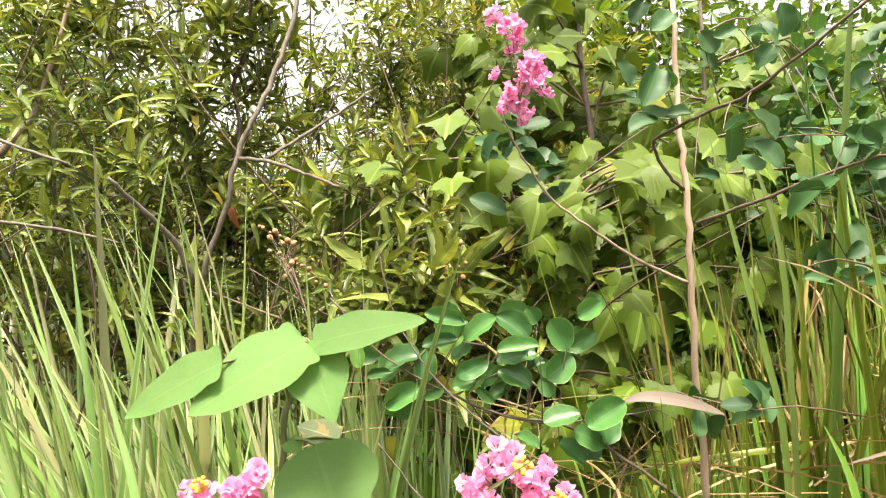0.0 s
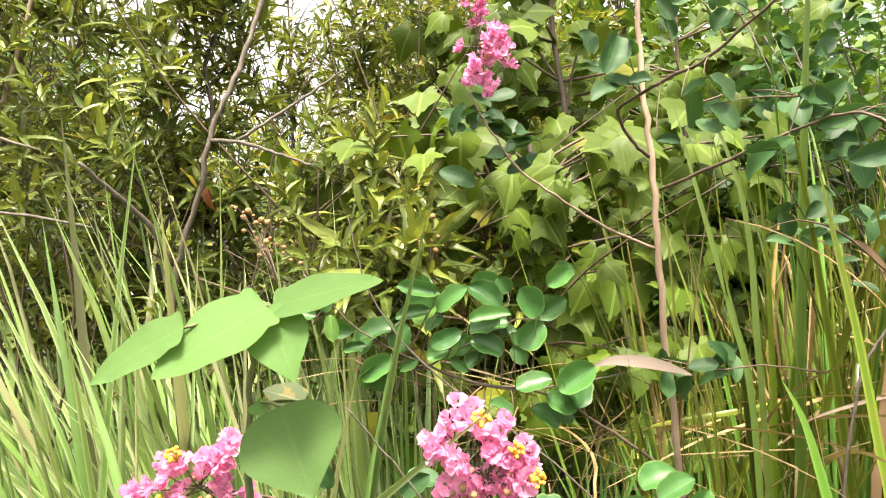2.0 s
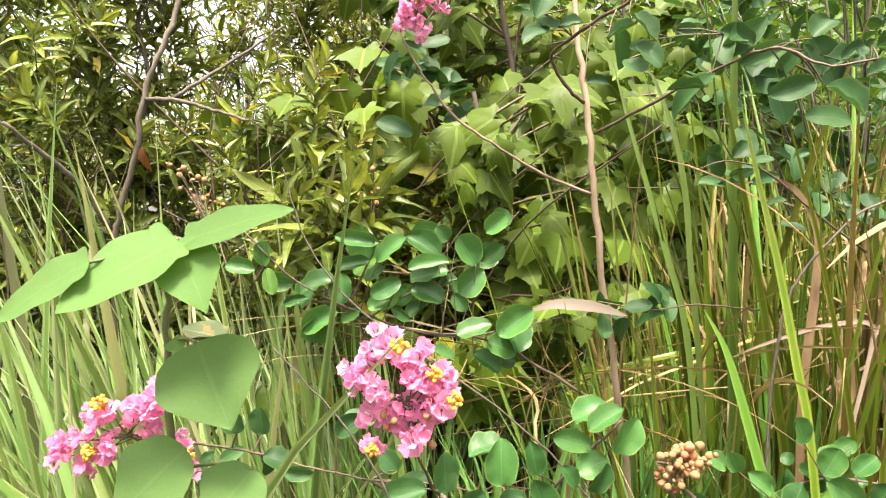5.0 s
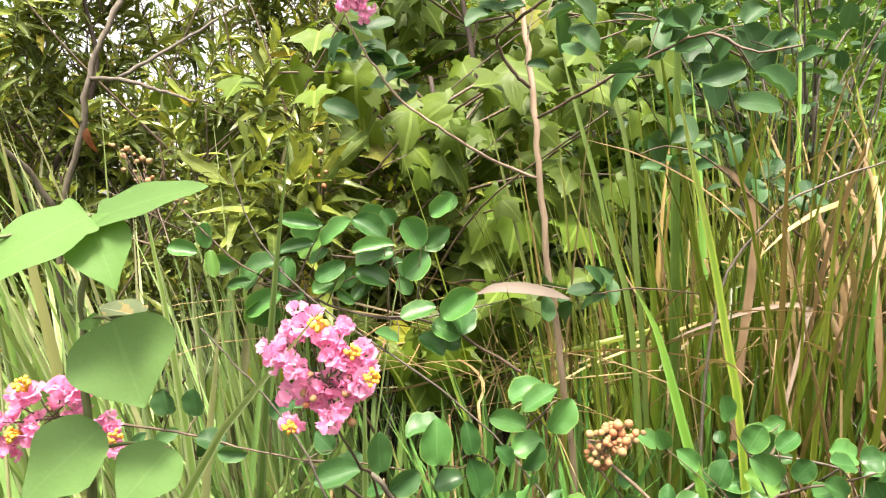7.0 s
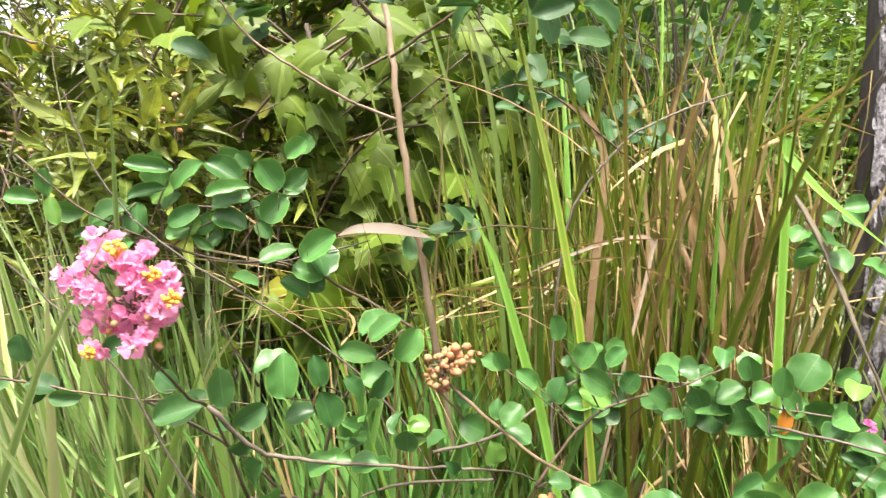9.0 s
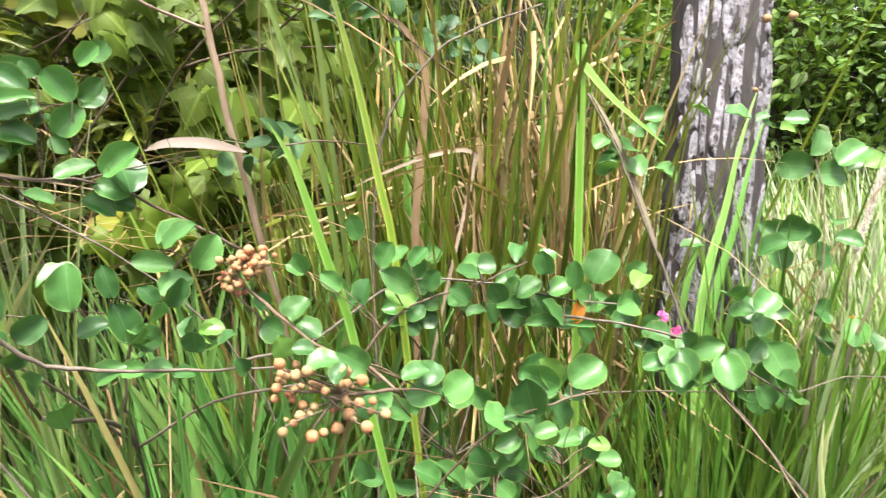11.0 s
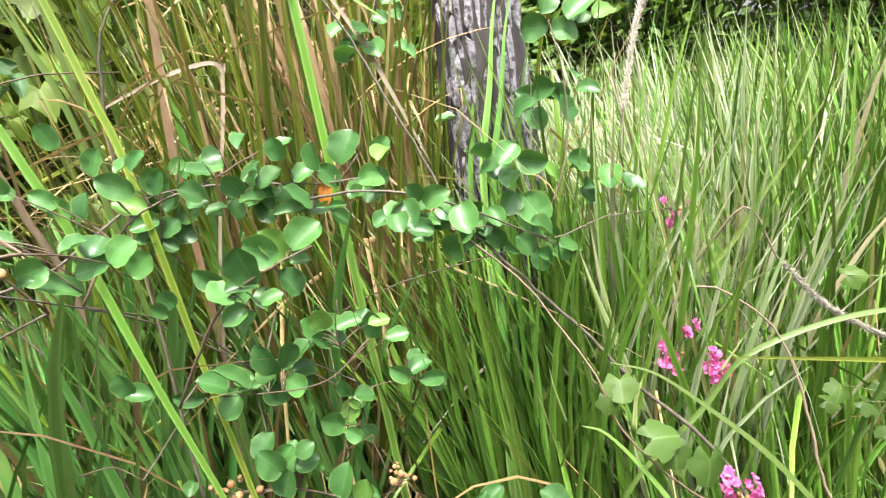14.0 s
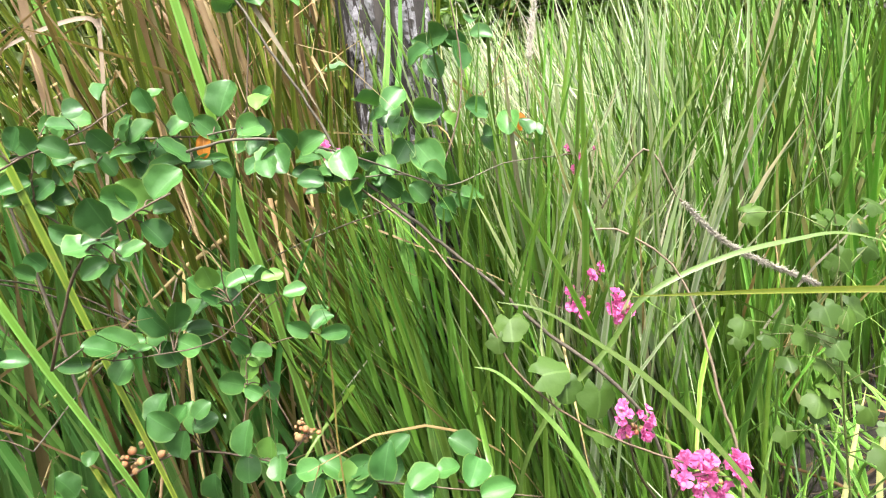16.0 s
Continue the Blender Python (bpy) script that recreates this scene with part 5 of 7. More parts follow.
near, rest = near[:300], rest + near[300:]
for k, m in enumerate(near):
    part("leaf", wax_meshes[k % 4], wax, matrix=m)
part("foliage", scattered("foliage", WAX_SHAPES, rest, WAX), wax, kind="stuff")
for _ in range(150):
    a = Vector((rng.uniform(-1.1, 0.1), rng.uniform(1.0, 1.6), rng.uniform(0.7, 1.4)))
    way = Vector((rng.uniform(-0.6, 0.6), rng.uniform(-0.3, 0.2), rng.uniform(0.1, 0.9))).normalized() * rng.uniform(0.2, 0.5)
    twigs.append(tube(smooth_line([a, a + way * 0.5 + Vector((rng.uniform(-0.04, 0.04), 0, rng.uniform(-0.03, 0.03))), a + way]), 0.0026, 0.001, 4))
v, f, t = joined(twigs)
part("twig_tangle", mesh_of("twig_tangle", v, f, TWIG), wax, kind="stuff")
fallen = leaf_shape(1.0, 0.45, lance, 6, 0.5, 0.5)
x, y, z, s = BROWN_LEAF[0]
part("withered_leaf", mesh_of("withered_leaf", *fallen[:2], RUST, fallen[2]), wax, "curled rust-brown dead leaf", aim((x, y, z + 0.02), (0.1, -0.1, -1), (-0.3, -1, 0.2), s * 1.2))

# golden fine-leaved shrub between the myrtle and the maple
leafy_tree("golden_shrub", (-0.05, 1.9, 0), 2.3, (-0.05, 1.9, 1.65), (0.42, 0.3, 0.7), 110, 60, 0.045, 0.011, GOLD, "yellow-green shrub with fine narrow leaves", "shrub", 41, trunk=0.012, spread=0.075, up=0.2)
leafy_tree("golden_shrub", (-0.02, 1.4, 0), 1.35, (-0.05, 1.36, 1.18), (0.26, 0.14, 0.18), 36, 60, 0.04, 0.011, GOLD, "low yellow-green shrub with fine narrow leaves", "shrub", 42, trunk=0.008, spread=0.06, up=0.2)

# a tall crape myrtle behind the grass
leafy_tree("crape_myrtle", (1.02, 1.38, 0), 1.95, (0.92, 1.3, 1.62), (0.46, 0.22, 0.3), 46, 13, 0.042, 0.031, CRAPE, "tall crape myrtle with dark oval leaves behind the grass", "shrub", 43, GREY_TWIG, trunk=0.012, spread=0.07, outline=oval, group="crape myrtles", up=0.4)

# the maple saplings
MAPLE_SHAPES = [lobed_leaf(0.068, MAPLE_LOBES, b, p, 0.68) for b, p in ((0.25, 0), (0.5, 1.5), (0.1, 3), (0.7, 4))]
maple_meshes = [mesh_of("leaf", *s[:2], MAPLE, s[2]) for s in MAPLE_SHAPES]


def maple_sapling(trunk_line, branches, lowest, label, seed):
    rng = random.Random(seed)
    maple = thing("maple_sapling", trunk_line[0][:2] + (0.0,), label, "tree", "maple saplings")
    part("trunk", stem_mesh("trunk", trunk_line, 0.011, 0.004, DARK_BARK, 7, 0.15, 4, 3), maple)
    line = smooth_line(trunk_line, 6)
    for k in range(branches):
        a = line[int((0.36 + 0.62 * rng.random()) * (len(line) - 1))]
        reach, ang = rng.uniform(0.1, 0.46), rng.uniform(0, 2 * math.pi)
        c = a + Vector((math.cos(ang) * reach, math.sin(ang) * reach * 0.6 - 0.08, rng.uniform(0.0, 0.2)))
        c.z = max(c.z, lowest)
        twig = part("branch", stem_mesh("branch", [a, a.lerp(c, 0.5) + Vector((0, 0, 0.03)), c], 0.0035, 0.0015, TWIG, 5, 0.1, 3, k), maple)
        for j in range(rng.randint(7, 10)):
            q = a.lerp(c, 0.45 + 0.6 * rng.random()) + Vector((rng.uniform(-0.05, 0.05), rng.uniform(-0.05, 0.05), rng.uniform(-0.03, 0.03)))
            way = Vector((rng.uniform(-0.8, 0.8), rng.uniform(-0.8, 0.3), rng.uniform(-0.9, 0.1)))
            part("leaf", maple_meshes[rng.randrange(4)], twig, matrix=aim(q, way, (rng.uniform(-0.45, 0.45), -1.0 + rng.uniform(-0.4, 0.4), 0.6), rng.uniform(0.6, 1.15)))


maple_sapling([(0.3, 1.5, -0.03), (0.28, 1.46, 0.6), (0.23, 1.42, 1.1), (0.2, 1.4, 1.5), (0.14, 1.42, 2.0), (0.1, 1.45, 2.3)], 34, 0.98, "young maple with yellow-green lobed leaves", 21)
maple_sapling([(0.0, 1.62, -0.03), (0.02, 1.6, 0.6), (0.0, 1.56, 1.1), (0.03, 1.54, 1.5), (0.0, 1.55, 1.9)], 30, 1.0, "smaller young maple with yellow-green lobed leaves", 22)
maple_sapling([(0.55, 1.75, -0.03), (0.52, 1.7, 0.6), (0.5, 1.66, 1.1), (0.52, 1.62, 1.5), (0.48, 1.6, 2.0)], 26, 1.05, "young maple with lobed leaves behind the tall grass", 23)
maple_sapling([(0.09, 1.32, -0.03), (0.08, 1.3, 0.5), (0.04, 1.28, 0.95), (0.06, 1.27, 1.25), (0.04, 1.26, 1.42)], 15, 1.02, "slim young maple with yellow-green lobed leaves beside the grass", 25)
maple_sapling([(0.16, 1.3, -0.03), (0.14, 1.27, 0.5), (0.1, 1.24, 0.95), (0.12, 1.22, 1.3), (0.1, 1.2, 1.5)], 24, 0.98, "low young maple with yellow-green lobed leaves", 24)


# ---- the crape myrtles ----
ROUND_SHAPES = [leaf_shape(1.0, w, oval, 11, f, c, 0.6 * r, p) for w, f, c, r, p in ((0.92, 0.4, 0.25, 0.07, 0), (0.86, 0.55, 0.35, 0.08, 2), (0.98, 0.4, -0.2, 0.07, 4), (0.82, 0.65, 0.4, 0.08, 1), (0.92, 0.5, 0.12, 0.08, 3), (0.96, 0.35, 0.3, 0.09, 5))]
LONG_SHAPES = [leaf_shape(1.15, w, oval, 11, f, c, 0.6 * r, p) for w, f, c, r, p in ((0.68, 0.25, 0.25, 0.04, 0), (0.62, 0.4, 0.4, 0.05, 2), (0.74, 0.2, -0.1, 0.04, 4))]
round_meshes = [mesh_of("leaf", *s[:2], CRAPE_ROUND, s[2]) for s in ROUND_SHAPES]
long_meshes = [mesh_of("leaf", *s[:2], CRAPE, s[2]) for s in LONG_SHAPES]


def leafy_twig(plant, spec, meshes, material, seed, label="", mates=0.4, grow=1.0, open_side=(0.0, -0.85, 0.6)):
    """A twig with its leaves, each where it grows and turned to the light."""
    rng = random.Random(seed)
    stick = part("twig", stem_mesh("twig", spec["line"], 0.75 * spec["radii"][0], 0.75 * spec["radii"][1], material, 6, 0.25, 5, seed), plant, label)
    line = smooth_line(spec["line"], 5)
    for x, y, z, size in spec["leaves"]:
        c = Vector((x, y, z))
        foot = min(line, key=lambda q: (q - c).length)
        way = c - foot
        if way.length < 0.008:
            way = Vector((rng.uniform(-1, 1), rng.uniform(-0.6, 0.2), rng.uniform(-0.6, 0.6)))
        way = (way.normalized() + Vector((rng.uniform(-0.5, 0.5), rng.uniform(-0.3, 0.3), rng.uniform(-0.5, 0.4)))).normalized()
        face = Vector(open_side) + Vector((rng.gauss(0, 0.42), rng.gauss(0, 0.3), rng.gauss(0, 0.4)))
        way = (way - 0.7 * way.dot(face.normalized()) * face.normalized()).normalized()
        part("leaf", meshes[rng.randrange(len(meshes))], stick, matrix=aim(c - way * size * 0.5, way, face, size * grow * rng.uniform(0.9, 1.15)))
        while rng.random() < mates:
            c2 = c + Vector((rng.uniform(-0.8, 0.8) * size, rng.uniform(0.014, 0.035), rng.uniform(-0.7, 0.5) * size))
            way2 = (way * 0.3 + Vector((rng.uniform(-1, 1), rng.uniform(-0.4, 0.4), rng.uniform(-0.7, 0.7)))).normalized()
            face2 = Vector(open_side) + Vector((rng.gauss(0, 0.4), rng.gauss(0, 0.3), rng.gauss(0, 0.4)))
            part("leaf", meshes[rng.randrange(len(meshes))], stick, matrix=aim(c2 - way2 * size * 0.5, way2, face2, size * grow * rng.uniform(0.7, 1.05)))
    for base, tip, width in spec.get("placed", ()):
        b, e = Vector(base), Vector(tip)
        shape = leaf_shape(1.0, 1.0, oval, 11, rng.uniform(0.3, 0.6), rng.uniform(-0.15, 0.35), 0.04, rng.uniform(0, 6), rng.uniform(-0.35, 0.35))
        long, way = (e - b).length * 1.02 * grow, (e - b).normalized()
        face = Vector(open_side) + Vector((rng.gauss(0, 0.32), 0, rng.gauss(0, 0.32)))
        m = aim(b.lerp(e, 0.52) - way * long / 2, way, face) @ Matrix.Diagonal((width * 1.18 * grow, long, (width + long) / 2, 1))
        part("leaf", mesh_of("leaf", *shape[:2], meshes[0].materials[0], shape[2]), stick, matrix=m)
        if rng.random() < mates:
            c2 = b.lerp(e, 0.5) + Vector((rng.uniform(-0.7, 0.7) * width, rng.uniform(0.014, 0.03), rng.uniform(-0.8, 0.5) * width))
            way2 = (way * 0.4 + Vector((rng.uniform(-1, 1), rng.uniform(-0.3, 0.3), rng.uniform(-0.7, 0.7)))).normalized()
            part("leaf", meshes[rng.randrange(len(meshes))], stick, matrix=aim(c2 - way2 * long * 0.5, way2, face + Vector((rng.gauss(0, 0.3), 0, rng.gauss(0, 0.3))), long * rng.uniform(0.8, 1.0)))
        foot = min(line, key=lambda q: (q - b).length)
        if 0.004 < (foot - b).length < 0.12:
            part("stalk", stem_mesh("stalk", [foot, foot.lerp(b, 0.5) + Vector((0, 0, 0.003)), b + (e - b) * 0.05], 0.0009, 0.0006, TWIG, 4, 0.05, 3, seed), stick)
    return stick


def petal_shape(rng):
    """One crinkled petal on its thin claw, along +y."""
    verts, faces, uvs = [], [], []
    for k in range(5):
        v = k / 4
        w = (0.05, 0.08, 0.34, 0.46, 0.36)[k]
        for s in range(5):
            u = s / 4 * 2 - 1
            z = 0.12 * v + (rng.uniform(-0.13, 0.13) if k > 1 else 0)
            verts.append((u * w * (1 + rng.uniform(-0.12, 0.12)), 0.15 + 0.85 * v + rng.uniform(-0.1, 0.1) * (k > 1), z))
            uvs.append((0.5 + u / 2, v))
    for k in range(4):
        for s in range(4):
            a = k * 5 + s
            faces.append((a, a + 1, a + 6, a + 5))
    return verts, faces, uvs


def floret_mesh(seed, material):
    """Six crinkled petals round a heart, about one unit across."""
    rng = random.Random(seed)
    pieces = []
    for k in range(7):
        m = np.array(pose(0, 0, 0, 0, 0, 60 * k + rng.uniform(-10, 10)) @ pose(0, 0, 0, rng.uniform(8, 62), rng.uniform(-25, 25), 0))[:3, :3]
        v, f, t = petal_shape(rng)
        pieces.append(((np.array(v) * 0.56) @ m.T, f, t))
    v, f, t = joined(pieces)
    heart_at = len(v)
    v, t = v + [(0, 0, 0)], t + [(0.5, 0.0)]
    f += [(25 * k + s, heart_at, 25 * k + s + 1) for k in range(7) for s in range(4)]
    return mesh_of("floret", v, f, material, t)


florets = [floret_mesh(k, PETAL) for k in range(5)]
deep_florets = [floret_mesh(k + 9, PETAL_DEEP) for k in range(4)]


def ball(radius, rings=5, sides=8, squash=1.0, ridges=0.0, tip=0.0):
    verts, faces = [(0, 0, -radius * squash)], []
    for k in range(1, rings):
        a = math.pi * k / rings
        for s in range(sides):
            b = 2 * math.pi * s / sides
            r = radius * math.sin(a) * (1 + ridges * math.cos(3 * b))
            verts.append((r * math.cos(b), r * math.sin(b), -radius * squash * math.cos(a)))
    verts.append((0, 0, radius * (squash + tip)))
    for s in range(sides):
        faces.append((0, 1 + (s + 1) % sides, 1 + s))
    for k in range(rings - 2):
        for s in range(sides):
            a, b = 1 + k * sides + s, 1 + k * sides + (s + 1) % sides
            faces.append((a, b, b + sides, a + sides))
    last = len(verts) - 1
    for s in range(sides):
        faces.append((last, last - sides + s, last - sides + (s + 1) % sides))
    return verts, faces, [(0.5, 0.5)] * len(verts)


def stamen_mesh():
    rng = random.Random(4)
    pieces = []
    for k in range(16):
        d = Vector((rng.uniform(-0.6, 0.6), rng.uniform(-0.6, 0.6), 1)).normalized()
        pieces.append(tube([Vector((0, 0, 0)), d * 0.3], 0.02, 0.015, 4))
        v, f, t = ball(0.055, 4, 5)
        pieces.append(([Vector(q) + d * 0.32 for q in v], f, t))
    v, f, t = joined(pieces)
    return mesh_of("stamen_tuft", v, f, STAMEN)


stamens = stamen_mesh()
capsule = mesh_of("capsule", *ball(0.5, 6, 9, 0.95, 0.06, 0.25)[:2], CAPSULE)
bud = mesh_of("bud", *ball(0.5, 5, 7, 1.0, 0.05)[:2], CAPSULE)


def panicle(plant, dots, foot, seed, deep=False, buds=4, scale=1.3, label="", open_stamens=4, extra=3):
    """A branched flower head: its stalks, crinkled florets, round buds and calyxes."""
    rng = random.Random(seed)
    middle = Vector([sum(d[k] for d in dots) / len(dots) for k in range(3)])
    foot = Vector(foot)
    head = part("panicle", stem_mesh("panicle", [foot, foot.lerp(middle, 0.5) + Vector((0.003, 0, 0.002)), middle], 0.0013, 0.0008, TWIG, 5), plant, label or "pink crinkled flower head")
    for x, y, z, s in dots:
        part("stalk", stem_mesh("stalk", [middle.lerp(foot, rng.uniform(0, 0.5)), middle.lerp(Vector((x, y, z)), 0.6) + Vector((0, 0.005, -0.002)), Vector((x, y + 0.004, z))], 0.0007, 0.0005, TWIG, 4, 0, 3), head)
    shapes = deep_florets if deep else florets
    dots = [(*middle.lerp(Vector(d[:3]), 0.93), d[3]) for d in dots]
    for k, (x, y, z, s) in enumerate(dots):
        out = (Vector((x, y, z)) - middle).normalized() * 0.7 + Vector((rng.uniform(-0.3, 0.3), -0.9, rng.uniform(0, 0.6)))
        q = Vector((x, y + rng.uniform(-0.008, 0.012), z))
        way = out.orthogonal()
        part("floret", shapes[k % len(shapes)], head, matrix=aim(q, way, out, s * scale * rng.uniform(0.72, 0.9)))
        for j in range(extra):
            q2 = q + Vector((rng.uniform(-0.48, 0.48) * s, rng.uniform(-0.1, 0.5) * s, rng.uniform(-0.48, 0.48) * s))
            out2 = (out + Vector((rng.uniform(-0.8, 0.8), rng.uniform(-0.3, 0.3), rng.uniform(-0.6, 0.8)))).normalized()
            part("floret", shapes[(k + j + 1) % len(shapes)], head, matrix=aim(q2, out2.orthogonal(), out2, s * scale * rng.uniform(0.5, 0.7)))
        if k % 5 == 2 and open_stamens:
            open_stamens -= 1
            part("stamen_tuft", stamens, head, "bright yellow stamens", aim(q + out.normalized() * s * 0.35, way, out, s * 1.7), kind="stuff")
    for k in range(buds):
        q = middle.lerp(foot, rng.uniform(0.1, 0.8)) + Vector((rng.uniform(-0.02, 0.02), -0.008, rng.uniform(-0.012, 0.012)))
        part("bud", bud, head, "rust-coloured round bud", aim(q, (0, 0, 1), (0, -1, 0), rng.uniform(0.005, 0.008)))
    return head


def seed_head(plant, dots, foot, seed, label="brown-orange cluster of round seed capsules", size=1.0):
    rng = random.Random(seed)
    middle = Vector([sum(d[k] for d in dots) / len(dots) for k in range(3)])
    foot = Vector(foot)
    head = part("seed_head", stem_mesh("seed_head", [foot, foot.lerp(middle, 0.5) + Vector((0.002, 0, 0)), middle], 0.0013, 0.0009, TWIG, 5), plant, label)
    for x, y, z, s in dots:
        q = Vector((x, y + rng.uniform(-0.012, 0.012), z))
        part("stalk", stem_mesh("stalk", [middle.lerp(foot, rng.uniform(0, 0.7)), middle.lerp(q, 0.7), q], 0.0006, 0.0005, TWIG, 4, 0, 3), head)
        way = (rng.uniform(-0.5, 0.5), rng.uniform(-0.5, 0.5), rng.uniform(-0.3, 0.3))
        part("capsule", capsule, head, matrix=aim(q, way, (q - middle).normalized() + Vector((0, 0, 0.5)), s * size * rng.uniform(0.75, 1.05)))
        for _ in range(2):
            q2 = q.lerp(middle, rng.uniform(0, 0.4)) + Vector((rng.uniform(-1.1, 1.1) * s, rng.uniform(0.0, 1.2) * s, rng.uniform(-1.1, 1.1) * s))
            part("capsule", capsule, head, matrix=aim(q2, way, (q2 - middle).normalized() + Vector((0, 0, 0.5)), s * size * rng.uniform(0.4, 0.75)))
    return head


crape = thing("crape_myrtle", STEM[-1], "crape myrtle with beige stem, oval green leaves and pink flowers", "shrub", "crape myrtles")
part("stem", stem_mesh("stem", STEM[::-1] if STEM[0][2] > STEM[-1][2] else STEM, 0.0053, 0.0032, BEIGE_BARK, 9, 0.12, 5, 2), crape, "slim beige-barked stem")
for k, spec in enumerate((TWIG_TOP, TWIG_FORK, TWIG_RIGHT, TWIG_EDGE, TWIG_MID)):
    leafy_twig(crape, spec, long_meshes, (BEIGE_BARK, TWIG, TWIG, TWIG, TWIG)[k], 300 + k, mates=0.62, grow=0.82)
for k, spec in enumerate((TWIG_CLUSTER, TWIG_SIDE, TWIG_DARK, TWIG_TUCKED)):
    leafy_twig(crape, spec, round_meshes if k != 2 else long_meshes, GREY_TWIG if k == 1 else TWIG, 310 + k, mates=0.7 if k < 2 else 0.5, grow=0.95)
panicle(crape, PANICLE_TOP, TWIG_TOP["line"][-1], 1, scale=1.2, buds=5, open_stamens=0)
seed_head(crape, SEEDS_TALL, (SEEDS_TALL[0][0] - 0.01, SEEDS_TALL[0][1], SEEDS_TALL[0][2] - 0.16), 5, "dry orange-brown flower stalk with small capsules", 0.7)
seed_head(crape, SEEDS_BACK, (SEEDS_BACK[0][0] + 0.09, SEEDS_BACK[0][1] - 0.05, SEEDS_BACK[0][2] - 0.14), 6, "dry orange-brown flower stalk with small capsules", 0.72)

low = thing("crape_myrtle", (0.05, 0.95, 0), "low crape myrtle with round green leaves and pink flowers", "shrub", "crape myrtles")
part("stem", stem_mesh("stem", [(0.05, 0.95, -0.03), (0.07, 0.92, 0.4), (0.1, 0.8, 0.75), TWIG_LOW_CENTRE["line"][0]], 0.004, 0.0025, GREY_TWIG, 7, 0.15, 5, 4), low)
for k, a in enumerate((TWIG_LOW_RIGHT, TWIG_SEED, TWIG_FLOWER_LEFT)):
    end = a["line"][0] if k < 2 else a["line"][-1]
    part("stem", stem_mesh("stem", [(0.1, 0.8, 0.75), Vector((0.1, 0.8, 0.75)).lerp(Vector(end), 0.5) + Vector((0, 0, 0.02)), end], 0.002, 0.0014, GREY_TWIG, 6, 0.15, 4, 5 + k), low)
for k, spec in enumerate((TWIG_FLOWER_LEFT, TWIG_LOW_CENTRE, TWIG_LOW_RIGHT, TWIG_SEED)):
    leafy_twig(low, spec, round_meshes if k > 1 else long_meshes, TWIG, 320 + k, mates=0.55, grow=0.92)
panicle(low, PANICLE_FRONT, TWIG_LOW_CENTRE["line"][-1], 2, buds=7, label="large pink crinkled flower head with yellow stamens")
panicle(low, PANICLE_LEFT, TWIG_FLOWER_LEFT["line"][0], 3, buds=6, label="wide pink crinkled flower head with yellow stamens")
seed_head(low, SEEDS_MAIN, TWIG_SEED["line"][-1], 7)

sprawl = thing("crape_myrtle", (0.5, 0.85, 0), "sprawling crape myrtle with small round leaves among grass", "shrub", "crape myrtles")
hub = Vector((0.5, 0.72, 0.7))
part("stem", stem_mesh("stem", [(0.5, 0.85, -0.03), (0.52, 0.8, 0.4), hub], 0.004, 0.003, GREY_TWIG, 7, 0.15, 5, 14), sprawl)
for k, spec in enumerate((LOW_A, LOW_B, LOW_C, LOW_D, LOW_E, LOW_F, LOW_G, LOW_H, LOW_I, LOW_J, LOW_K, LOW_L, LOW_M, LOW_N, LOW_P)):
    leafy_twig(sprawl, spec, round_meshes, GREY_TWIG if k in (0, 2, 4, 6) else TWIG, 330 + k, mates=0.55, grow=0.9, open_side=(-0.4, -0.7, 0.65))
    if k not in (1, 4, 6):
        end = Vector(min(spec["line"], key=lambda q: (Vector(q) - hub).length))
        part("stem", stem_mesh("stem", [hub, hub.lerp(end, 0.5) + Vector((0.0, 0.1, 0.0)), end], 0.0013, 0.001, GREY_TWIG, 6, 0.2, 4, 50 + k), sprawl)
seed_head(sprawl, SEEDS_NEAR, LOW_B["line"][-1], 8)
seed_head(sprawl, SEEDS_SMALL, LOW_B["line"][0], 9)
seed_head(sprawl, SEEDS_LOW[:6], LOW_I["line"][1], 10)
seed_head(sprawl, SEEDS_LOW[6:], LOW_I["line"][2], 11)
for dots, foot, n in ((PANICLE_STUB, LOW_G["line"][0], 4), (PANICLE_FAR, LOW_G["line"][-1], 5)):
    panicle(sprawl, dots, foot, n, True, 1, 1.2, "small deep-pink flowers", 0)
for dots, mat, size, lab in ((ORANGE_LEAF, ORANGE, 1.1, "bright orange turning leaf"), (YELLOW_LEAF, ORANGE, 1.2, "small orange-yellow turning leaf"), (YELLOW_TOP, ORANGE, 1.2, "small orange-yellow turning leaf")):
    shape = leaf_shape(1.0, 0.6, oval, 6, 0.3, 0.3)
    x, y, z, s = dots[0]
    part("leaf", mesh_of("leaf", *shape[:2], mat, shape[2]), sprawl, lab, aim((x, y - 0.004, z - s * 0.5), (0.25, -0.2, 1), (-0.2, -1, 0.3), s * size))
for x, y, z, s in BUDS_TRUNK:
    part("bud", bud, sprawl, "dark pink round bud", aim((x, y, z), (0, 0, 1), (0, -1, 0), s))

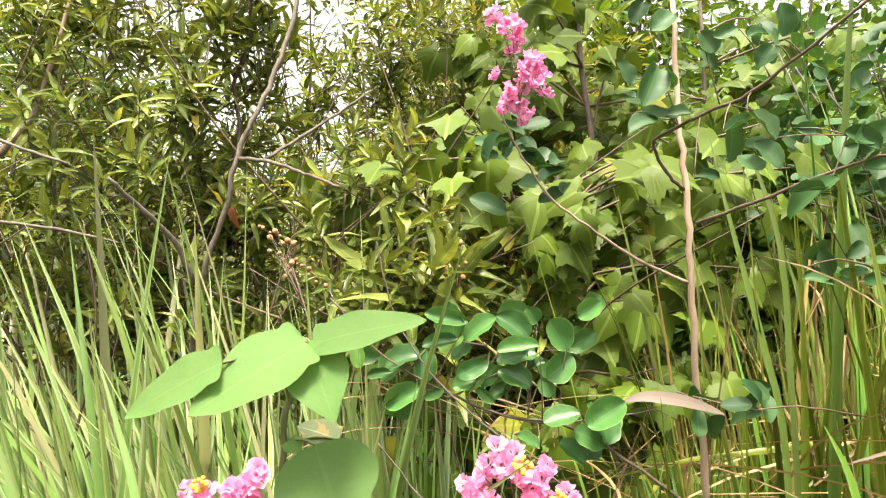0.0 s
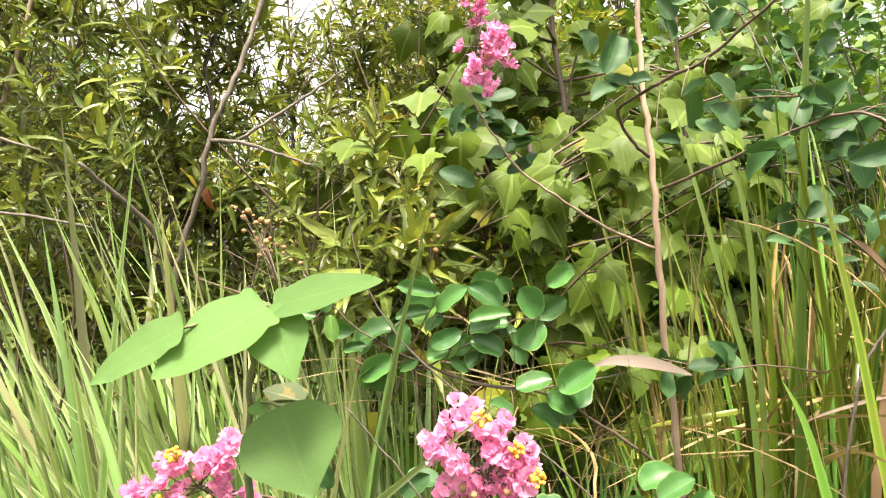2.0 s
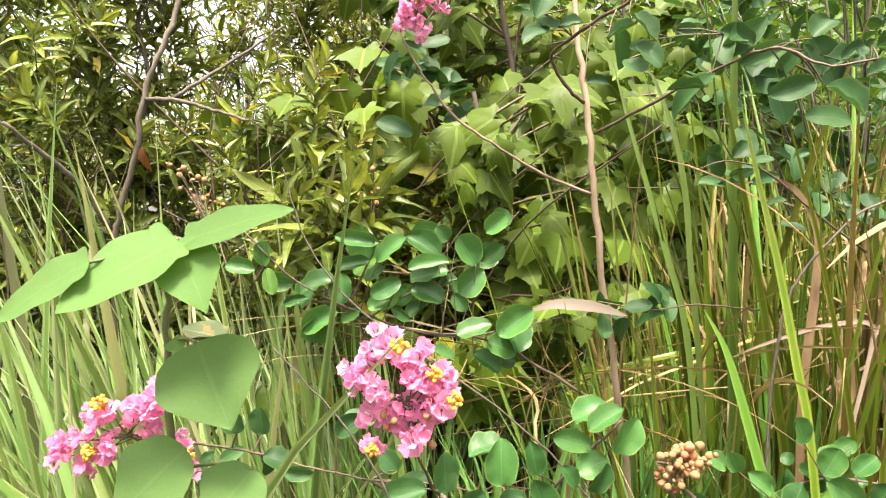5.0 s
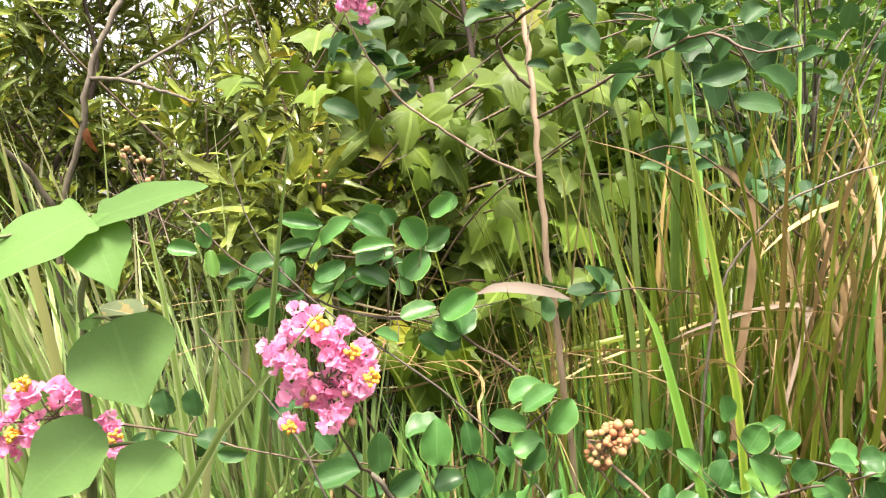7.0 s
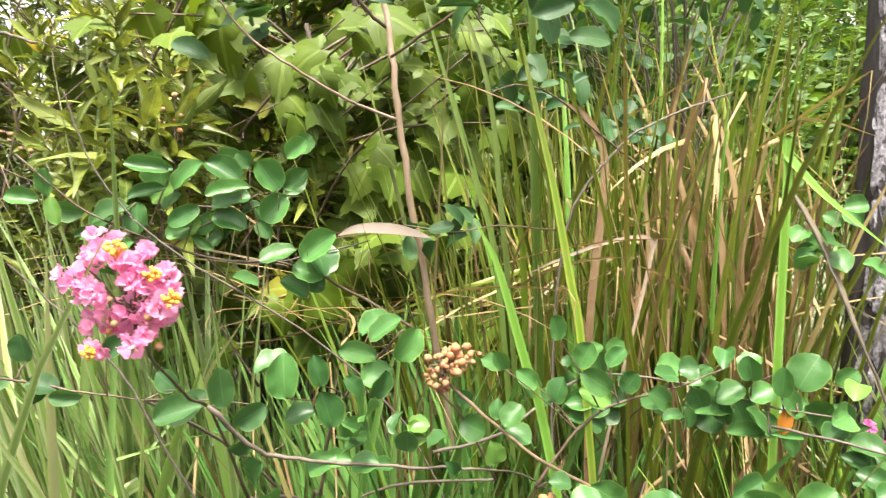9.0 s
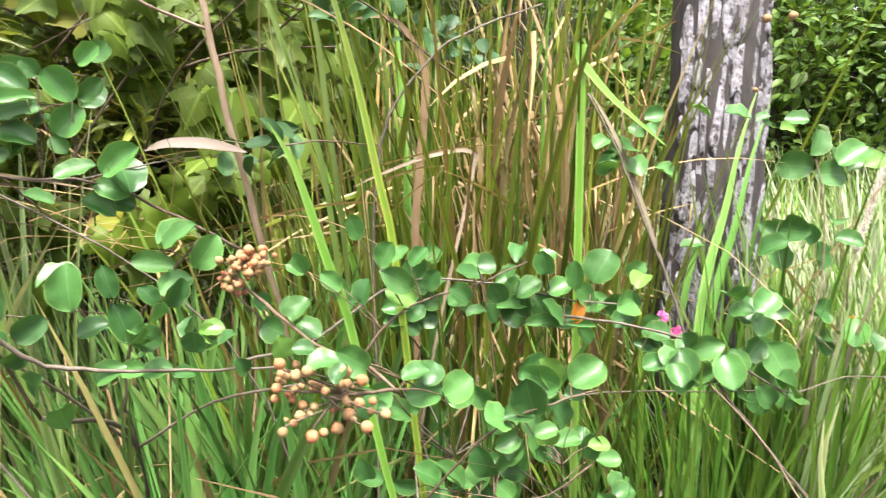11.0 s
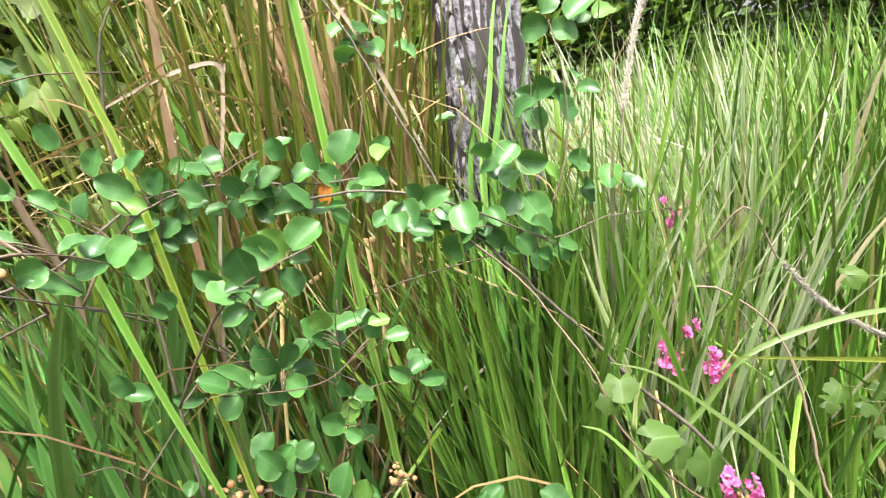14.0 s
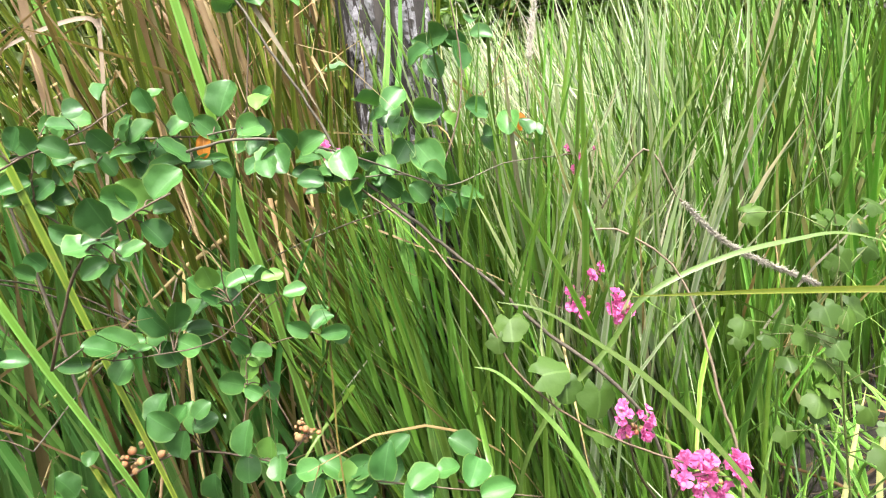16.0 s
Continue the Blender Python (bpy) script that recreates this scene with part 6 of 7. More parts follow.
edge_crape = thing("crape_myrtle", (1.25, 0.62, 0), "small crape myrtle with deep pink flowers in the grass", "shrub", "crape myrtles")
for dots, n, lab in ((PANICLE_RIGHT, 21, "small deep-pink flower head"), (PANICLE_SMALL, 22, "sparse deep-pink flowers"), (PANICLE_CORNER, 23, "deep-pink flowers with rusty buds"), (PANICLE_LOW, 24, "broad deep-pink flower head with pale buds")):
    c = Vector(dots[0][:3])
    part("stem", stem_mesh("stem", [(1.25, 0.62, -0.03), Vector((1.25, 0.62, 0)).lerp(c, 0.6) + Vector((0, 0.03, -0.04)), c + Vector((0.01, 0.02, -0.03))], 0.003, 0.0012, TWIG, 6, 0.15, 4, n), edge_crape)
    panicle(edge_crape, dots, c + Vector((0.01, 0.02, -0.03)), n, True, 6 if n > 22 else 2, 1.35 if n < 23 else 1.25, lab, 0, 3)

# ---- velvet-leaved plant in front ----
velvet = thing("velvetleaf_plant", VINE_STEM[-1][:2] + (0.0,), "soft bright-green broad-leaved plant with drooping leaves", "plant")
part("stem", stem_mesh("stem", [VINE_STEM[-1][:2] + (-0.02,), *VINE_STEM[::-1]], 0.0035, 0.0018, GREEN_STEM, 7, 0.15, 5, 8), velvet)
for k, (base, tip, width) in enumerate((VINE_LEAF_A, VINE_LEAF_B, VINE_LEAF_C, VINE_LEAF_D, VINE_LEAF_E, VINE_LEAF_F, VINE_LEAF_G, VINE_LEAF_H, VINE_LEAF_I)):
    b, e = Vector(base), Vector(tip)
    n = (e - b).length
    shape = leaf_shape(n * 1.05, width, shield if k in (3, 4, 5, 6) else heart, 18, 0.12, 0.1, 0.02, k)
    mat = SPECK if k == 7 else VELVET
    facing = Vector((0.0, -0.7, 0.75)) if k not in (3, 4) else Vector((0.05, -0.9, 0.5))
    part("leaf", mesh_of("leaf", *shape[:2], mat, shape[2]), velvet, "pale blighted leaf" if k == 7 else "", aim(b, e - b, facing))
    joint = min((Vector(q) for q in smooth_line(VINE_STEM, 6)), key=lambda q: (q - b).length)
    if (joint - b).length > 0.004:
        part("stalk", stem_mesh("stalk", [joint, joint.lerp(b, 0.5) + Vector((0, 0, 0.004)), b], 0.0014, 0.001, GREEN_STEM, 5, 0.05, 4, k), velvet)

# ---- the dead tree ----
def trunk_axis():
    line = smooth_line(TRUNK[::-1], 10)
    return [Vector((line[0].x - 0.02, line[0].y, -0.05))] + line


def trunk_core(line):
    """Inner wood, coloured near black so cracks between the plates of bark read black."""
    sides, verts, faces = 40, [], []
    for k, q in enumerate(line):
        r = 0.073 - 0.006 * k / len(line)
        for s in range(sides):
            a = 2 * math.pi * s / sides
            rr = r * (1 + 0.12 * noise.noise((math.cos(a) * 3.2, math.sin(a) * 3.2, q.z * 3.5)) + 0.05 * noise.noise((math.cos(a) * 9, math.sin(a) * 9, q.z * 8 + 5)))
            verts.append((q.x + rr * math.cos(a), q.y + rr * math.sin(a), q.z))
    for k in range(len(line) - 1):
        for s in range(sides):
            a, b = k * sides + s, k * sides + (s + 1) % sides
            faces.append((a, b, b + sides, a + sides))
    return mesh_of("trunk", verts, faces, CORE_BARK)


def bark_plate(seed):
    """A flake of bark, one unit long and wide, with ragged ends and chamfered rim."""
    rng = random.Random(seed)
    n, verts = 12, []
    for level, size in ((0.0, 1.0), (0.55, 0.95), (1.0, 0.72)):
        rng2 = random.Random(seed)
        for k in range(n):
            a = 2 * math.pi * k / n
            r = 0.5 * rng2.uniform(0.8, 1.15) / max(abs(math.cos(a)), abs(math.sin(a))) ** 0.75
            verts.append((r * math.cos(a) * size, r * math.sin(a) * (0.5 + 0.5 * size), level + (rng.uniform(-0.2, 0.2) if level else 0)))
    faces = [tuple(range(2 * n, 3 * n))]
    for m in range(2):
        faces += [(m * n + k, m * n + (k + 1) % n, m * n + n + (k + 1) % n, m * n + n + k) for k in range(n)]
    return mesh_of("bark_plate", verts, faces, LICHEN_BARK, smooth=False)


snag = thing("dead_tree", (TRUNK[-1][0], TRUNK[-1][1], 0), "grey lichen-covered dead tree with cracked flaking bark", "tree")
axis_line = trunk_axis()
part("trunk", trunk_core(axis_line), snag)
plates = [bark_plate(k) for k in range(7)]
rng = random.Random(91)
for column in range(20):
    a = math.pi * (1.02 + column / 20 * 1.0) + rng.uniform(-0.05, 0.05)
    z = 0.48 + rng.uniform(0, 0.06)
    while z < 1.62:
        long = rng.uniform(0.035, 0.12)
        mid = z + long / 2
        k = next((i for i, q in enumerate(axis_line) if q.z > mid), len(axis_line) - 1)
        p0, p1 = axis_line[k - 1], axis_line[k]
        q = p0.lerp(p1, min(1, max(0, (mid - p0.z) / max(p1.z - p0.z, 1e-4))))
        a2 = a + 0.12 * math.sin(mid * 7 + column)
        out = Vector((math.cos(a2), math.sin(a2), 0))
        r = 0.0715 - 0.005 * mid
        m = aim(q + out * r * (1 + 0.08 * noise.noise((math.cos(a2) * 3.2, math.sin(a2) * 3.2, mid * 3.5))), (p1 - p0) + Vector((rng.uniform(-0.1, 0.1), 0, 0)) * (p1 - p0).length, out)
        part("bark_plate", plates[rng.randrange(7)], snag, matrix=m @ Matrix.Diagonal((rng.uniform(0.009, 0.017), long, rng.uniform(0.002, 0.008), 1)))
        z += long * rng.uniform(0.9, 1.06)


# ---- grasses ----
def clump(name, boxes, material, label, seed, category="grass", sway=35, turn=1.0):
    """A grass clump of single blades. boxes: (x0, x1, y0, y1, count, length, width, heading, heading spread, lean, droop, kink share)."""
    rng = random.Random(seed)
    pieces = []
    for x0, x1, y0, y1, count, length, width, heading, spread, lean, droop, kink, *high in boxes:
        for _ in range(int(0.86 * count)):
            x, y, z = rng.uniform(x0, x1), rng.uniform(y0, y1), rng.uniform(*high) if high else -0.02
            pieces.append(blade((x, y, z), heading + rng.gauss(0, spread), max(0.0, rng.gauss(lean, 0.1)), length * rng.uniform(0.72, 1.12), width * rng.choice((0.6, 0.75, 0.9, 1.0, 1.1, 1.25)),
                                rng.uniform(0.2, 1.9) * droop, 8, rng.uniform(-turn, turn), 0.55, rng.uniform(0.45, 0.85) if rng.random() < kink else None, rng.gauss(0, sway), rng.uniform(1.3, 2.7)))
    v, f, t = joined(pieces)
    return tagged(new(name, mesh_of(name, v, f, material, t)), label, category, kind="stuff")


clump("pale_grass_clump", [(-0.62, -0.2, 0.85, 1.3, 360, 1.34, 0.0175, 188, 60, 0.26, 0.45, 0.08), (-0.42, 0.02, 0.9, 1.2, 220, 1.12, 0.0165, 180, 60, 0.14, 0.3, 0.05), (-0.38, 0.05, 1.0, 1.25, 80, 1.2, 0.015, 180, 50, 0.1, 0.3, 0.05), (-0.32, 0.02, 0.94, 1.1, 150, 1.06, 0.016, 180, 70, 0.12, 0.3, 0.05), (-0.8, 0.0, 0.85, 1.4, 420, 0.6, 0.014, 180, 120, 0.25, 0.5, 0.05), (-1.1, -0.55, 0.9, 1.6, 220, 1.26, 0.0185, 180, 45, 0.25, 0.45, 0.05), (-0.95, -0.4, 0.85, 1.1, 190, 1.36, 0.02, 190, 45, 0.16, 0.35, 0.05), (-0.5, -0.12, 0.66, 0.82, 46, 1.1, 0.019, 180, 60, 0.08, 0.25, 0.03), (-0.4, -0.05, 0.84, 0.96, 90, 1.3, 0.0185, 180, 60, 0.1, 0.3, 0.04)],
                   PALE_GRASS, "pale yellow-green arching grass clump, strongly lit", 51, sway=12, turn=0.7)
clump("tall_grass_clump", [(0.42, 0.86, 0.88, 1.3, 412, 1.4, 0.0126, 20, 100, 0.07, 0.3, 0.06), (0.45, 1.05, 0.9, 1.3, 475, 0.8, 0.0122, 20, 120, 0.14, 0.5, 0.06), (0.3, 0.62, 0.85, 1.2, 100, 1.3, 0.0103, 140, 80, 0.07, 0.3, 0.05), (0.5, 0.9, 0.84, 1.05, 212, 1.35, 0.0108, 15, 100, 0.08, 0.3, 0.1)],
                   TALL_GRASS, "tall olive-green grass clump with upright blades", 52, turn=0.8)
clump("dead_grass_clump", [(0.42, 1.0, 0.9, 1.2, 60, 1.3, 0.0085, 90, 120, 0.1, 0.5, 0.5), (0.6, 0.8, 0.86, 1.0, 55, 1.35, 0.008925, 200, 60, 0.06, 0.3, 0.75), (0.58, 0.86, 0.83, 0.95, 66, 0.4, 0.0102, 0, 180, 0.15, 0.4, 0.85, 0.72, 1.02), (0.5, 0.98, 0.86, 1.1, 66, 0.42, 0.0085, 0, 180, 0.15, 0.4, 0.6, 0.5, 1.1), (0.74, 0.86, 0.86, 1.0, 33, 1.3, 0.0102, 200, 60, 0.06, 0.3, 0.6), (0.0, 0.55, 0.95, 1.25, 77, 1.35, 0.0051, 0, 180, 0.15, 0.4, 0.9), (-0.05, 0.4, 0.88, 1.15, 55, 0.4, 0.0034, 0, 180, 1.35, 0.4, 0.1, 0.92, 1.12), (0.4, 0.95, 0.84, 1.0, 49, 0.4, 0.00425, 0, 180, 1.1, 0.5, 0.3, 0.7, 1.25), (0.42, 0.95, 0.84, 1.05, 132, 0.85, 0.00595, 270, 120, 0.16, 0.8, 0.3), (0.0, 0.5, 0.95, 1.3, 121, 1.05, 0.00595, 0, 120, 0.3, 0.9, 0.4), (0.0, 0.55, 0.84, 1.1, 44, 0.9, 0.00765, 90, 140, 0.12, 0.5, 0.4), (-0.5, 0.0, 0.9, 1.2, 55, 0.95, 0.0068, 180, 90, 0.25, 0.6, 0.2), (0.95, 1.7, 0.6, 1.1, 66, 0.8, 0.0051, 0, 180, 0.3, 0.8, 0.2), (0.55, 0.9, 0.84, 0.93, 46, 1.2, 0.0125, 20, 120, 0.08, 0.35, 0.5)],
      DEAD_GRASS, "dry tan grass blades, many bent over", 53)
clump("dark_grass_clump", [(0.1, 0.6, 0.83, 1.05, 330, 0.97, 0.021, 90, 150, 0.1, 0.4, 0.04), (0.0, 0.5, 0.78, 0.92, 200, 0.86, 0.021, 60, 150, 0.14, 0.45, 0.02), (0.5, 0.9, 0.78, 0.98, 260, 0.84, 0.015, 40, 90, 0.14, 0.4, 0.05), (-0.12, 0.3, 0.88, 1.2, 160, 0.97, 0.016, 150, 80, 0.15, 0.4, 0.04), (-0.1, 0.9, 0.84, 1.25, 260, 0.5, 0.016, 90, 140, 0.2, 0.5, 0.03)],
                   DARK_GRASS, "dark blue-green grass clump with broad blades", 54, sway=20, turn=0.65)
clump("green_grass_clump", [(0.95, 1.5, 0.55, 0.95, 220, 0.45, 0.0112, 10, 140, 0.2, 0.5, 0.03), (0.76, 1.2, 0.64, 0.76, 495, 0.9, 0.0107, 150, 80, 0.1, 0.3, 0.04), (0.84, 1.05, 0.64, 0.7, 90, 1.02, 0.0103, 20, 90, 0.05, 0.3, 0.04), (0.65, 0.85, 0.9, 1.15, 135, 1.15, 0.0103, 0, 90, 0.08, 0.3, 0.04), (1.0, 1.35, 0.5, 0.66, 110, 0.6, 0.0095, 150, 80, 0.12, 0.4, 0.05), (0.9, 1.06, 0.66, 0.72, 46, 1.06, 0.0125, 20, 90, 0.04, 0.2, 0.02)],
                    GREEN_BLADE, "bright green upright grass by the trunk", 55, turn=0.8)
meadow = clump("meadow_grass", [(1.05, 1.9, 0.2, 0.5, 160, 0.3, 0.00864, 10, 180, 0.35, 0.7, 0.03), (1.05, 2.3, 0.5, 1.3, 640, 0.42, 0.0108, 10, 140, 0.22, 0.5, 0.03), (2.0, 3.4, 0.5, 2.6, 1200, 0.6, 0.017, 10, 140, 0.22, 0.5, 0.03), (1.45, 2.0, 0.6, 1.3, 1170, 1.0, 0.01152, 150, 75, 0.15, 0.26, 0.04), (1.1, 1.5, 0.5, 0.78, 169, 0.95, 0.01008, 150, 75, 0.14, 0.4, 0.06), (1.7, 3.2, 0.7, 2.6, 1900, 1.0, 0.017, 150, 75, 0.15, 0.26, 0.04), (1.0, 1.8, 1.6, 2.4, 364, 1.1, 0.01152, 20, 80, 0.16, 0.5, 0.05)],
               FINE_GRASS, "fine bright green meadow grass", 56, turn=0.8)
# bright stretch of meadow, its sunlight painted in by the paler blade material
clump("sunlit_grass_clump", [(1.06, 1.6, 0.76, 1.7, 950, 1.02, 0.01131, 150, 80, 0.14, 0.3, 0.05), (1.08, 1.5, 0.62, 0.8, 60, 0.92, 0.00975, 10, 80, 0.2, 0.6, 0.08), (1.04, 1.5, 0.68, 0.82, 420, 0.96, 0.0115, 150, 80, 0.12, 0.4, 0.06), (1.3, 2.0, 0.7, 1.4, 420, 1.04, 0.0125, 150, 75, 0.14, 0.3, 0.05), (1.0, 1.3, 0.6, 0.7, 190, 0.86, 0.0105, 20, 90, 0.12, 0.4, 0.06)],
      SUN_PAINTED_GRASS, "pale grass beside the dead tree, sunlight painted into its colour", 59, turn=0.8)
clump("upright_grass_clump", [(0.44, 0.72, 0.87, 1.0, 30, 1.68, 0.0145, 20, 80, 0.05, 0.2, 0.03)], GREEN_BLADE, "few tall broad yellow-green grass blades", 64, turn=0.6)
clump("shaded_grass", [(0.35, 1.1, 1.15, 1.6, 420, 1.05, 0.014, 90, 90, 0.1, 0.35, 0.05)], TALL_GRASS, "dark green grass behind the tall clump", 60)
clump("rough_grass", [(-4, 6, 1.9, 6.5, 2400, 0.8, 0.014, 0, 180, 0.15, 0.5, 0.05), (-1.0, 1.2, 1.4, 2.2, 400, 0.85, 0.01, 0, 180, 0.15, 0.5, 0.1)],
      FINE_GRASS, "rough green grass under the shrubs", 57)
clump("brown_grass_sheaths", [(0.5, 0.95, 0.86, 1.05, 330, 0.8, 0.0075, 20, 120, 0.1, 0.4, 0.3), (0.2, 0.5, 0.9, 1.1, 156, 0.8, 0.007, 20, 120, 0.12, 0.4, 0.3)], BROWN_SHEATH, "brown dead sheaths at the foot of the tall grass", 63)
clump("dry_litter", [(-0.9, 2.2, 0.15, 1.6, 500, 0.4, 0.006, 0, 180, 1.35, 0.3, 0.1)], BROWN_SHEATH, "dry brown grass litter on the soil", 58)


# single blades, stalks and stems that stand out
def single(parent, name, points, width, material, label, facing=(-0.2, -1, 0.25), both_ends=False, taper=1.0):
    v, f, t = ribbon(points, width, facing, 6, taper, 0.25, both_ends)
    return part(name, mesh_of(name, v, f, material, t), parent, label)


def rooted(points):
    """The line carried on to the ground."""
    p, q = Vector(points[-2]), Vector(points[-1])
    way = (q - p).normalized()
    if q.z < 0.12:
        return list(points)
    a = q + way * q.z * 0.4
    a.z = max(a.z, 0.15) if a.z < q.z else q.z * 0.6
    return list(points) + [tuple(a), (a.x + way.x * 0.08, a.y + 0.05, -0.02)]


tufts = thing("grass_tuft", (FRONT_BLADE_A[-1][0], FRONT_BLADE_A[-1][1], 0), "broad green and dry tan grass blades standing among twigs", "grass")
single(tufts, "blade", rooted(PALE_BLADE_A), 0.0085, SILVER_BLADE, "broad pale green blade", both_ends=True)
single(tufts, "blade", rooted(PALE_BLADE_B), 0.008, SILVER_BLADE, "broad pale green blade with bent tip", both_ends=True)
single(tufts, "blade", rooted(FRONT_BLADE_A), 0.009, TALL_GRASS, "bright green upright blade", both_ends=True)
single(tufts, "blade", rooted(FRONT_BLADE_B), 0.0095, GREEN_BLADE, "bright yellow-green blade", both_ends=True)
single(tufts, "blade", rooted(BENT_LEAF), 0.0105, DEAD_GRASS, "dry tan blade bent at its top", both_ends=True)
single(tufts, "blade", rooted(DRY_ARC), 0.006, STRAW, "dry curled blade", both_ends=True)
single(tufts, "blade", DRY_LEAF[::-1], 0.016, STRAW, "pale dry blade lying across the twigs", (0, -0.9, 0.6), both_ends=True)
trunk_tuft = thing("grass_tuft", (SPLIT_BLADE_A[-1][0], SPLIT_BLADE_A[-1][1], 0), "broad green grass blades and a whitish dry one by the trunk", "grass")
for dx, dz, w in ((0, 0, 0.015), (0.022, -0.1, 0.013), (-0.03, -0.04, 0.012), (0.012, -0.02, 0.014), (-0.014, -0.13, 0.012)):
    single(trunk_tuft, "blade", rooted([(x + dx * (1 - 0.15 * k), y - dx, z + dz) for k, (x, y, z) in enumerate(SPLIT_BLADE_A)]), w, DARK_GRASS, "broad green blade", (-0.95, -0.3, -0.1))
single(trunk_tuft, "blade", WHITE_BLADE, 0.006, STRAW, "dry whitish blade", both_ends=True)
single(trunk_tuft, "blade", SPLIT_BLADE_B[::-1] + rooted([(SPLIT_BLADE_B[0][0] - 0.01, SPLIT_BLADE_B[0][1], SPLIT_BLADE_B[0][2] + 0.02), SPLIT_BLADE_B[0], (SPLIT_BLADE_B[0][0] + 0.0, SPLIT_BLADE_B[0][1] + 0.02, SPLIT_BLADE_B[0][2] - 0.3)])[1:], 0.01, GREEN_BLADE, "green blade folded down")
arch_tuft = thing("grass_tuft", (ARCH_BLADE[-1][0], ARCH_BLADE[-1][1], 0), "long arching pale green grass blades in the meadow", "grass")
single(arch_tuft, "blade", rooted(ARCH_BLADE), 0.009, SILVER_BLADE, "", (0.3, -1, 0.7))
single(arch_tuft, "blade", rooted(ARCH_BLADE_B), 0.008, SILVER_BLADE, "", (0.3, -1, 0.7))
single(arch_tuft, "blade", rooted(LEVEL_BLADE), 0.0095, TALL_GRASS, "green blade leaning almost level", (0.6, -1, -0.15))
single(arch_tuft, "blade", rooted(ARCH_BLADE_C), 0.0075, SILVER_BLADE, "", (0.3, -1, 0.7))
single(arch_tuft, "blade", rooted(LONG_BLADE_R), 0.009, SILVER_BLADE, "")
for name, pts, r, mat, lab in (("dry_twig", rooted(ARCH_TWIG), 0.0022, GREY_TWIG, "pale dry arching twig in the tall grass"), ("dry_stalk", rooted(THIN_STALK_A), 0.0013, GREY_TWIG, "thin dry stalk behind the flowers"), ("dry_stalk", rooted(THIN_STALK_B), 0.0015, GREY_TWIG, "thin dry stalk before the myrtle"),
                               ("dry_stalk", rooted(GREY_STALK), 0.0026, GREY_TWIG, "long grey dry stalk leaning across the leaves"), ("dry_stalk", rooted(ARCH_STEM), 0.0027, STRAW, "pale arching grass stem in the meadow")):
    tagged(new(name, stem_mesh(name, pts[::-1], r, r * 0.5, mat, 6, 0.15, 6, 3)), lab, "dry stalk")


def plume(name, points, length_share, thick, hairs, label, seed):
    """A grass plume: a stem with a soft spike of seed hairs."""
    rng = random.Random(seed)
    root = thing(name, (points[-1][0], points[-1][1], 0), label, "grass plume")
    part("stem", stem_mesh("stem", rooted(points)[::-1], 0.002, 0.001, STRAW, 6, 0.1, 6, seed), root)
    line = smooth_line(points, 10)
    n = int(len(line) * length_share)
    pieces = []
    for k in range(hairs):
        a = rng.randrange(0, n)
        q = line[a]
        way = (line[max(a - 1, 0)] - line[a + 1]).normalized()
        d = (way * 1.3 + Vector((rng.gauss(0, 0.5), rng.gauss(0, 0.5), rng.gauss(0, 0.5)))).normalized()
        pieces.append(tube([q, q + d * thick * rng.uniform(0.5, 1.5)], 0.0006, 0.0003, 3))
    v, f, t = joined(pieces)
    part("spike", mesh_of("spike", v, f, PLUME), root, kind="stuff")


plume("grass_plume", PLUME_LINE[::-1], 0.8, 0.008, 2600, "pale seed plume drooping over the grass", 61)
plume("grass_plume", WHITE_STAKE, 0.6, 0.009, 2200, "whitish fluffy seed plume standing in the grass", 62)

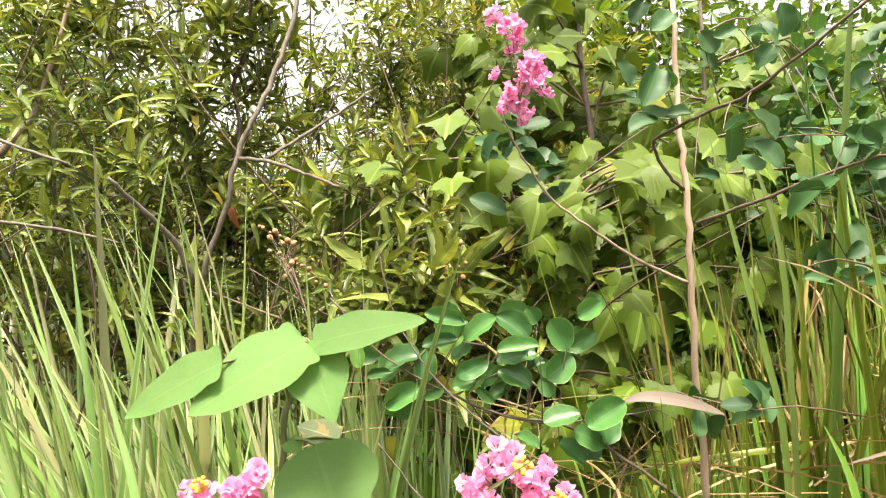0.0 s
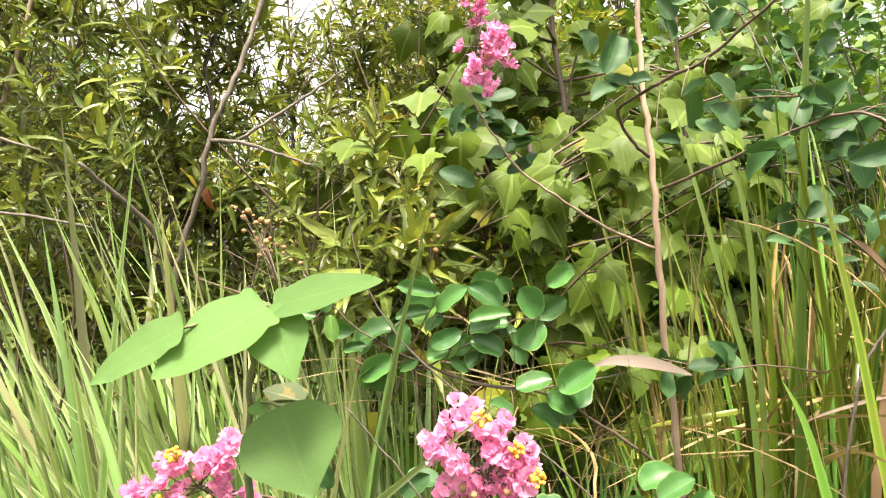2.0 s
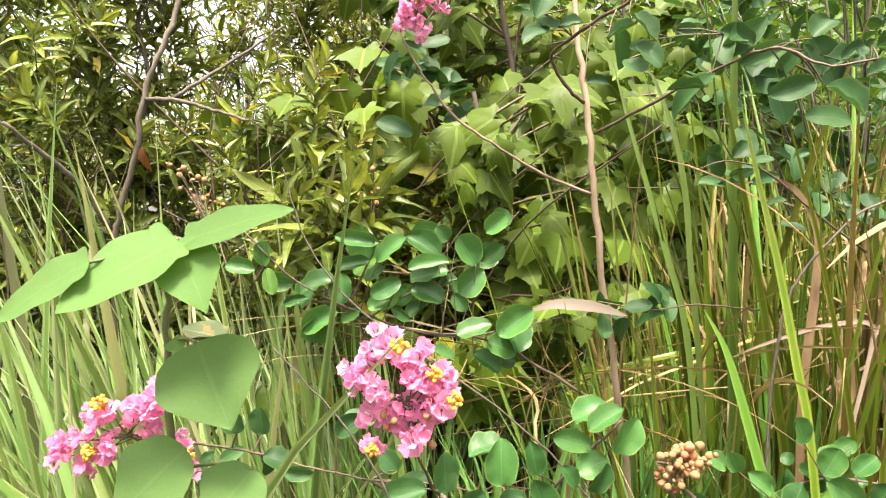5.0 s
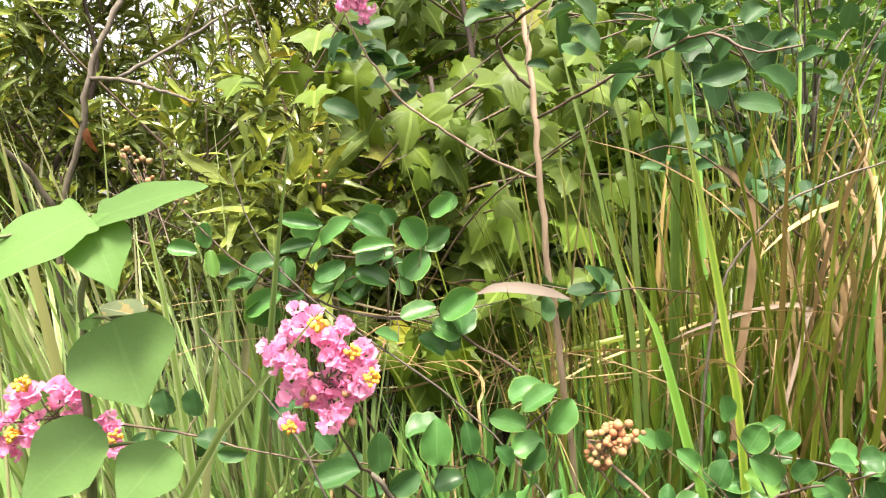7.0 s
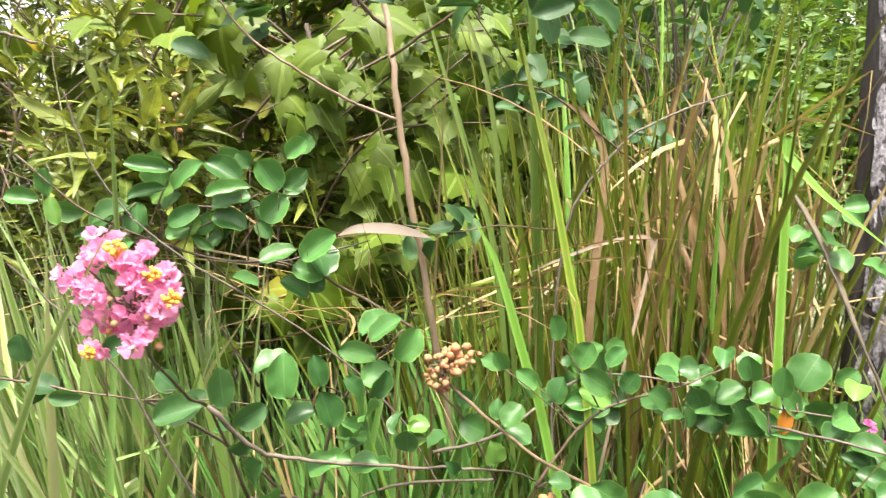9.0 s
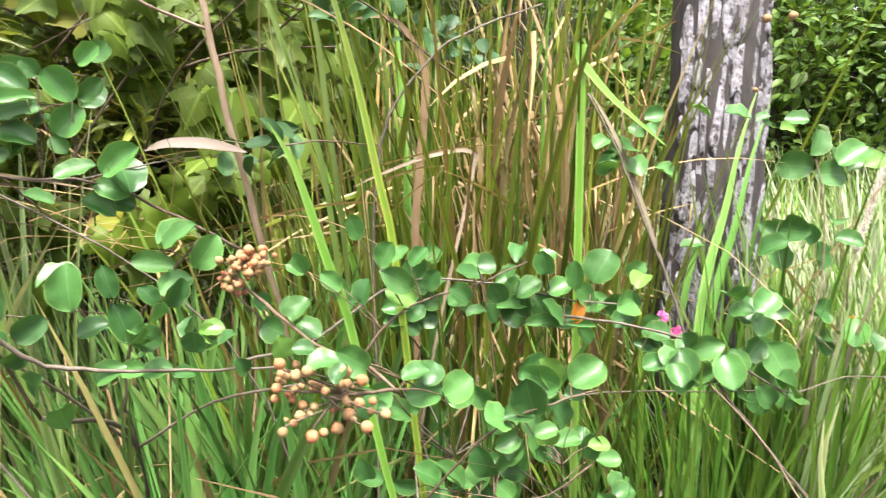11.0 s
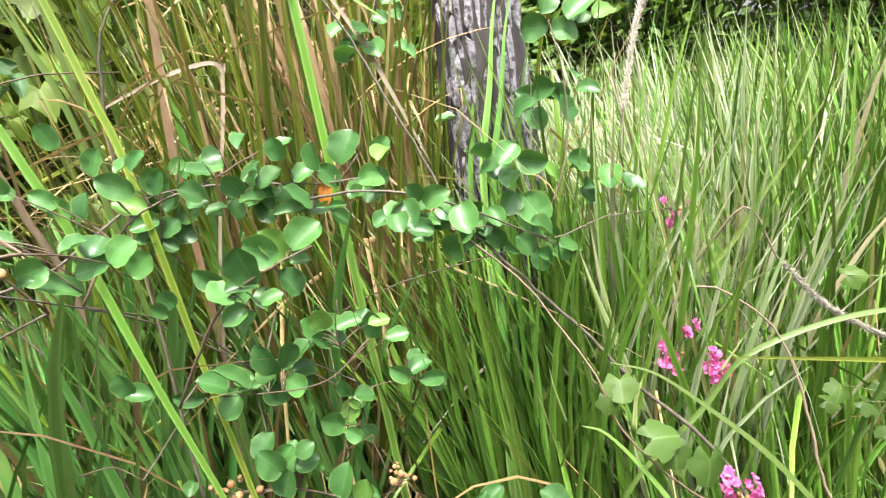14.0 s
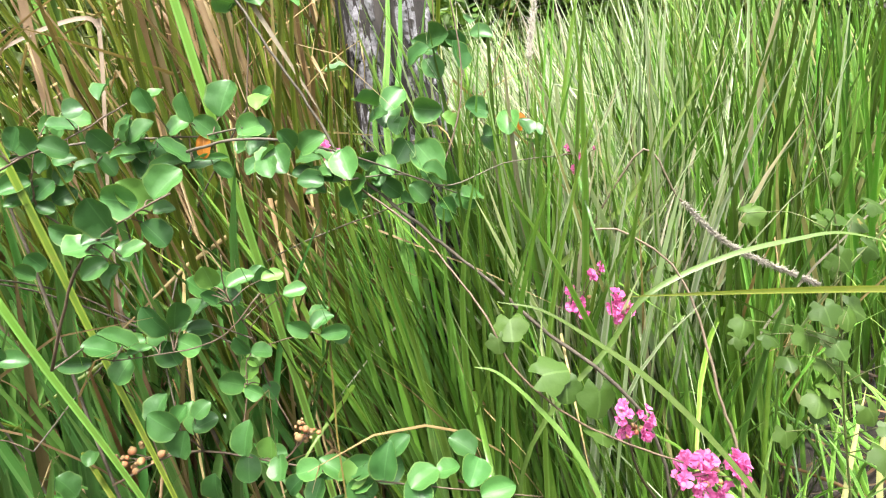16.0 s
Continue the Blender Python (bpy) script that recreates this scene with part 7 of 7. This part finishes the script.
# ---- creepers ----
creeper = thing("creeper", (CREEPER_STEM[0][0], CREEPER_STEM[0][1], CREEPER_STEM[0][2]), "thin creeping stem with soft round-lobed leaves", "creeper")
part("stem", stem_mesh("stem", CREEPER_STEM, 0.0014, 0.0011, TWIG, 6, 0.1, 6, 9), creeper)
soft = lobed_leaf(0.62, IVY_LOBES, 0.35, 1.0, 0.97)
soft_mesh = mesh_of("leaf", *soft[:2], CREEPER, soft[2])
rng = random.Random(71)
for x, y, z, s in CREEPER_LEAVES:
    way = Vector((rng.uniform(-0.6, 0.6), -0.3, rng.uniform(-0.8, 0.2))).normalized()
    part("leaf", soft_mesh, creeper, matrix=aim(Vector((x, y, z)) - way * s * 0.5, way, (rng.uniform(-0.4, 0.3), -0.8, 0.7), s * 1.1))
ivy = thing("vine", (IVY_RIGHT[9][0], IVY_RIGHT[9][1], 0), "light green vine with lobed leaves climbing in the grass", "vine")
ivy_mesh = [mesh_of("leaf", *lobed_leaf(0.68, IVY_LOBES, b, p, 0.88)[:2], CREEPER, lobed_leaf(0.68, IVY_LOBES, b, p, 0.88)[2]) for b, p in ((0.3, 0), (0.6, 2))]
hook = Vector((IVY_RIGHT[9][0], IVY_RIGHT[9][1] + 0.03, 0.3))
part("stem", stem_mesh("stem", [(hook.x, hook.y, -0.02), hook, hook + Vector((0.02, 0, 0.3)), hook + Vector((0.0, 0.02, 0.5))], 0.002, 0.001, GREEN_STEM, 6, 0.1, 5, 9), ivy)
for k, (x, y, z, s) in enumerate(IVY_RIGHT):
    q = Vector((x, y + rng.uniform(-0.04, 0.04), z))
    way = Vector((rng.uniform(-0.8, 0.8), -0.4, rng.uniform(-0.9, 0.1))).normalized()
    joint = Vector((hook.x, hook.y, min(max(q.z - 0.03, 0.05), hook.z + 0.5)))
    part("stalk", stem_mesh("stalk", [joint, joint.lerp(q, 0.5) + Vector((0, 0, 0.012)), q - way * s * 0.3], 0.0009, 0.0006, GREEN_STEM, 4, 0.05, 3, k), ivy)
    part("leaf", ivy_mesh[k % 2], ivy, matrix=aim(q - way * s * 0.3, way, (rng.uniform(-0.6, 0.2), -0.8, 0.6), s * 0.95))
    if k % 3 == 0:
        q2 = q + Vector((rng.uniform(-0.06, 0.06), rng.uniform(0.02, 0.12), rng.uniform(-0.06, 0.05)))
        part("leaf", ivy_mesh[k % 2], ivy, matrix=aim(q2, (rng.uniform(-0.8, 0.8), -0.4, rng.uniform(-0.9, 0.1)), (rng.uniform(-0.5, 0.5), -0.7, 0.7), s * rng.uniform(0.6, 0.85)))
